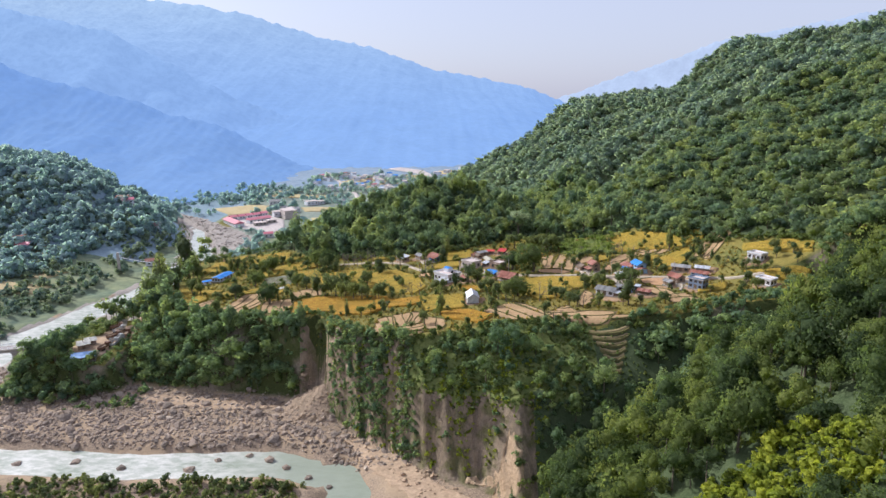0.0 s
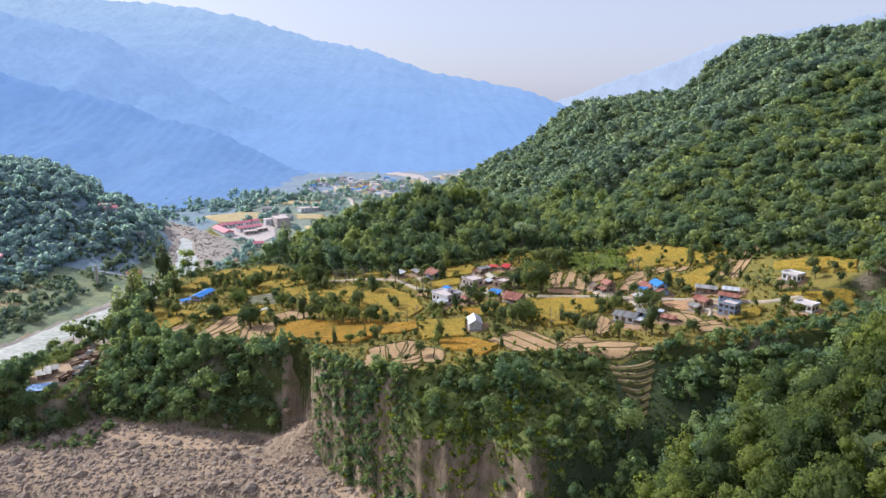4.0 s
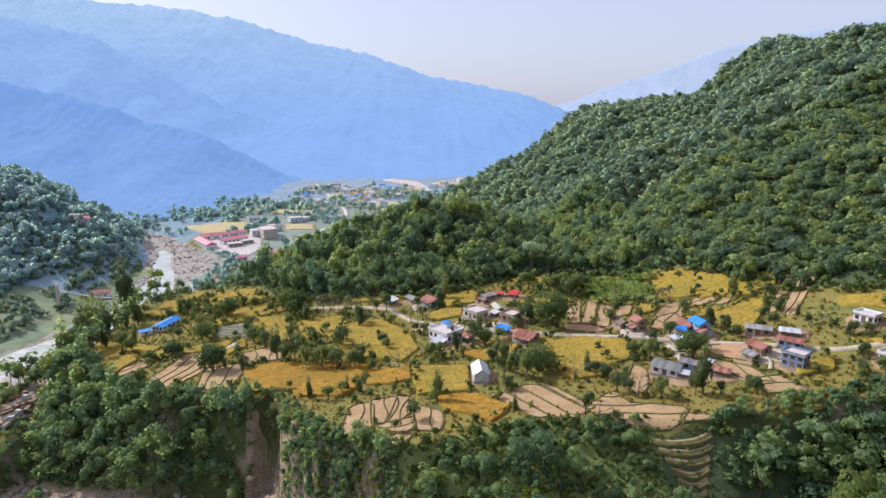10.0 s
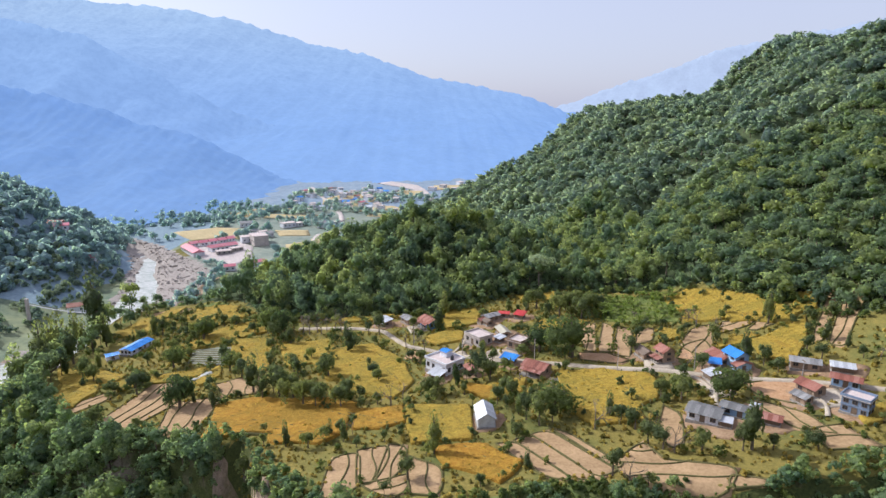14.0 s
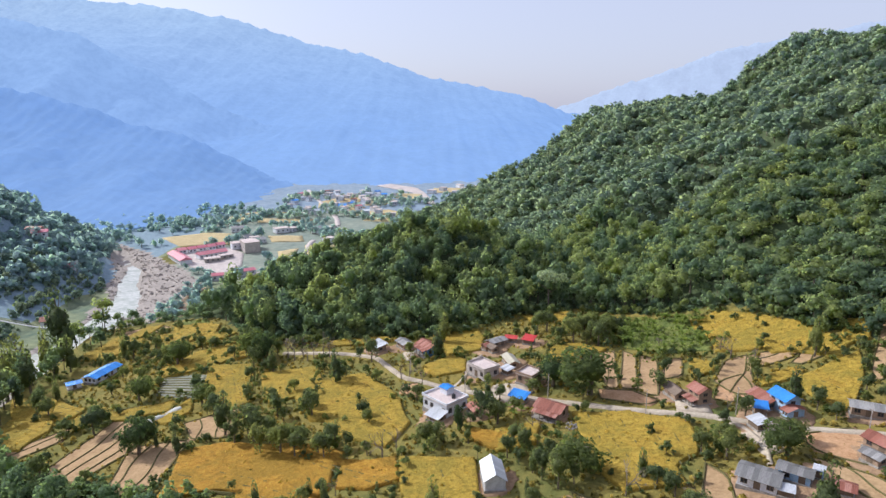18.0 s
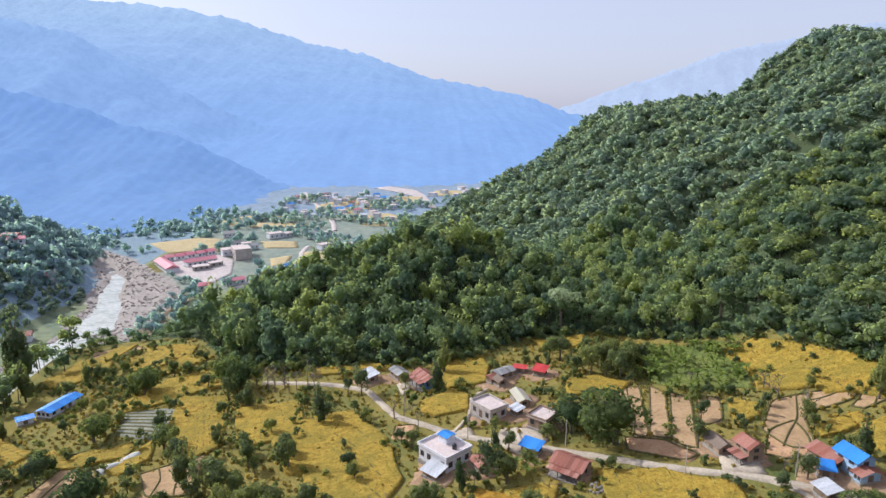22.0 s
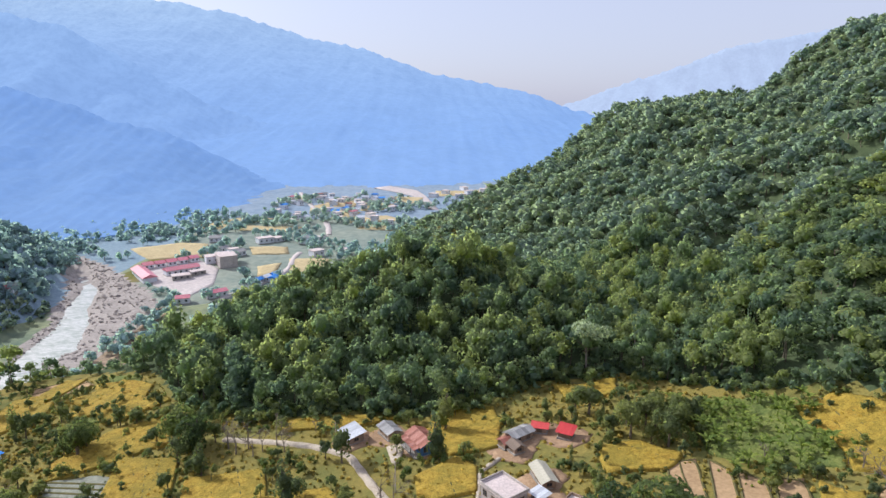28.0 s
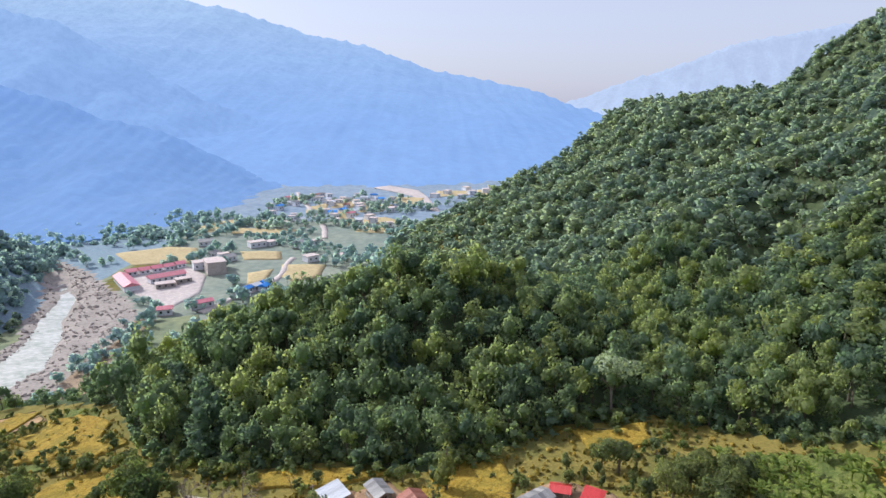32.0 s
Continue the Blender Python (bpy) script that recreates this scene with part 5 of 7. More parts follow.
field("rice", (-91.6, 344.7), (-85.9, 355.4), (-77.3, 355.7), (-71.1, 348.6), (-77.5, 344.8), (-85.6, 343.0))
field("rice", (-141.8, 392.7), (-139.7, 405.8), (-131.2, 404.5), (-133.4, 391.0), (-136.7, 385.5))
field("soil", (-112.1, 373.9), (-106.2, 378.8), (-105.6, 374.8), (-109.2, 371.9))
field("earth", (44.5, 286.5), (53.4, 283.6), (58.0, 275.9), (55.0, 272.9), (43.8, 280.6))
field("earth", (71.4, 273.3), (77.7, 283.8), (85.0, 286.5), (84.2, 278.3), (81.1, 271.4), (74.6, 270.9))

# terraced steps below the field edge
for i in range(7):
    yy = 203.5 - 1.75 * i
    s = tagged(new("terrace_step"), "narrow grassy terrace step with a bare earth tread", "terrace", "steps below the field edge")
    line = [(50 + 0.9 * i, yy + 0.8), (54 + 0.6 * i, yy - 0.4), (58, yy - 0.9), (63.5 - 0.8 * i, yy + 0.3)]
    ribbon("tread", line, 0.85, 0.2, M_STUBBLE, s, 1.5, 1.2)
    ribbon("riser", [(x, y - 0.8) for x, y in line], 0.8, 0.5, M_BUND, s, 1.5, 1.6)

# ---- tracks ----
TRACK = [(-60, 346), (-45.8, 341.3), (-32.8, 336.5), (-22.9, 330.5), (-16.1, 317.4), (-11.7, 309.4), (-4.4, 303.5), (3.1, 297), (12, 291.5), (20.9, 287.7), (35.5, 279.8), (46.6, 273.9), (56.2, 268.5), (66.5, 264.2), (76.3, 258.2), (82, 254.8), (97.2, 249), (113.1, 238.2), (126, 234)]
tagged(ribbon("road", TRACK, 2.3, 0.5, M_ROAD), "pale dusty village track", "road", kind="structure")
for pts in ([(3.1, 297), (8, 306), (9, 318), (14, 323)], [(66.5, 264.2), (72, 258), (72.5, 248), (69, 240)], [(97, 249), (93, 234), (90, 229)], [(20, 288), (19.5, 296)]):
    tagged(ribbon("path", pts, 1.3, 0.45, M_ROAD), "trodden earth footpath between houses", "path", kind="structure")
for pts in ([(19, 283), (27, 289), (24, 295), (16, 297), (13, 290)], [(60, 268), (68, 265.5), (69, 273), (62, 275)], [(70, 255), (78, 256), (77, 246), (70, 244)], [(3, 292), (9, 295), (8, 300), (2, 299)], [(-10, 325), (-9, 335), (-14, 334), (-12, 326)], [(91, 234), (99, 233), (101, 243), (92, 245)]):
    tagged(drape("yard", pts, M_ROAD, 0.3, 1.5, 0.5), "swept earth yard beside a house", "yard", kind="structure")

M_GREYBLUE = surface("grey_blue_wall", (0.17, 0.225, 0.33), (0.26, 0.32, 0.43), 0.5, 3, 0.8, 0.3, 0.15, 0.03, True)
# ---- houses ----
h1 = house("white house with a blue roof room on its flat roof", 1.1, 283.7, 10.8, 9.0, -47, 3.7, "flat", None, M_WHITE, 4, 1)
part("roof_room", boxes((-2.6, 0.2, 0.4, 3.2, 4.08, 5.9)), M_WHITE, h1)
rr = part("roof_room_roof", boxes((-2.9, 0.5, 1.7, 1.9, 6.26, 6.36)), M_BLUETIN, h1, "bright blue sheet roof")
me_ = sheet_mesh("roof_sheet", 1.14, 1.75, M_BLUETIN)
for i in range(3):
    piece("roof_sheet", me_, rr, pose(-2.9 + i * 1.13, 1.8, 6.29, 15, 0, 0))
    piece("roof_sheet", me_, rr, pose(-1.77 + i * 1.13, 1.8, 6.29, 0, 0, 180) @ pose(0, 0, 0, 15, 0, 0))
M_BLACK = surface("black_plastic", (0.02, 0.02, 0.022), (0.04, 0.04, 0.045), 1, 5, 0.4, 0.4, 0, 0, True)


def round_body(radius, profile, sides=14):
    bm = bmesh.new()
    rings = [[bm.verts.new((radius * f * math.cos(2 * math.pi * i / sides), radius * f * math.sin(2 * math.pi * i / sides), z)) for i in range(sides)] for f, z in profile]
    for a, b in zip(rings[:-1], rings[1:]):
        for i in range(sides):
            bm.faces.new((a[i], a[(i + 1) % sides], b[(i + 1) % sides], b[i]))
    bm.faces.new(rings[0][::-1])
    bm.faces.new(rings[-1])
    return bm


tk = thing("water_tank", "black plastic water tank on a flat roof", "water tank", pose(3.4, 282.2, ground_z(1.1, 283.7) + 4.08))
part("body", round_body(0.55, ((1, 0), (1.03, 0.3), (1, 0.6), (1.03, 0.9), (0.9, 1.15), (0.4, 1.3))), M_BLACK, tk)
part("lid", round_body(0.25, ((1, 1.3), (1, 1.38), (0.8, 1.42))), M_BLACK, tk)

G = "village houses"
house("house with a wide pinkish concrete slab roof", 13.3, 305.4, 8.8, 6.8, -53, 3.3, "flat", None, M_CONCRETE, 3, 1)
M_PALEROOF = surface("pale_weathered_thatch", (0.36, 0.33, 0.25), (0.54, 0.50, 0.40), 0.7, 6, 0.95, 0.1, 0.5, 0.06, True)
house("long low shed with a pale beige roof", 22.6, 312.0, 8.2, 3.4, -78, 1.74, "gable", M_PALEROOF, M_MUD, 1, 1, 24, name="shed")
house("small lean-to with pale blue-white sheets", 20.6, 304.2, 3.2, 2.4, -55, 1.5, "shed", M_TINWHITE, M_WOOD, 1, 1, 10, name="shed")
house("unfinished brick house with a flat roof slab", 26.4, 296.2, 6, 7, -40, 2.9, "flat", None, M_MUD, 2, 1)
house("shed under a bright blue sheet roof", 21.8, 284.2, 4.8, 3.2, -35, 1.66, "shed", M_BLUETIN, M_MUD, 1, 1, 12, name="shed")
house("farmhouse with a rusty red-brown sheet roof", 29.2, 274.1, 8, 6.1, -38, 2.49, "gable", M_RUST, M_MUD, 2, 1, 22, porch=True)
house("lean-to with a pale tin roof beside the white house", -1.4, 277.4, 4.6, 3.6, -42, 1.3, "shed", M_TINWHITE, M_MUD, 1, 1, 14, name="shed")
house("small shed with a rusty brown roof", 9.2, 278.6, 4.3, 2.8, -66, 1.66, "gable", M_RUST, M_WOOD, 1, 1, 24, name="shed")
house("old farmhouse with deep blue walls and a rusty two-step roof", -4.6, 332.1, 8.9, 5.3, -60, 2.99, "gable", M_RUST, M_BLUEWALL, 3, 1, 24, porch=True)
house("low house with a grey tin roof behind the track", -13.6, 339.9, 6.3, 4, -58, 1.99, "gable", M_TIN, M_MUD, 2, 1, 20)
house("shed with a wide whitish tin roof under trees", -23.6, 339.2, 6.5, 4.9, -55, 1.83, "shed", M_TINWHITE, M_MUD, 1, 1, 10, name="shed")
house("low house with patched tin and rust roof", 19.6, 331.5, 7.3, 3.8, 37, 1.99, "gable", M_TIN, M_MUD, 2, 1, 18)
house("small hut with a pale thatched roof", 18.2, 325.6, 3.3, 3, -64, 1.66, "gable", M_THATCH, M_MUD, 1, 1, 28, name="hut")
house("small hut with a rusty roof in the farm cluster", 16.2, 328.4, 3.7, 2.8, 35, 1.66, "gable", M_RUST, M_MUD, 1, 1, 22, name="hut")
house("hut with a bright red sheet roof at the wood's edge", 25.4, 334.8, 3.9, 3, -15, 1.66, "gable", M_REDTIN, M_MUD, 1, 1, 20, name="hut")
house("shed with a bright red sheet roof under a tree", 31.2, 330.6, 3.7, 3.2, -30, 1.58, "shed", M_REDTIN, M_WOOD, 1, 1, 14, name="shed")
house("dark thatched farm hut above the track", 62.7, 277, 6.3, 3.6, -80, 1.83, "gable", M_THATCH, M_MUD, 1, 1, 30, name="hut")
house("narrow two-storey house with a red gable roof", 67.2, 272, 4.8, 4.4, -75, 3.65, "gable", M_RUST, M_MUD, 2, 2, 30, porch=True)
house("small shelter with a bright blue sheet roof by the track", 78.6, 263.6, 2.9, 2.6, -20, 1.8, "shed", M_BLUETIN, M_MUD, 1, 1, 14, name="shed")
house("two-storey house with pale blue walls and a blue gable roof", 85.0, 264.5, 6.1, 4.9, -78, 3.82, "gable", M_BLUETIN, M_PALEBLUE, 2, 2, 30, sides="es")
house("long lean-to with a rusty roof beside the blue house", 81.0, 267.8, 7.4, 2.7, -72, 2.16, "shed", M_RUST, M_MUD, 1, 1, 18, name="shed")
house("low annexe with a rusty roof in front of the blue house", 85.0, 260.4, 1.9, 5.4, -78, 1.83, "gable", M_RUST, M_PALEBLUE, 2, 1, 16, name="annexe", sides="es")
house("small shed with a bright tin roof by the track", 74.6, 256.6, 3.9, 2.8, -80, 1.66, "shed", M_TINWHITE, M_WOOD, 1, 1, 12, name="shed")
M_DARKTIN = sheet_metal("dark_grey_sheet", (0.15, 0.145, 0.14), (0.21, 0.205, 0.20), (0.29, 0.28, 0.27), 0.6, 0.1)
house("whitewashed farmhouse with a broad dark grey sheet roof", 63.6, 234.0, 8.0, 6.6, -36, 2.2, "gable", M_DARKTIN, M_WHITE, 3, 1, 15)
house("long low house with pale blue walls and a dark sheet roof", 70.8, 234.2, 6.4, 3.8, -38, 2.07, "gable", M_DARKTIN, M_PALEBLUE, 2, 1, 16)
house("tiny pale blue hut beside the farmhouse", 75.4, 234.0, 2.0, 1.7, -38, 1.8, "shed", M_TINWHITE, M_PALEBLUE, 1, 1, 10, over=0.25, name="hut")
house("low tin awning in the farmyard", 66.4, 229.4, 3.0, 2.4, -30, 1.2, "shed", M_TINWHITE, M_WOOD, 1, 1, 10, over=0.3, name="shed")
house("low cattle shed with a rusty roof", 76.6, 228.9, 4.7, 3.6, -35, 1.33, "gable", M_RUST, M_WOOD, 1, 1, 18, name="cattle_shed")
house("long farmhouse with a grey tin roof below the hill", 101.0, 257.8, 7.8, 4.6, -27, 2.24, "gable", M_TIN, M_MUD, 3, 1, 18)
house("shed with a bright tin roof by the lane", 107.5, 251.7, 5.6, 2.5, -27, 1.49, "shed", M_TINWHITE, M_WOOD, 1, 1, 10, name="shed")
house("long house with pale blue walls and a rusty roof", 103.4, 243.7, 7.0, 4.0, -38, 2.4, "gable", M_RUST, M_PALEBLUE, 3, 1, 20)
house("two-storey house with grey-blue walls and a pinkish concrete roof", 97.4, 230.2, 6.4, 5.1, -50, 4.0, "flat", None, M_GREYBLUE, 3, 2)
house("farmhouse with a rusty brown gable roof", 93.4, 242, 6, 4.6, -70, 2.32, "gable", M_RUST, M_MUD, 2, 1, 26)
house("small tin-roofed store beside the farmhouse", 89.0, 237.8, 4.1, 3.2, -70, 1.83, "gable", M_TIN, M_MUD, 1, 1, 22, name="store")
house("white house with a pinkish roof terrace above the fields", 127.2, 246.4, 6.4, 4.9, -60, 2.6, "flat", None, M_WHITE, 3, 1)
house("white single-storey house with a flat roof", 121.3, 226.3, 6.4, 4.6, -58, 2.3, "flat", None, M_WHITE, 3, 1)
house("narrow barn clad all over in bright tin sheet", 11.2, 244.4, 8.8, 5.0, -87, 2.5, "gable", M_TINWHITE, M_TINWHITE, 1, 1, 33, over=0.35, name="barn", sides="n")
house("long poultry house with a bright blue sheet roof", -126.5, 340.5, 14.9, 5.7, 78, 2.16, "gable", M_BLUETIN, M_WHITE, 4, 1, 16, name="poultry_house", sides="sw")
house("small store with a blue sheet roof", -132.4, 331.8, 4.7, 3.4, 40, 1.83, "gable", M_BLUETIN, M_WHITE, 1, 1, 16, name="store", sides="sw")


# piles and poles round the houses
def stone_pile(label, x, y, rad, count, seed):
    r = rng(seed)
    e = tagged(new("stone_pile"), label, "stone pile")
    e.matrix_basis = pose(x, y, ground_z(x, y))
    for k in range(count):
        bm = bmesh.new()
        bmesh.ops.create_icosphere(bm, subdivisions=1, radius=float(r.uniform(0.18, 0.42)))
        for q in bm.verts:
            q.co *= float(r.uniform(0.75, 1.15))
        a, d = r.uniform(0, 6.28), rad * math.sqrt(r.random())
        o = part("stone", bm, M_STONE, e)
        o.location = (d * math.cos(a), d * math.sin(a), 0.1 + 0.55 * (1 - d / rad))


stone_pile("heap of pale building stones by a farmhouse", 33.5, 266.5, 2.4, 34, 1)
stone_pile("heap of pale rubble beside the track", 72.5, 248.5, 2.0, 26, 2)
stone_pile("heap of stones in a yard", 12.5, 309.5, 1.8, 20, 3)
for k, (x, y) in enumerate(((-27, 335), (-10, 313), (7, 293), (30, 284.5), (52, 268), (73, 264), (94, 247))):
    e = tagged(new("utility_pole"), "slim grey power pole beside the track", "utility pole", "power poles")
    e.matrix_basis = pose(x, y, ground_z(x, y), 0, 0, 30 + 11 * k)
    part("pole", round_body(0.11, ((1.2, -0.5), (1, 3), (0.7, 7.4)), 8), M_CONCRETE, e)
    part("crossarm", boxes((-0.8, 0.8, -0.06, 0.06, 6.9, 7.02)), M_WOOD, e)


# ---- trees one by one ----
def tree_model(name, label, category, crown, trunk, crown_mat, trunk_mat, group):
    e = tagged(new(name), label, category, group)
    v, f = trunk
    t = new("trunk", mesh_from("trunk", v, f, [trunk_mat]))
    t.parent = e
    if crown is not None:
        v, f, nm = crown
        c = new("crown", mesh_from("crown", v, f, [crown_mat], None, True))
        c.data.normals_split_custom_set_from_vertices(nm)
        c.parent = e
    return e


def bare_shape(seed):
    """A leafless tree about 8 m high."""
    r = rng(seed)
    out = []

    def grow(p, d, length, rad, depth):
        q = p + d * length
        out.append(tube(p, q, rad, rad * 0.6, 5 if depth > 2 else 3))
        if depth == 0:
            return
        for _ in range(3 if depth > 1 else 4):
            e = d + r.normal(0, 0.5, 3) + (0, 0, 0.15)
            grow(p + d * length * r.uniform(0.6, 1.0), e / np.linalg.norm(e), length * r.uniform(0.55, 0.78), rad * 0.55, depth - 1)

    grow(np.array((0, 0, -0.4)), np.array((0.05, 0.02, 1.0)), 3.0, 0.19, 4)
    return joined(out)


def scaled(shape, sx, sz, lift):
    v, f, nm = shape
    return v * (sx, sx, sz) + (0, 0, lift), f, nm


MODELS = {"round": [], "slender": [], "bare": [], "dark": []}
for k in range(5):
    MODELS["round"].append(tree_model("tree", "round-crowned green tree on a field terrace", "tree", scaled(crown_shape(60 + k, 12, 460, 1.0), 2.7, 3.3, 1.7), trunk_shape(70 + k, 5.2, 0.2, 1.6), M_VILLAGE, M_BARK, "village trees"))
for k in range(3):
    MODELS["slender"].append(tree_model("tree", "slender lopped tree with leaves close to its trunk", "tree", scaled(crown_shape(80 + k, 10, 320, 1.0, "column"), 1.7, 2.6, 1.6), trunk_shape(90 + k, 6.5, 0.16, 0.7, 3), M_VILLAGE, M_BARK, "village trees"))
for k in range(3):
    MODELS["bare"].append(tree_model("bare_tree", "leafless grey-brown tree by the fields", "tree", None, bare_shape(95 + k), None, M_TWIG, "bare trees"))
for k in range(2):
    MODELS["dark"].append(tree_model("tree", "large dark broad-crowned tree beside the track", "tree", scaled(crown_shape(98 + k, 15, 900, 0.9), 4.6, 3.9, 1.0), trunk_shape(99 + k, 5.5, 0.34, 2.4, 5), M_DARKTREE, M_BARK, "village trees"))
BASE_H = {"round": 8.0, "slender": 8.0, "bare": 8.0, "dark": 7.6}
USED = set()


def plant(kind, places):
    for x, y, h in places:
        # open ground in front of the barn, the white houses and the poultry house
        if min(math.hypot(x - 11.2, y - 239), math.hypot(x + 1, y - 275), math.hypot(x - 64, y - 227), math.hypot(x + 124, y - 334), math.hypot(x + 129, y - 328)) < 6.0:
            continue
        h = min(h, 16 if x < -125 else 6.8 if kind == "slender" else 12 if kind == "dark" else 11 if x < -18 else 9.6)
        k = random.randrange(len(MODELS[kind]))
        s = h / BASE_H[kind] * random.uniform(0.92, 1.08)
        wide = 0.74 if kind == "dark" and x < 20 else 1.0
        m = pose(x, y, ground_z(x, y) - 0.1, 0, 0, random.uniform(0, 360)) @ Matrix.Diagonal((s * wide * random.uniform(0.85, 1.12), s * wide * random.uniform(0.85, 1.12), s, 1))
        ob = MODELS[kind][k]
        if (kind, k) in USED:
            copy_thing(ob, m)
        else:
            USED.add((kind, k))
            ob.matrix_basis = m


plant("slender", [(-189.8, 382.3, 27.5), (-131.3, 319.8, 9.2), (-158.3, 367.1, 16.3), (-128.1, 359.7, 10.7), (-61.6, 289.8, 6.2), (-40.3, 242.3, 6.5), (-29.4, 245.6, 5.3), (-37.7, 328.8, 5.3), (-14.1, 244, 4.5), (4.9, 269.7, 10.6), (42.1, 239.9, 8.4), (18.8, 220.1, 4.6), (61.6, 249.3, 10.2), (67.6, 218.9, 9.1), (106.8, 289.4, 9.2), (114.3, 270.1, 4.3), (116.1, 263.1, 4.6), (-34.1, 310, 6.8), (-36, 318.1, 7.5), (-12.7, 352.2, 9.7), (1.4, 340.1, 8.2), (-59.8, 280.1, 6.8), (-124.5, 355, 8.8), (-202.4, 422.8, 17), (107.9, 294.1, 11.4), (13.2, 286.5, 7.5), (42.3, 338.9, 6.8), (34.6, 336.7, 9.6)])
plant("round", [(-135.1, 317.8, 9.2), (-123.4, 357.8, 9.3), (-99.9, 313.5, 9), (-101.7, 347.9, 9), (-100.1, 349, 10.3), (-80.8, 313.9, 7.5), (-71, 299.8, 7.1), (-102, 289.9, 8.2), (-82.6, 277.2, 10.6), (-74.7, 282.4, 6), (-105.3, 273.6, 8), (-55.2, 273.7, 7.1), (-46.6, 267.7, 11.5), (-45.5, 272.8, 12.9), (-41.1, 266.7, 9.6), (-39, 270.8, 7.5), (-34.1, 240.4, 5.2), (-37.9, 288.2, 8.9), (-40.1, 322.7, 5.2), (-36.1, 269.9, 6.9), (-27.4, 268, 7.8), (-24.3, 267, 5.9), (-22, 283.4, 5.4), (-26.1, 244.6, 5), (-10.9, 242, 5.2), (-3.7, 264.5, 6.7), (-1.3, 264.5, 6.7), (-2.4, 236, 4.3), (16.4, 256.6, 8.2)])
plant("round", [(19.5, 255.7, 7.3), (21.8, 243.6, 13.2), (25.3, 250.7, 10.4), (10.5, 274.9, 9.9), (14.4, 274, 10.8), (44.2, 236.9, 5.7), (46.7, 237.9, 5), (36.1, 214.3, 7.1), (42, 209.3, 4.2), (47.2, 225.7, 6.1), (49.6, 222.7, 6.7), (67.7, 259.7, 7.3), (74.7, 262.8, 6.5), (65.6, 218.9, 7.1), (71.6, 218, 5), (80, 216.1, 5.6), (92.4, 263.1, 6.5), (71.6, 283.2, 5.2), (115.7, 255.8, 6.9), (119.4, 249.8, 5.9), (-37.1, 286.6, 7.8), (-19.8, 278.8, 6), (-68.3, 295.1, 8.2), (-60.6, 302.4, 6.1), (-44.9, 285.4, 6.3), (-47.4, 288.4, 7.9), (-106.9, 352.2, 12.4), (-101.6, 350.3, 10.7), (-137.6, 381.1, 7.5), (-61.9, 345, 7.5)])
plant("round", [(96.5, 300.6, 4.6), (102.3, 293.6, 3), (94.2, 328.3, 2.7), (104.2, 312.5, 2.5), (16.5, 285.6, 8.1), (-20.8, 312.2, 6.1), (-73.5, 385.3, 9.4), (-47, 307.6, 5.1), (-24.4, 293.8, 4.7), (52.5, 329, 10.1), (56.8, 326, 9.9), (27.4, 336.5, 6.7), (18.3, 336.4, 6.7), (-24.3, 327.5, 9.3), (74.6, 267.4, 5.1), (87.2, 281.9, 5.5), (78.4, 287.9, 4.3), (65, 291.6, 6), (59.7, 280.3, 7)])
plant("bare", [(-14.5, 260.1, 10.1), (-11.1, 262.2, 7.9), (-23.4, 244.8, 5.8), (23.2, 267, 5.9), (37.3, 234.7, 11), (38.9, 211.4, 6.3), (51.5, 220.7, 8), (90.3, 290.6, 7), (87, 304.8, 7.4), (-10.1, 309.4, 7.1), (-12.8, 309.4, 8.8), (-57, 341, 9.9), (-50.9, 339.1, 9.8), (-46.7, 337.2, 8.8), (87.2, 298.2, 8.4), (-5.9, 302.3, 6.6)])
plant("round", [(46, 327, 9.8), (50, 323.5, 10), (53.5, 322, 9), (55.5, 327.5, 9.4), (50.5, 330, 9.6), (58.5, 333, 8.4), (54, 335, 9), (47, 333, 8)])
plant("dark", [(32.6, 291.6, 10.0), (41.6, 284.0, 10.8), (74.4, 243.5, 6.6), (-75, 303, 6.8), (-103, 296, 7.4), (30, 246, 7.4)])
# taller clumps on the bunds of the western terraces and by the village road
plant("round", [(-53, 278.7, 9.5), (-50.5, 275.5, 10.5), (-48.8, 279.5, 9), (-31, 264.5, 8.5), (-29, 262, 8), (-23.0, 259.9, 7.5), (-18.3, 261.8, 7), (-36.8, 264.2, 8), (-82.7, 319.3, 6), (-72.5, 302.2, 7), (-102, 264.7, 10), (-99, 261, 9), (-125.9, 306.5, 9), (-130.8, 308.4, 9), (-99.6, 317, 7), (-119, 359, 6), (-115.4, 371.4, 7.5)])
plant("round", [(-68.3, 335.3, 9.5), (-66, 340, 9), (-70.9, 296, 7), (-39.6, 293.6, 7.5), (-50.4, 295.5, 7), (-32.3, 313.3, 6), (-42, 311.5, 5.5), (-61.3, 306, 6), (39, 340.4, 9), (36.3, 344, 7), (24.6, 239.8, 9.4), (28.2, 241, 8), (46.5, 233, 6.5), (61.9, 244.5, 7), (17.5, 259.5, 6.5), (14, 295, 6.5)])
plant("dark", [(-100, 344.5, 9.5), (-70.8, 346, 10.5), (-75.2, 348.7, 9.5), (-64.9, 341, 9), (-81, 274, 8.5), (4.2, 270.5, 8), (-98.5, 311, 7.5)])
plant("bare", [(-53.9, 337.5, 9.5), (-48.6, 335, 9), (-43.5, 339.5, 9), (-40.5, 335.5, 8), (70.6, 312.1, 6)])

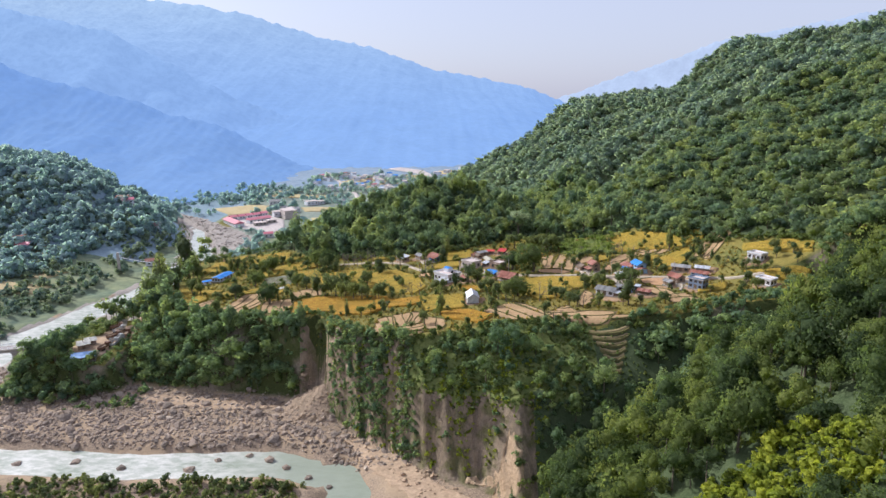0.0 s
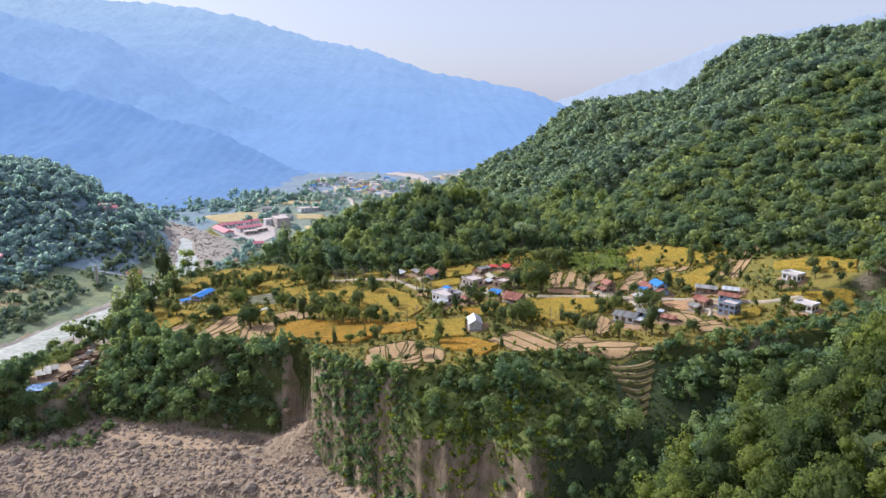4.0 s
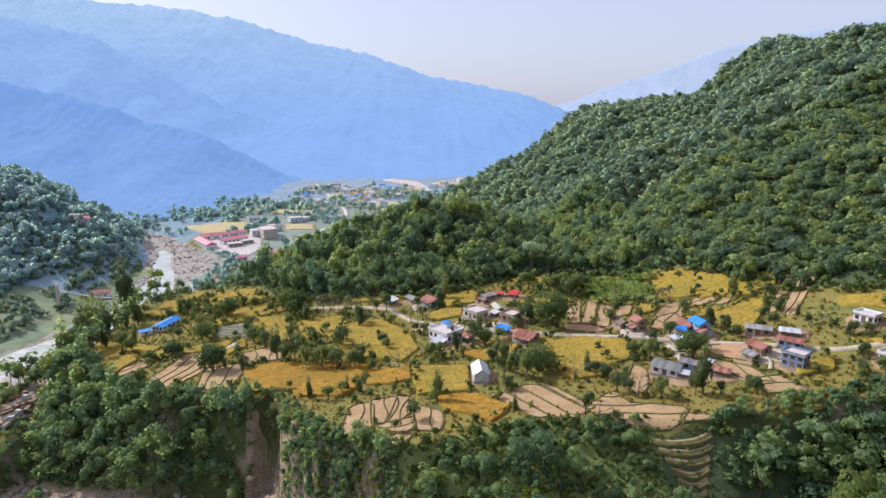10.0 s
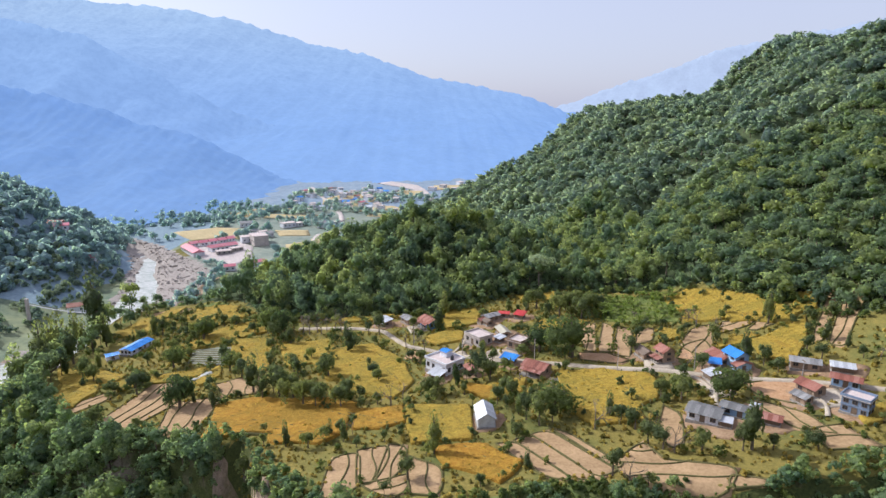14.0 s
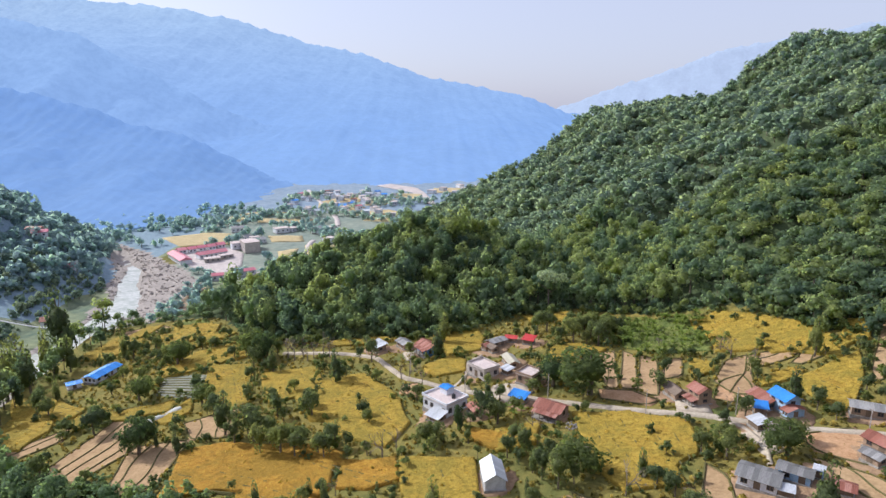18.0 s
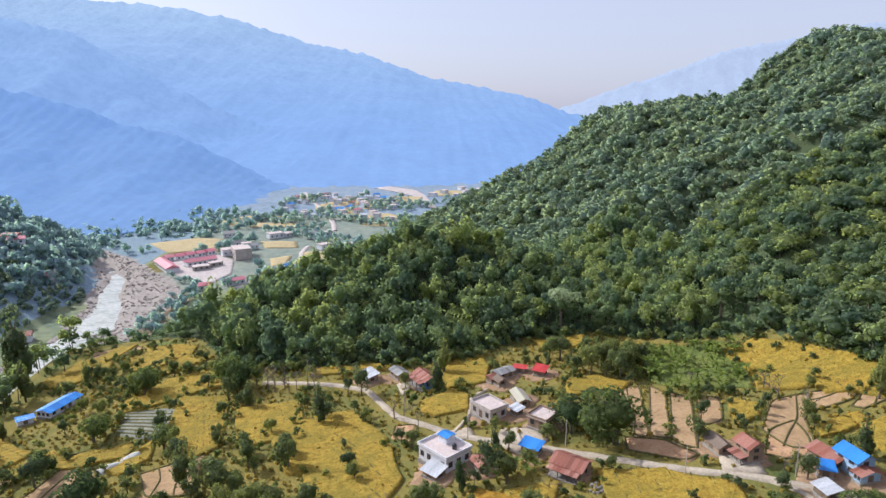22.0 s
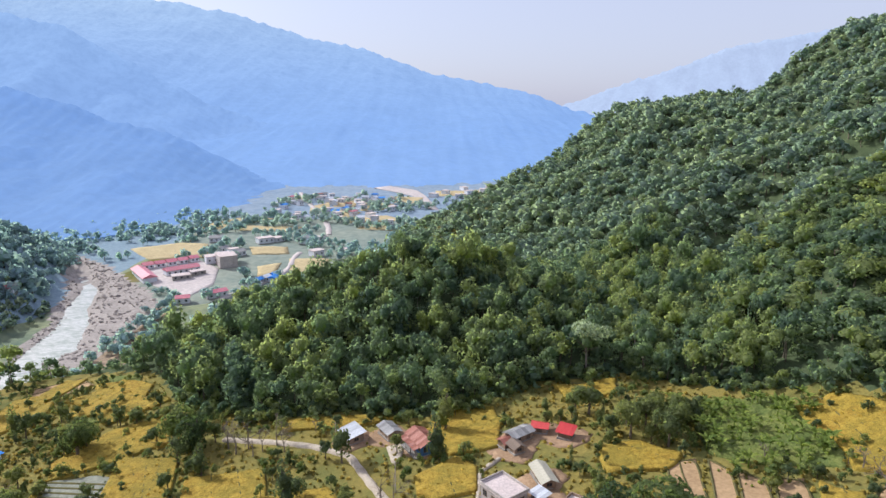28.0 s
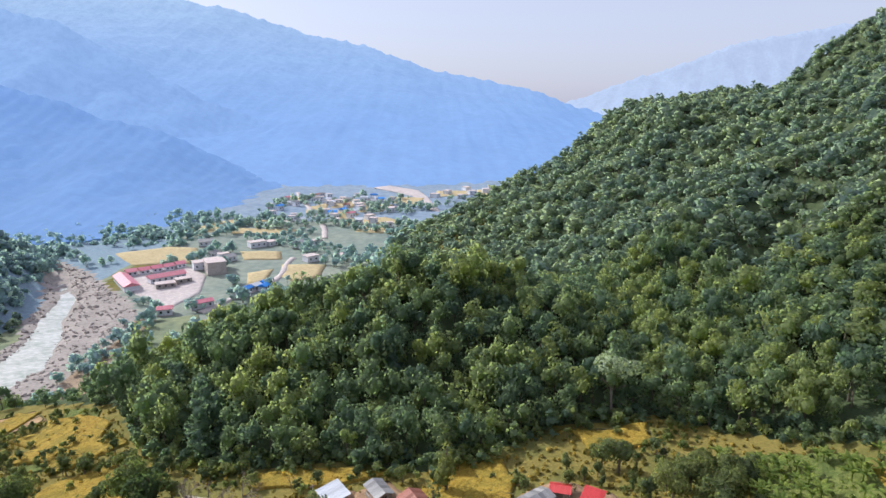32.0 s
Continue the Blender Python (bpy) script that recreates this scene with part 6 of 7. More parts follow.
# the pale umbrella tree at the foot of the wood
pale = tree_model("umbrella_tree", "tall pale-leaved spreading tree at the wood's edge", "tree", scaled(crown_shape(7, 22, 900, 1.0, "umbrella"), 6.6, 8.6, 10.6), trunk_shape(8, 13.5, 0.33, 4.6, 6), M_PALE, M_TWIG, "")
pale.matrix_basis = pose(44.2, 366.5, ground_z(44.2, 366.5))

# smaller growth between the fields
TRACK_ARR = np.array(TRACK)
HOUSE_XY = np.array([(o.location.x, o.location.y) for o in scene.objects if o.type == 'EMPTY' and "wall" in [c.name.split(".")[0] for c in o.children]])


def clear_of(x, y, house_gap=6.5, track_gap=3.2):
    p = np.stack([x, y], -1)
    d = np.min(np.linalg.norm(p[:, None] - HOUSE_XY[None], axis=2), axis=1)
    ok = d > house_gap
    for a, b in zip(TRACK_ARR[:-1], TRACK_ARR[1:]):
        t = np.clip(((p - a) @ (b - a)) / ((b - a) @ (b - a)), 0, 1)
        ok &= np.linalg.norm(p - (a + t[:, None] * (b - a)), axis=1) > track_gap
    return ok



# trodden earth round the houses
M_TRODDEN = surface("trodden_earth", (0.23, 0.145, 0.085), (0.40, 0.27, 0.165), 0.35, 1.9, 0.95, 0.1, 0.4, 0.12)
r_ = rng(31)
for x, y in HOUSE_XY:
    if x > -60 and y > 212 and y < 350:
        pts = [(x + r_.uniform(4.2, 6.8) * math.cos(a), y + r_.uniform(4.2, 6.8) * math.sin(a)) for a in np.arange(9) * 2 * math.pi / 9]
        tagged(drape("yard", pts, M_TRODDEN, 0.14, 1.3, 0.4, 0.03, x, ragged=0.5), "trodden brown earth round a house", "yard", kind="structure")


def in_field(x, y, margin=0.0):
    out = np.zeros(len(x), bool)
    for f in FIELDS:
        inside = np.zeros(len(x), bool)
        c = f.mean(0)
        g = c + (f - c) * (1 - margin)
        for (ax, ay), (bx, by) in zip(g, np.roll(g, -1, 0)):
            cross = ((ay > y) != (by > y)) & (x < (bx - ax) * (y - ay) / (by - ay + 1e-9) + ax)
            inside ^= cross
        out |= inside
    return out


def in_rice(x, y):
    keep = list(FIELDS)
    FIELDS[:] = [f for f, k in zip(keep, FIELD_KIND) if k in ("rice", "ripe")]
    out = in_field(x, y, 0.05)
    FIELDS[:] = keep
    return out


def terrace(x, y):
    return (y > edge_y(x) + 1) & (y < base_y(x) - 1) & (x > -132) & (x < 128)


def margins(x, y):
    return terrace(x, y) & clear_of(x, y) & ~in_field(x, y, 0.06) & (wobble(x, y, 9, 0.9) > 0.12)


wood("shrubs", scatter(201, -135, 130, 205, 372, 4.2, margins, (0.7, 1.7), (-0.2, 0.3)), ROUND_LOW, M_SHRUB, "green bushes and weeds between the fields", trunk=False, category="shrubs")
wood("shrubs", scatter(202, -135, 130, 205, 372, 7.5, lambda x, y: margins(x, y) & (wobble(x, y, 13, 2.9) > 0.0), (1.2, 2.3), (0.6, 1.8)), ROUND_MID, M_VILLAGE, "young trees along the field banks", category="shrubs")
wood("shrubs", scatter(203, -70, 70, 200, 216, 2.6, lambda x, y: (np.abs(y - edge_y(x) + 1.5) < 3.0) & ~((x > 44) & (x < 66)), (0.8, 1.8), (-0.4, 0.4)), ROUND_LOW, M_SHRUB, "bushes along the terrace rim", trunk=False, category="shrubs")



# more trees singly and in clumps on the banks and round the houses
r_ = rng(66)
cand = np.stack([r_.uniform(-138, 128, 1500), r_.uniform(208, 366, 1500)], 1)
ok_ = terrace(*cand.T) & clear_of(*cand.T, 6.2, 3.4) & ~in_field(*cand.T, 0.08)
near_house = np.min(np.linalg.norm(cand[:, None] - HOUSE_XY[None], axis=2), axis=1) < 13
ok_ &= (wobble(cand[:, 0], cand[:, 1], 15, 0.3) > 0.12) | near_house
chosen = []
for p_ in cand[ok_]:
    if all((p_[0] - q_[0]) ** 2 + (p_[1] - q_[1]) ** 2 > 10 for q_ in chosen):
        chosen.append((*p_, r_.uniform(4.0, 7.4)))
plant("round", [(132.5, 242, 6), (135, 247, 6.5), (138.5, 241, 5.5), (142, 238, 5), (121.5, 243, 5), (146, 237, 6), (128, 237, 4.5), (124, 234, 5), (116.5, 231, 5.5), (130, 229, 5), (127.5, 220, 6), (115, 220, 6), (111, 224, 5.5), (136, 233, 5)])
plant("slender", [(-163, 342.5, 13), (-154.3, 322.2, 13), (-153.8, 349.6, 14), (-148, 346.8, 12), (-145, 351, 13), (-158, 333, 12), (-150, 316, 12), (-143, 318, 10), (-166, 352, 14), (-133.6, 352, 9), (-147, 330, 9)])
plant("round", [(-118.8, 367.9, 7), (-106.0, 357.1, 7), (-104.8, 350.9, 7.5), (-104.8, 346.1, 7), (-73.0, 344.9, 7), (-79.4, 347.5, 6), (-92.6, 365.1, 4.5), (-98.2, 362.2, 4), (-83.1, 361.4, 5), (-88.7, 370.5, 6), (-87.5, 360.3, 3.5), (-116.9, 378.2, 3), (-78.7, 360.6, 6), (-71.6, 353.8, 6), (-102.2, 362.9, 3), (-111.0, 353.6, 5), (-122.1, 366.5, 5), (-109.0, 368.1, 3)])
plant("round", chosen[:80])
plant("slender", [(x, y, h * 0.8) for x, y, h in chosen[80:92]])
plant("bare", chosen[92:100])


def along_banks(seed, gap, chance, rad, clear, off=1.2):
    """Places strung along the edges of the fields."""
    r = rng(seed)
    out = []
    for f, kind in zip(FIELDS, FIELD_KIND):
        c = f.mean(0)
        if kind in ("soil", "earth"):
            continue
        for a, b in zip(f, np.roll(f, -1, 0)):
            k = int(np.hypot(*(b - a)) / gap)
            for j in range(k):
                if r.random() < chance:
                    p = a + (b - a) * (j + r.random()) / k
                    p = p + (p - c) / max(1, np.linalg.norm(p - c)) * r.normal(0.4, off)
                    out.append((*p, r.uniform(*rad), r.uniform(*clear)))
    out = np.array(out)
    ok = clear_of(out[:, 0], out[:, 1], 5.5, 2.8) & terrace(out[:, 0], out[:, 1])
    return out[ok]


wood("hedge", along_banks(211, 1.3, 0.32, (0.35, 0.95), (-0.2, 0.15), 0.7), TUFT + ROUND_MINI[:1], M_VILLAGE, "rough weeds and low bushes along the field banks", trunk=False, category="hedge")
wood("hedge", along_banks(212, 6.0, 0.42, (0.9, 2.0), (0.3, 1.4), 1.2), ROUND_LOW + ROUND_MINI, M_VILLAGE, "bushy young trees on the field banks", category="hedge")
wood("meadow", scatter(213, -150, 150, 205, 400, 2.3, lambda x, y: terrace(x, y) & clear_of(x, y, 5.0, 2.6) & ~in_field(x, y, 0.0), (0.35, 0.95), (-0.25, 0.1)), TUFT, M_MEADOW, "tall grass and weeds on the fallow ground", trunk=False, category="grass")

wood("weeds", scatter(217, -14, 50, 178, 214, 1.15, lambda x, y: ((edge_y(x) - y) / (edge_y(x) - foot_y(x)) > -0.06) & ((edge_y(x) - y) / (edge_y(x) - foot_y(x)) < 0.62) & (wobble(x, y, 5, 0.7) > -0.45), (0.4, 1.0), (-0.25, 0.1)), TUFT + ROUND_MINI[:1], M_SHRUB, "rough grass and weeds on the slope below the terraces", trunk=False, category="weeds")
wood("shrubs", scatter(218, -112, -20, 204, 280, 1.9, lambda x, y: (y > edge_y(x) - 1.5) & (y < edge_y(x) + np.interp(x, (-112, -70, -58, -44, -20), (3, 6, 7, 9, 3))) & ~in_field(x, y, -0.05) & ~((x > -58) & (x < -46) & (y < edge_y(x) + 5)), (0.7, 1.6), (-0.3, 0.5)), ROUND_LOW, M_NEARWOOD, "thick green bushes along the brink of the gorge", trunk=False, category="shrubs")
wood("shrubs", scatter(219, -165, -66, 340, 412, 3.4, lambda x, y: (y < base_y(x) - 2) & (x > np.interp(y, (340, 412), (-152, -163))) & ~in_field(x, y, 0.05) & (wobble(x, y, 10, 1.9) > -0.1), (0.6, 1.6), (-0.2, 0.4)), ROUND_LOW, M_VILLAGE, "bushes and weeds between the small western plots", trunk=False, category="shrubs")
wood("weeds", scatter(216, 44, 68, 184, 207, 1.5, lambda x, y: (np.abs(np.mod(203.5 - y, 1.75) - 0.9) < 0.55) | (x < 51) | (x > 63) | (y < 191), (0.35, 0.75), (-0.2, 0.1)), TUFT, M_SHRUB, "weeds on the terrace steps", trunk=False, category="weeds")
wood("weeds", scatter(214, 58, 92, 304, 345, 1.5, lambda x, y: in_field(x, y, 0.0) & (x > 60) & (wobble(x, y, 6, 0.5) > -0.2), (0.3, 0.8), (-0.1, 0.2)), TUFT, M_LUSH, "rank green weeds between the banana plants", trunk=False, category="weeds")

wood("rice_heads", scatter(215, -152, 152, 208, 398, 1.75, lambda x, y: in_rice(x, y), (0.3, 0.6), (0.1, 0.32)), TUFT, M_GRAIN, "uneven golden rice heads standing in the paddies", trunk=False, category="rice")


# banana plants on the green plot
def banana_model():
    e = tagged(new("banana_plant"), "banana plant with broad arching leaves", "banana plant", "banana plot")
    v, f = tube((0, 0, -0.2), (0.05, 0, 1.7), 0.15, 0.09, 6)
    s = new("stem", mesh_from("stem", v, f, [M_LUSH]))
    s.parent = e
    n = 6
    v, f = [], []
    for i in range(n + 1):
        t = i / n
        w = 0.34 * math.sin(math.pi * min(1, 0.12 + 0.85 * t)) + 0.02
        x, z = 1.9 * t, 0.9 * t - 1.25 * t * t
        v += [(x, -w, z - 0.10), (x, 0, z), (x, w, z - 0.10)]
    for i in range(n):
        f += [(3 * i, 3 * i + 3, 3 * i + 4, 3 * i + 1), (3 * i + 1, 3 * i + 4, 3 * i + 5, 3 * i + 2)]
    me = mesh_from("leaf", v, f, [M_LUSH])
    for i in range(7):
        piece("leaf", me, e, pose(0.05, 0, 1.6, 0, -28 - 10 * (i % 3), i * 51 + 8 * (i % 2)))
    return e


bananas = banana_model()
r_ = rng(77)
spots = [(x, y) for x, y in zip(r_.uniform(60, 92, 110), r_.uniform(308, 342, 110)) if 308 + 0.1 * (x - 60) < y < base_y(x) - 4][:70]
spots += [(12.5 + 2.2 * k % 9, 272.5 + (k * 1.7) % 4) for k in range(6)]
for k, (x, y) in enumerate(spots):
    s = random.uniform(0.8, 1.3)
    m = pose(x, y, ground_z(x, y) + 0.3, 0, 0, random.uniform(0, 360)) @ Matrix.Scale(s, 4)
    if k:
        copy_thing(bananas, m)
    else:
        bananas.matrix_basis = m


# ---- boulders, scree and scars ----
def boulder_shape(seed):
    r = rng(seed)
    g = (1 + 5 ** 0.5) / 2
    v = np.array([(-1, g, 0), (1, g, 0), (-1, -g, 0), (1, -g, 0), (0, -1, g), (0, 1, g), (0, -1, -g), (0, 1, -g), (g, 0, -1), (g, 0, 1), (-g, 0, -1), (-g, 0, 1)]) / 1.9
    f = np.array([(0, 11, 5), (0, 5, 1), (0, 1, 7), (0, 7, 10), (0, 10, 11), (1, 5, 9), (5, 11, 4), (11, 10, 2), (10, 7, 6), (7, 1, 8), (3, 9, 4), (3, 4, 2), (3, 2, 6), (3, 6, 8), (3, 8, 9), (4, 9, 5), (2, 4, 11), (6, 2, 10), (8, 6, 7), (9, 8, 1)])
    v = v * r.uniform(0.72, 1.2, (12, 1)) * np.array((1.25, 0.95, 0.75)) + r.normal(0, 0.06, (12, 3))
    return v, f


def rock_material():
    n = Nodes("river_rock")
    info = n.t.nodes.new("ShaderNodeObjectInfo")
    geo = n.t.nodes.new("ShaderNodeNewGeometry")
    s = n.t.nodes.new("ShaderNodeMath")
    s.operation = 'ADD'
    n.link(info.outputs["Random"], s.inputs[0])
    n.link(geo.outputs["Random Per Island"], s.inputs[1])
    f = n.t.nodes.new("ShaderNodeMath")
    f.operation = 'FRACT'
    n.link(s.outputs[0], f.inputs[0])
    c = n.ramp(f.outputs[0], (0.0, (0.13, 0.105, 0.088)), (0.35, (0.245, 0.19, 0.148)), (0.7, (0.37, 0.28, 0.21)), (1.0, (0.55, 0.44, 0.34)))
    b = n.noise(1.6, 5, 0.65)
    c = n.mix(0.45, c, n.ramp(b, (0.35, (0.15, 0.12, 0.10)), (0.7, (0.50, 0.41, 0.33))))
    n.bump(b, 0.8, 0.25)
    return n.done(c, 0.9, 0.2)


M_ROCK = rock_material()
M_FARSTONE = surface("pale_far_stone", (0.27, 0.235, 0.205), (0.46, 0.40, 0.35), 0.3, 1.4, 0.95, 0.1, 0.4, 0.2)
ROCKS = [boulder_shape(300 + k) for k in range(8)]
ROCK_ME = [mesh_from("boulder", v, f, [M_ROCK]) for v, f in ROCKS]
r_ = rng(55)


def bed(x, y):
    """On the gravel between the gorge foot and the water."""
    ry = np.interp(x, (-230, -160, -110, -60, -44, -34), (205, 197, 193, 195, 189, 180))
    return (y < foot_y(x) + 2) & (y > ry + 9.5) & (x > -215) & (x < 4) & (terrain(x, y) < 14)


bx, by = r_.uniform(-210, 4, 27000), r_.uniform(168, 275, 27000)
k_ = bed(bx, by)
bx, by = bx[k_], by[k_]
for x, y in list(zip(bx, by))[:230]:
    s = float(r_.gamma(2.0, 0.30)) + 0.40
    ob = tagged(new("boulder", ROCK_ME[r_.integers(8)]), "grey-brown water-worn boulder on the river gravel", "boulder", "river boulders")
    ob.matrix_basis = pose(x, y, ground_z(x, y) + 0.22 * s, r_.uniform(-20, 20), r_.uniform(-20, 20), r_.uniform(0, 360)) @ Matrix.Scale(s, 4)
for x, y, s in ((-112, 192, 1.6), (-88, 191, 2.0), (-80, 197, 1.4), (-62, 197, 1.8), (-55, 192, 1.5), (-130, 196, 1.7), (-46, 186, 1.3), (-38, 181, 1.2), (-150, 195, 1.6), (-70, 200, 1.5)):
    ob = tagged(new("boulder", ROCK_ME[r_.integers(8)]), "dark wet boulder standing in the rapids", "boulder", "river boulders")
    ob.matrix_basis = pose(x, y, 8.6, 5, -8, r_.uniform(0, 360)) @ Matrix.Scale(s, 4)


def rubble(name, x, y, size, label, sink=0.15, mat=None):
    vs, fs, n = [], [], 0
    z = terrain(x, y)
    for i in range(len(x)):
        v, f = ROCKS[i % 8]
        a = r_.uniform(0, 6.28)
        m = np.array([(np.cos(a), -np.sin(a), 0), (np.sin(a), np.cos(a), 0), (0, 0, r_.uniform(0.8, 1.2))])
        vs.append((v @ m.T) * size[i] + (x[i], y[i], z[i] + sink * size[i]))
        fs.append(f + n)
        n += 12
    return tagged(new(name, mesh_from(name, np.concatenate(vs), np.concatenate(fs), [mat or M_ROCK])), label, "rubble", kind="stuff")


rubble("river_stones", bx[230:], by[230:], r_.gamma(1.5, 0.17, len(bx) - 230) + 0.13, "countless grey and tan stones on the river bed")
sx, sy = r_.uniform(-40, 14, 2600), r_.uniform(152, 208, 2600)
k_ = (np.abs(sy - np.interp(sx, (-40, -28, -14, 4, 14), (205, 201, 187, 166, 158))) < 9) & (terrain(sx, sy) < 14)
rubble("beach_stones", sx[k_], sy[k_], r_.gamma(1.4, 0.13, k_.sum()) + 0.08, "scattered stones on the tan beach", sink=0.6, mat=M_SAND)
# far gravel bar
fx, fy = r_.uniform(-300, -120, 5000), r_.uniform(420, 690, 5000)
k_ = ((fx > far_river_x(fy) + 8) | ((fx > far_river_x(fy) - 14) & (fx < far_river_x(fy) - 6))) & (fx < far_river_x(fy) + np.interp(fy, (420, 500, 530, 570, 620, 690), (18, 32, 40, 48, 30, 16))) & (terrain(fx, fy) < 14.5)
rubble("river_stones", fx[k_], fy[k_], r_.gamma(2.0, 0.2, k_.sum()) + 0.25, "pale stones on the far gravel bar", mat=M_FARSTONE)

# landslip scars
for kind, mat, pts, label in (("scree", M_SCREE, [(-60, 236), (-53, 236), (-47, 233), (-42, 227), (-37, 219), (-45, 217), (-56, 221), (-66, 228)], "pale landslip scree chute down to the river"),
                              ("scree", M_SCREE, [(-66, 234), (-54, 233), (-44, 222), (-36, 210), (-42, 206), (-56, 218), (-72, 228)], "fan of fallen rubble at the foot of the slip"),
                              ("cliff_scar", M_CLAY, [(22.4, 177.8), (24, 172.6), (22.5, 167), (16, 168.5), (15.3, 173.8), (6.4, 178.2), (10, 179.5), (17, 177)], "fresh tan earth cliff above the river"),
                              ("river_beach", M_SAND, [(-38, 206), (-28, 207), (-14, 192), (4, 173), (14, 163), (4, 152), (-8, 165), (-20, 182), (-30, 196)], "bare tan gravel beach below the cliff"),
                              ("river_beach", M_SAND, [(-136, 246), (-112, 241), (-80, 235), (-66, 232), (-90, 229), (-120, 234), (-138, 240)], "tan sand strip under the gorge side")):
    tagged(drape(kind, pts, mat, 0.30, 1.0, 0.8, 0.14, 1.7, ragged=1.9), label, kind.replace("_", " "), kind="structure")
sx = r_.uniform(-68, -28, 4200)
sy = r_.uniform(205, 240, 4200)
k_ = (np.hypot(sx + 50, sy - 231) < 17 + 5 * wobble(sx, sy, 6, 0.2)) & (terrain(sx, sy) < 25)
M_SLIPSTONE = surface("tan_slip_stone", (0.25, 0.185, 0.13), (0.50, 0.375, 0.265), 0.5, 2.2, 0.95, 0.1, 0.6, 0.2)
rubble("slip_rubble", sx[k_], sy[k_], r_.gamma(1.3, 0.14, k_.sum()) + 0.10, "loose tan rubble of the landslip", mat=M_SLIPSTONE)
wood("shrubs", scatter(301, -46, 40, 165, 214, 2.4, lambda x, y: ((edge_y(x) - y) / (edge_y(x) - foot_y(x)) > 0.1) & (y > foot_y(x)) & (wobble(x, 0.35 * y, 4.5, 0.2) > np.interp(x, (-40, 0, 30), (-0.45, -0.1, 0.1))) & (x < 34) & ~((x > 8) & (x < 27) & (y < 180)), (0.5, 1.2), (-0.3, 0.2)), ROUND_LOW, M_LIME, "yellow-green creepers and scrub clinging to the eroded slope", trunk=False, category="shrubs")


def flank(x, y):
    return (edge_y(x) - y) / (edge_y(x) - foot_y(x))


wood("creepers", scatter(302, -45, -6, 168, 236, 0.85, lambda x, y: (flank(x, y) > 0.02) & (flank(x, y) < 0.97) & (wobble(x, 0.35 * y, 5.0, 0.9) > np.interp(x, (-46, -26, -20, -16, -12, -6), (-1.5, -0.9, 0.35, 0.3, -0.5, 0.25))), (0.7, 1.7), (-0.6, 0.2)), ROUND_LOW, M_NEARWOOD, "dense creepers hanging down the gorge cliff", trunk=False, category="creepers")
wood("creepers", scatter(303, -44, 30, 160, 236, 1.3, lambda x, y: (flank(x, y) > 0.1) & (flank(x, y) < 0.98) & (wobble(x, 0.3 * y, 3.6, 2.2) > np.interp(x, (-44, -10, 30), (0.45, 0.3, 0.2))) & ~((x > 6) & (x < 26) & (y < 179) & (y > 166)), (0.5, 1.1), (-0.5, 0.1)), ROUND_MINI, M_LIME, "yellow-green creepers in streaks on the raw slope", trunk=False, category="creepers")

# waterfall in the gully
fall = tagged(new("waterfall"), "thin white waterfall in the dark gully", "waterfall")
M_FOAM = surface("white_water", (0.55, 0.60, 0.64), (0.80, 0.83, 0.85), 1.5, 5, 0.4, 0.4, 0.4, 0.1)
ribbon("falling_water", [(34.3, 172.2), (34.1, 170.4), (33.9, 168.5), (33.6, 166.5)], 0.9, 0.5, M_FOAM, fall, 0.8, 0.1)
ribbon("pool", [(33.8, 166.5), (32, 163), (27, 160)], 3.0, 0.3, M_FOAM, fall, 0.8, 0.2)

# ---- road bridge, quarry yard ----
bridge = tagged(new("bridge"), "grey concrete road bridge over the side river", "bridge")
A_, B_ = Vector((-268, 230, 28.2)), Vector((-172, 266.6, 26.0))
d_ = (B_ - A_)
ang_ = math.degrees(math.atan2(d_.y, d_.x))
bridge.matrix_basis = pose(A_.x, A_.y, A_.z, 0, math.degrees(math.atan2(-d_.z, d_.xy.length)), ang_)
Lb = d_.length
part("deck", boxes((0, Lb, -2.6, 2.6, -0.5, 0)), M_CONCRETE, bridge)
for sgn in (-1, 1):
    part("girder", boxes((0, Lb, sgn * 1.7 - 0.25, sgn * 1.7 + 0.25, -1.7, -0.5)), M_CONCRETE, bridge)
    rail = part("railing", boxes((0, Lb, sgn * 2.5 - 0.06, sgn * 2.5 + 0.06, 0.85, 1.0), (0, Lb, sgn * 2.5 - 0.05, sgn * 2.5 + 0.05, 0.45, 0.55)), M_WHITE, bridge)
    for i in range(int(Lb / 2.5)):
        part("post", boxes((i * 2.5 + 0.2, i * 2.5 + 0.4, sgn * 2.5 - 0.1, sgn * 2.5 + 0.1, 0, 1.05)), M_WHITE, rail)
for xx in (28, 56, 82):
    part("pier", boxes((xx - 0.9, xx + 0.9, -2.0, 2.0, -21, -1.7), (xx - 1.2, xx + 1.2, -2.5, 2.5, -2.1, -1.7)), M_CONCRETE, bridge)

tagged(drape("yard", [(-170, 262), (-163, 288), (-152, 297), (-147, 285), (-150, 264), (-151, 255), (-160, 252), (-167, 256)], M_SAND, 0.35, 2.0, 0.5), "bare sandy quarry yard by the bridge", "yard", kind="structure")
M_TARP = surface("pale_blue_tarpaulin", (0.20, 0.36, 0.66), (0.32, 0.48, 0.76), 0.4, 2.5, 0.5, 0.3, 0.4, 0.1, True)
house("open quarry shed with a pale blue tarpaulin roof", -155.5, 250.5, 9.5, 7.0, 20, 2.2, "gable", M_TARP, M_WOOD, 1, 1, 20, name="shed")
house("small office hut with a grey sheet roof in the yard", -163.0, 263.0, 5.0, 3.6, 35, 2.2, "shed", M_TIN, M_MUD, 1, 1, 12, name="hut")
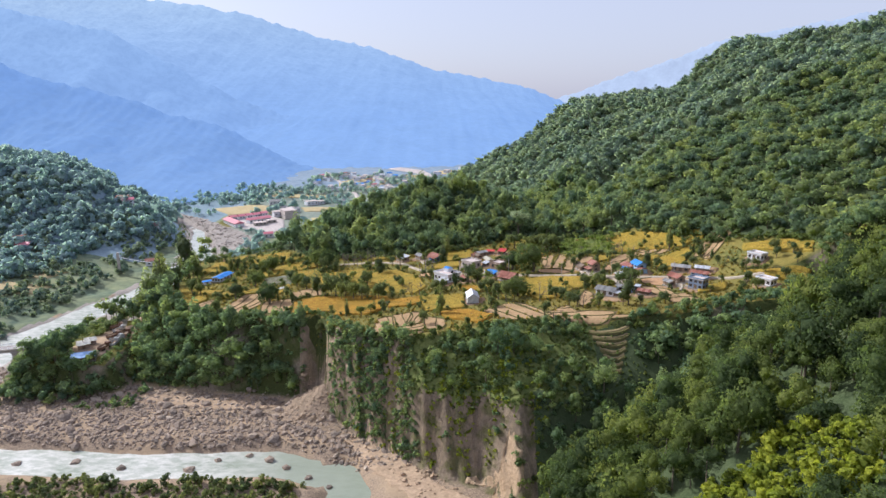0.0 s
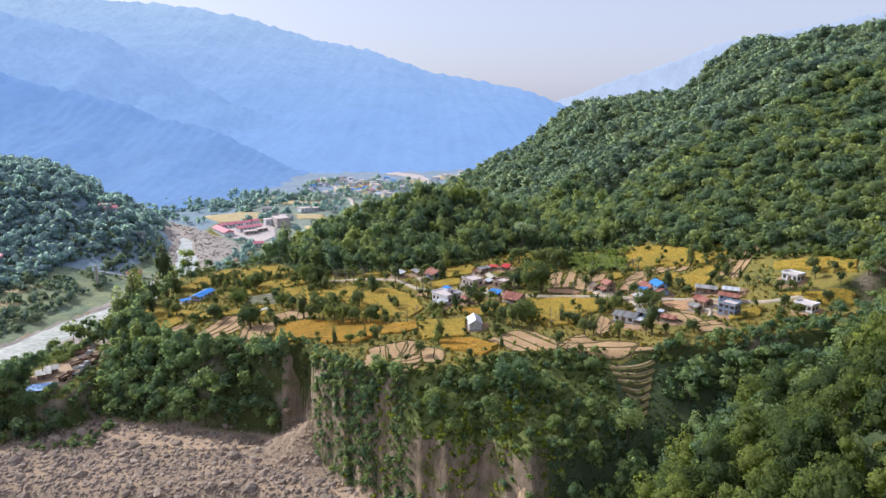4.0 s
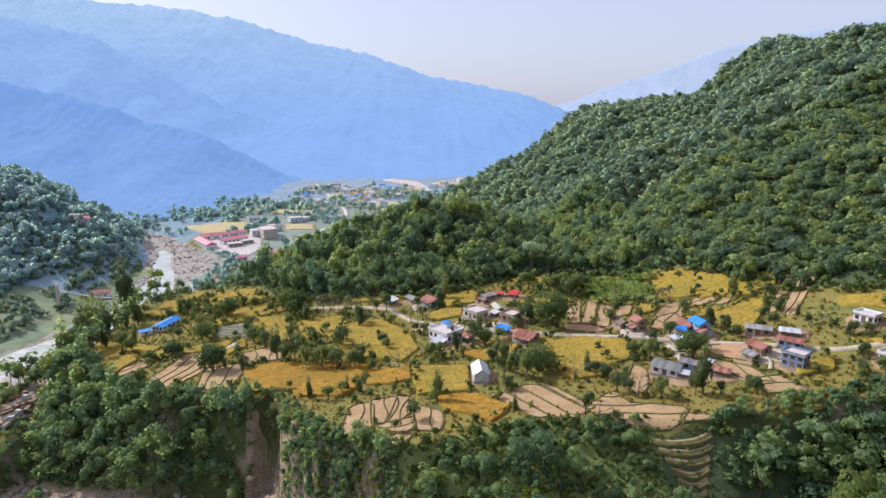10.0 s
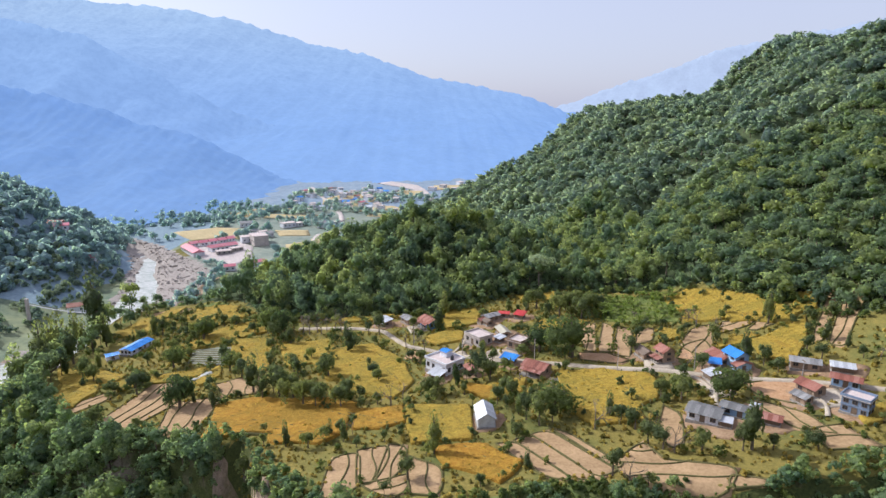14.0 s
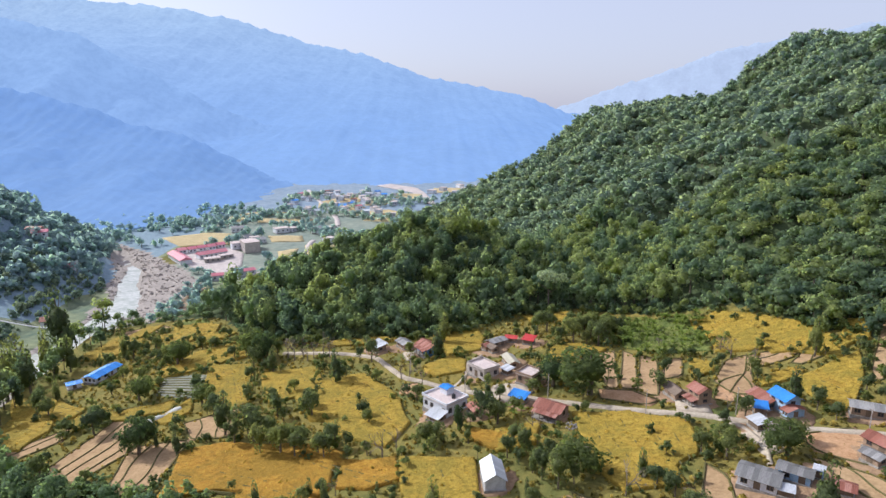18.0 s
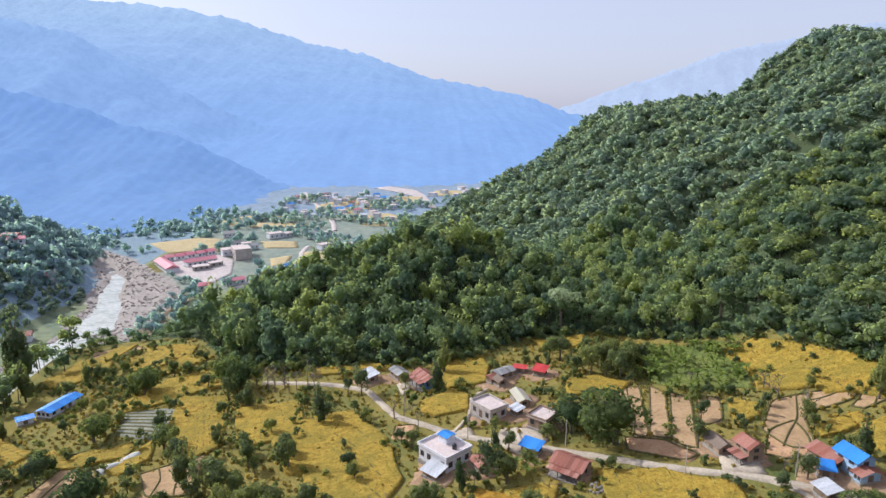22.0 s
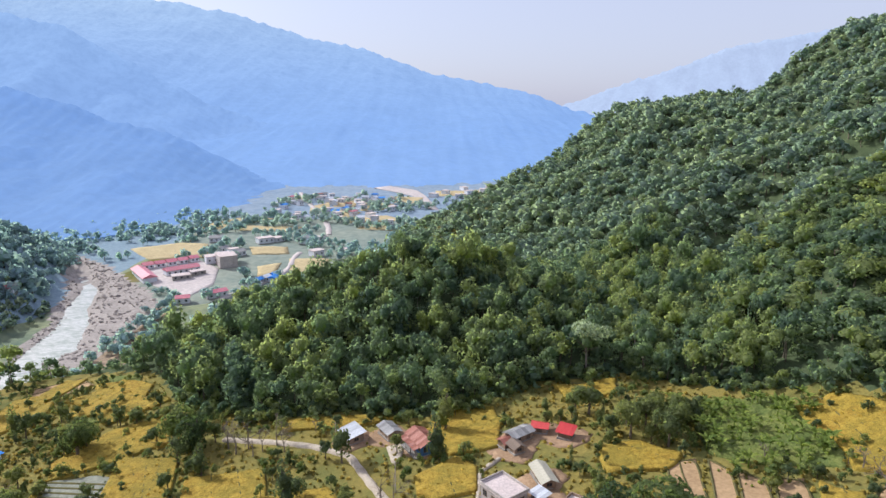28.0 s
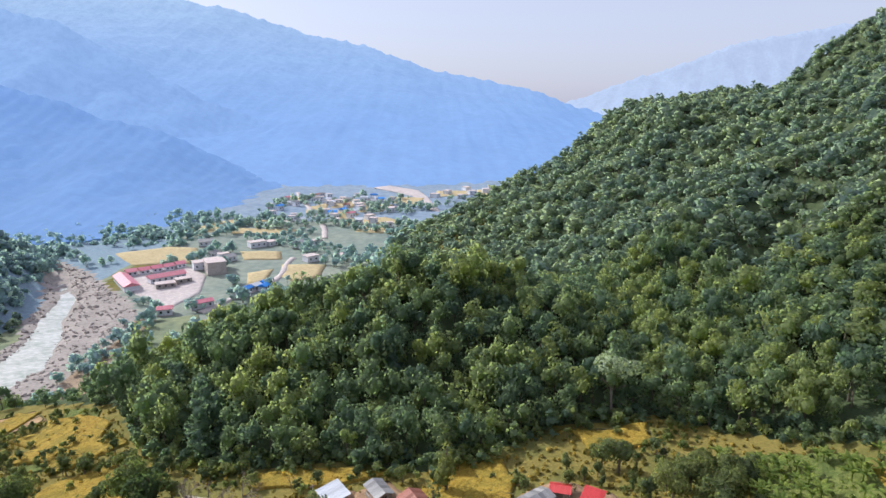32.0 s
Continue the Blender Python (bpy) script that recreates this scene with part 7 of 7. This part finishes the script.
house("small tin store beside the yard", -162.5, 268.0, 4.4, 3.0, 35, 2.0, "shed", M_TIN, M_MUD, 1, 1, 12, name="store")
M_FARTRACK = surface("grey_riverside_track", (0.27, 0.24, 0.20), (0.40, 0.36, 0.30), 0.2, 1.2, 0.95, 0.1, 0.3, 0.2)
tagged(ribbon("road", [(-160, 290), (-166, 305), (-176, 325), (-184, 350), (-188, 380)], 5, 0.6, M_FARTRACK, None, 3), "grey dirt track from the yard along the river", "road", kind="structure")
M_TRUCK = surface("truck_paint_orange", (0.13, 0.065, 0.04), (0.20, 0.10, 0.06), 0.8, 4, 0.5, 0.4, 0, 0, True)
M_TRUCK2 = surface("truck_paint_white", (0.30, 0.30, 0.30), (0.42, 0.42, 0.41), 0.8, 4, 0.5, 0.4, 0, 0, True)
M_TYRE = surface("tyre_rubber", (0.02, 0.02, 0.02), (0.035, 0.035, 0.035), 2, 8, 0.8, 0.3, 0, 0, True)


def truck(label, mat):
    e = tagged(new("tipper_truck"), label, "truck", "trucks in the yard")
    part("chassis", boxes((-3.2, 3.1, -0.5, 0.5, 0.65, 0.9)), M_BLACK, e)
    cab = part("cab", boxes((1.6, 3.2, -1.1, 1.1, 0.9, 2.0), (1.6, 2.9, -1.05, 1.05, 2.0, 2.7)), mat, e)
    part("windscreen", boxes((2.9, 2.96, -0.95, 0.95, 2.05, 2.6)), M_PANE, cab)
    part("tipper_body", boxes((-3.3, 1.4, -1.15, 1.15, 0.95, 1.1), (-3.3, 1.4, -1.15, -1.05, 1.1, 2.0), (-3.3, 1.4, 1.05, 1.15, 1.1, 2.0), (1.3, 1.4, -1.05, 1.05, 1.1, 2.3), (-3.3, -3.2, -1.05, 1.05, 1.1, 1.9)), mat, e)
    part("load", boxes((-3.1, 1.2, -1.0, 1.0, 1.1, 1.6)), M_SCREE, e)
    for xx in (2.2, -1.4, -2.5):
        for sy_ in (-1.0, 1.0):
            w_ = part("wheel", round_body(0.48, ((0.7, -0.14), (1, -0.12), (1, 0.12), (0.7, 0.14)), 12), M_TYRE, e)
            w_.matrix_basis = pose(xx, sy_, 0.48, 90, 0, 0)
    return e


t1, t2 = truck("dusty orange tipper truck parked in the yard", M_TRUCK), truck("dusty white tipper truck parked in the yard", M_TRUCK2)
for k, (x, y, a) in enumerate(((-156, 276, 60), (-152.5, 272, 65), (-151.5, 279, 100), (-157.5, 284, 75), (-153, 262, 80), (-150.8, 267, 95), (-161, 288, 40))):
    m = pose(x, y, ground_z(x, y) + 0.38, 0, 0, a)
    if k < 2:
        (t1, t2)[k].matrix_basis = m
    else:
        copy_thing((t1, t2)[k % 2], m)

# footbridge far down the river
fb = tagged(new("footbridge"), "slender suspended footbridge across the river", "footbridge")
pts_ = [(-238 + 70 * i / 24, 441 - 6 * i / 24, 23.5 - 4 * math.sin(math.pi * i / 24)) for i in range(25)]
M_CABLE = surface("steel_cable", (0.35, 0.35, 0.36), (0.5, 0.5, 0.5), 2, 8, 0.5, 0.4, 0, 0)
for nm, dz, wd in (("walkway", 0, 0.55), ("cable", 1.2, 0.05)):
    bm = bmesh.new()
    rings = [[bm.verts.new((p[0], p[1] + o, p[2] + dz + zz)) for o, zz in ((-wd, -0.06), (wd, -0.06), (wd, 0.06), (-wd, 0.06))] for p in pts_]
    for a, b in zip(rings[:-1], rings[1:]):
        for q in range(4):
            bm.faces.new((a[q], a[(q + 1) % 4], b[(q + 1) % 4], b[q]))
    part(nm, bm, M_CABLE, fb)
for x_, y_ in ((-239, 441), (-167.5, 435)):
    part("tower", boxes((x_ - 0.6, x_ + 0.6, y_ - 1, y_ + 1, ground_z(x_, y_) - 2, 27)), M_CONCRETE, fb)

# garden net tunnel
net = tagged(new("net_tunnel"), "white net tunnel over garden beds", "net tunnel")
M_NET = surface("white_net", (0.42, 0.42, 0.38), (0.60, 0.60, 0.55), 1.5, 8, 0.8, 0.2, 0.5, 0.05)
v, f = [], []
for i in range(9):
    t = i / 8
    cx_, cy_ = -88 + 6.5 * t, 294 + 8 * t
    for j in range(7):
        a = math.pi * j / 6
        v.append((cx_ + 1.6 * math.cos(a) * 0.8, cy_ - 1.6 * math.cos(a) * 0.6, ground_z(cx_, cy_) + 1.4 * math.sin(a) * (0.8 - 0.3 * math.sin(9 * t + 0.8 * j)) - 0.05))
for i in range(8):
    for j in range(6):
        a = 7 * i + j
        f.append((a, a + 1, a + 8, a + 7))
nn = new("net", mesh_from("net", v, f, [M_NET], None, True))
nn.parent = net
for i in range(0, 9, 2):
    t = i / 8
    vv, ff = tube((-88 + 6.5 * t, 294 + 8 * t, ground_z(-88 + 6.5 * t, 294 + 8 * t) - 0.3), (-88 + 6.5 * t, 294 + 8 * t, ground_z(-88 + 6.5 * t, 294 + 8 * t) + 1.5), 0.05, 0.05, 5)
    o_ = new("pole", mesh_from("pole", vv, ff, [M_WOOD]))
    o_.parent = net


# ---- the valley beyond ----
# Rice gold greyed for the far paddies, with haze mixed into the colour.
M_HAZEGOLD = surface("hazed_paddy", (0.42, 0.33, 0.18), (0.54, 0.44, 0.25), 0.06, 0.5, 0.95, 0.1, 0.2, 0.3)
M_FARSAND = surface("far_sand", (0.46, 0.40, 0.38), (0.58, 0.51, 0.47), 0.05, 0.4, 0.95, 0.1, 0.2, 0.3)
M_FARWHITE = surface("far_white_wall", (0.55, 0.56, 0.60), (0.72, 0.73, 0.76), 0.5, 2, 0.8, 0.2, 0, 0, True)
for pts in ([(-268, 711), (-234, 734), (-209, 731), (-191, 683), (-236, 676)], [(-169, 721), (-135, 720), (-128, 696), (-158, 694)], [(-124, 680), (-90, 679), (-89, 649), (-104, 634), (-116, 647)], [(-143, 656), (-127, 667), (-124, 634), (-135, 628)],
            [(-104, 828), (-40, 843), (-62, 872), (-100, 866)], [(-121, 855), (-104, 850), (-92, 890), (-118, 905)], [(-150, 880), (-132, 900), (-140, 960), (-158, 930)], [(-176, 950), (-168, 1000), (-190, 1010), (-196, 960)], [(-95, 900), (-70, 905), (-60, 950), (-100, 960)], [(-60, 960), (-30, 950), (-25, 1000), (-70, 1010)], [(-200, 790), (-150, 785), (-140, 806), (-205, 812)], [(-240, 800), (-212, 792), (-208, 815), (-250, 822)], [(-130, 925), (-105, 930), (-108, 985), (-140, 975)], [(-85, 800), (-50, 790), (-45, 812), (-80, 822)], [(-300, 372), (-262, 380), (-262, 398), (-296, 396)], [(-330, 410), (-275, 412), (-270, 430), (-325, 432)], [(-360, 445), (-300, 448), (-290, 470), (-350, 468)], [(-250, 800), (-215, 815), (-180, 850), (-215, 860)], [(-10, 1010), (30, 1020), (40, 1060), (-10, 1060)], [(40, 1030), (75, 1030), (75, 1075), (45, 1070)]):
    tagged(drape("rice_field", pts, M_HAZEGOLD, 0.6, 6, 2.0), "pale golden paddies on the far valley floor", "rice field", "far fields")
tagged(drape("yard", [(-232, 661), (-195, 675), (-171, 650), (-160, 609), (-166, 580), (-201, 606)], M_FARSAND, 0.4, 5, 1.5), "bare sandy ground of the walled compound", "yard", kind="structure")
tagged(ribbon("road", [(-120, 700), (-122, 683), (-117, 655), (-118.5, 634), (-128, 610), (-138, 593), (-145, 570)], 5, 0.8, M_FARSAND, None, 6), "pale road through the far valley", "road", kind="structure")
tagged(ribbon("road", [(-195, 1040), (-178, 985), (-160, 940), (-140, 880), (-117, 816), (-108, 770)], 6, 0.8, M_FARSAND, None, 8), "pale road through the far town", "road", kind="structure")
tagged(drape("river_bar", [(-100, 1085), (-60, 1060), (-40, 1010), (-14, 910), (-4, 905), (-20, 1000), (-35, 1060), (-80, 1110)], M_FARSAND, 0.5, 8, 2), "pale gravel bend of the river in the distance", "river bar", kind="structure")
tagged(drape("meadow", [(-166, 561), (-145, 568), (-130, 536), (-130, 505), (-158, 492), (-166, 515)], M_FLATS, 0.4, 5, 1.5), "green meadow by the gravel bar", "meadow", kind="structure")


def far_house(label, x, y, L, W, a, h, roof, mat, wall=None, group="far houses"):
    """A plain building seen from far: plinth, wall, roof and a row of openings."""
    wall = wall or M_FARWHITE
    e = thing("house", label, "house", pose(x, y, ground_z(x, y), 0, 0, a), group)
    part("plinth", boxes((-L / 2 - 0.3, L / 2 + 0.3, -W / 2 - 0.3, W / 2 + 0.3, -1.5, 0.4)), M_STONE, e)
    part("wall", boxes((-L / 2, L / 2, -W / 2, W / 2, 0.4, h)), wall, e)
    if roof == "flat":
        part("roof", boxes((-L / 2 - 0.4, L / 2 + 0.4, -W / 2 - 0.4, W / 2 + 0.4, h, h + 0.35)), M_PINK, e)
    else:
        pr = prism(bmesh.new(), [(-W / 2 - 0.7, h - 0.1), (W / 2 + 0.7, h - 0.1), (W / 2 + 0.7, h + 0.1), (0, h + W * 0.26), (-W / 2 - 0.7, h + 0.1)], -L / 2 - 0.5, L / 2 + 0.5)
        bmesh.ops.rotate(pr, verts=pr.verts, cent=(0, 0, 0), matrix=Euler((0, 0, radians(90))).to_matrix())
        part("roof", pr, mat, e)
    n = max(2, int(L / 4))
    for i in range(n):
        u = L * ((i + 0.5) / n - 0.5)
        part("window", boxes((u - 0.7, u + 0.7, -W / 2 - 0.05, -W / 2 + 0.02, h * 0.4, h * 0.4 + 1.3)), M_PANE, e)
    return e


C_ = "compound buildings"
far_house("long barrack with a faded red sheet roof", -216, 625, 36, 9, -52, 4, "gable", M_PINKROOF, group=C_)
far_house("long barrack with a faded red sheet roof", -194, 638, 24, 8, 43, 4, "gable", M_PINKROOF, group=C_)
for i in range(5):
    far_house("small barrack with a faded red sheet roof", -224 + 6.4 * i, 648 + 5.8 * i, 6.5, 7, 43, 3.5, "gable", M_PINKROOF, group=C_)
far_house("three-storey building with a pale slab roof", -168, 660, 18, 13, -60, 9, "flat", None, M_CONCRETE, C_)
far_house("long two-storey wing with a pale slab roof", -180, 668, 14, 9, 30, 6, "flat", None, M_FARWHITE, C_)
far_house("shed with a red roof at the compound gate", -165, 569, 8, 6, 20, 4, "gable", M_PINKROOF, group=C_)
far_house("long shed with a red roof by the road", -148, 581, 13, 6, 42, 4, "gable", M_PINKROOF, group=C_)
far_house("low grey store in the compound", -188, 622, 12, 7, 30, 3.2, "flat", None, M_STONE, C_)
far_house("low grey store in the compound", -180, 632, 10, 6, 43, 3.2, "flat", None, M_STONE, C_)
for k, (x, y) in enumerate(((-133, 604), (-130, 611), (-126, 618), (-122, 626), (-128, 600), (-120, 617))):
    far_house("roadside market stall under a blue roof" if k % 2 else "roadside shop with a pale tin roof", x, y, 7, 5.5, 65 + 3 * k, 3.4, "gable", M_BLUETIN if k % 2 else M_TINWHITE, group="roadside shops")
for k, (x, y, L, W, h) in enumerate(((-205, 742, 12, 8, 4), (-160, 738, 14, 9, 5), (-150, 745, 10, 8, 4), (-122, 735, 12, 8, 5), (-110, 748, 9, 7, 4), (-104, 690, 10, 8, 5), (-168, 690, 9, 7, 4), (-84, 700, 9, 7, 4), (-176, 700, 8, 6, 4), (-186, 705, 8, 6, 3.5))):
    far_house("hazy valley house with a pale roof", x, y, L, W, 20 + 17 * k % 60, h, "flat" if k % 3 else "gable", M_TIN, group="valley houses")
r_ = rng(91)
spots = []
while len(spots) < 50:
    y = r_.uniform(822, 1015)
    cx_ = np.interp(y, (825, 900, 1000, 1085), (-100, -115, -140, -175))
    x = cx_ + r_.normal(0, np.interp(y, (825, 950, 1085), (38, 40, 26)))
    if all((x - a) ** 2 + (y - b) ** 2 > 150 for a, b in spots) and abs(x - np.interp(y, (816, 880, 940, 985, 1040), (-117, -140, -160, -178, -195))) > 9:
        spots.append((x, y))
for k, (x, y) in enumerate(spots):
    mt = (M_TINWHITE, M_TIN, M_BLUETIN, M_PINKROOF, M_RUST)[r_.choice(5, p=(0.3, 0.25, 0.13, 0.2, 0.12))]
    far_house("hazy town house with a slab roof" if k % 2 else "hazy town house with a sheet roof", x, y, r_.uniform(6, 10), r_.uniform(5, 7.5), r_.uniform(0, 90), r_.uniform(3, 6), "flat" if k % 2 else "gable", mt, group="town houses")
for k, (x, y) in enumerate(((22, 1000), (36, 1030), (4, 1035), (55, 1050), (30, 1068), (-12, 1005), (66, 1072))):
    far_house("hazy house at the head of the valley", x, y, 11, 8, 30 * k, 5, "flat", None, group="town houses")
for k, (x, y, a) in enumerate(((-296, 575, 30), (-303, 580, 10), (-262, 548, 20), (-330, 470, 40), (-322, 462, 15), (-228, 470, 25))):
    far_house("house with a rusty roof on the far hillside", x, y, 10, 7, a, 4, "gable", M_RUST if k % 2 else M_PINKROOF, group="hillside houses")


def valley_trees(x, y):
    ok = (x > far_river_x(y) + np.interp(y, (420, 500, 530, 570, 620, 690, 760), (22, 36, 44, 52, 34, 20, -60))) & (x < np.interp(y, (480, 560, 700, 1200), (-75, -70, -25, 80))) & (y > np.interp(x, NORTH_X, NORTH_Y) + 45)
    ok &= wobble(x, y, 38, 1.4) + 0.6 * wobble(x, y, 15, 0.3) > 0.12
    for cx_, cy_, rad in ((-198, 628, 42), (-228, 708, 38), (-148, 708, 24), (-106, 658, 26), (-134, 648, 14), (-146, 548, 24), (-130, 612, 14)):
        ok &= (x - cx_) ** 2 + (y - cy_) ** 2 > rad ** 2
    p = np.stack([x, y], -1)
    ok &= np.min(np.linalg.norm(p[:, None] - np.array(spots)[None], axis=2), axis=1) > 8
    return ok


wood("woodland", scatter(401, -330, 90, 470, 1060, 9.0, lambda x, y: valley_trees(x, y) & (y < 800), (3.0, 5.0), (0.5, 2.5)), ROUND_SOFT, M_HAZELEAF, "hazy trees scattered over the valley floor", category="woodland")
wood("woodland", scatter(405, -330, 90, 740, 1120, 8.0, lambda x, y: valley_trees(x, y) & (y >= 800) & (x > -205) & (y < 1000), (3.0, 5.0), (0.5, 2.5)), ROUND_SOFT, M_TOWNHAZE, "pale hazy trees round the far town", category="woodland")
wood("woodland", scatter(402, -300, -120, 440, 600, 6.0, lambda x, y: (np.abs(x - far_river_x(y) - np.interp(y, (420, 500, 530, 570, 620), (24, 38, 46, 54, 38))) < 8) & (wobble(x, y, 12, 0.6) > -0.1), (2.4, 4.2), (0.3, 1.5)), ROUND_SOFT, M_HAZELEAF, "trees along the edge of the gravel bar", category="woodland")
wood("shrubs", scatter(403, -460, -238, 290, 560, 5.6, lambda x, y: (wobble(x, y, 24, 0.8) + 0.6 * wobble(x, y, 9, 0.2) > -0.2) & (x > -0.75 * y - 15), (1.6, 4.0), (-0.3, 0.8)), ROUND_SOFT, M_BANKLEAF, "hazy scrub on the far river flats", category="shrubs")
wood("woodland", scatter(404, -520, -170, 740, 880, 9.5, lambda x, y: (x > -0.62 * y + 20) & (x < np.interp(y, (740, 860, 1000), (-215, -185, -205))) & (wobble(x, y, 40, 0.6) > -0.2), (3.0, 5.4), (-1.5, 0.5)), ROUND_SOFT, M_HAZELEAF, "hazy woods at the foot of the blue mountain", category="woodland")
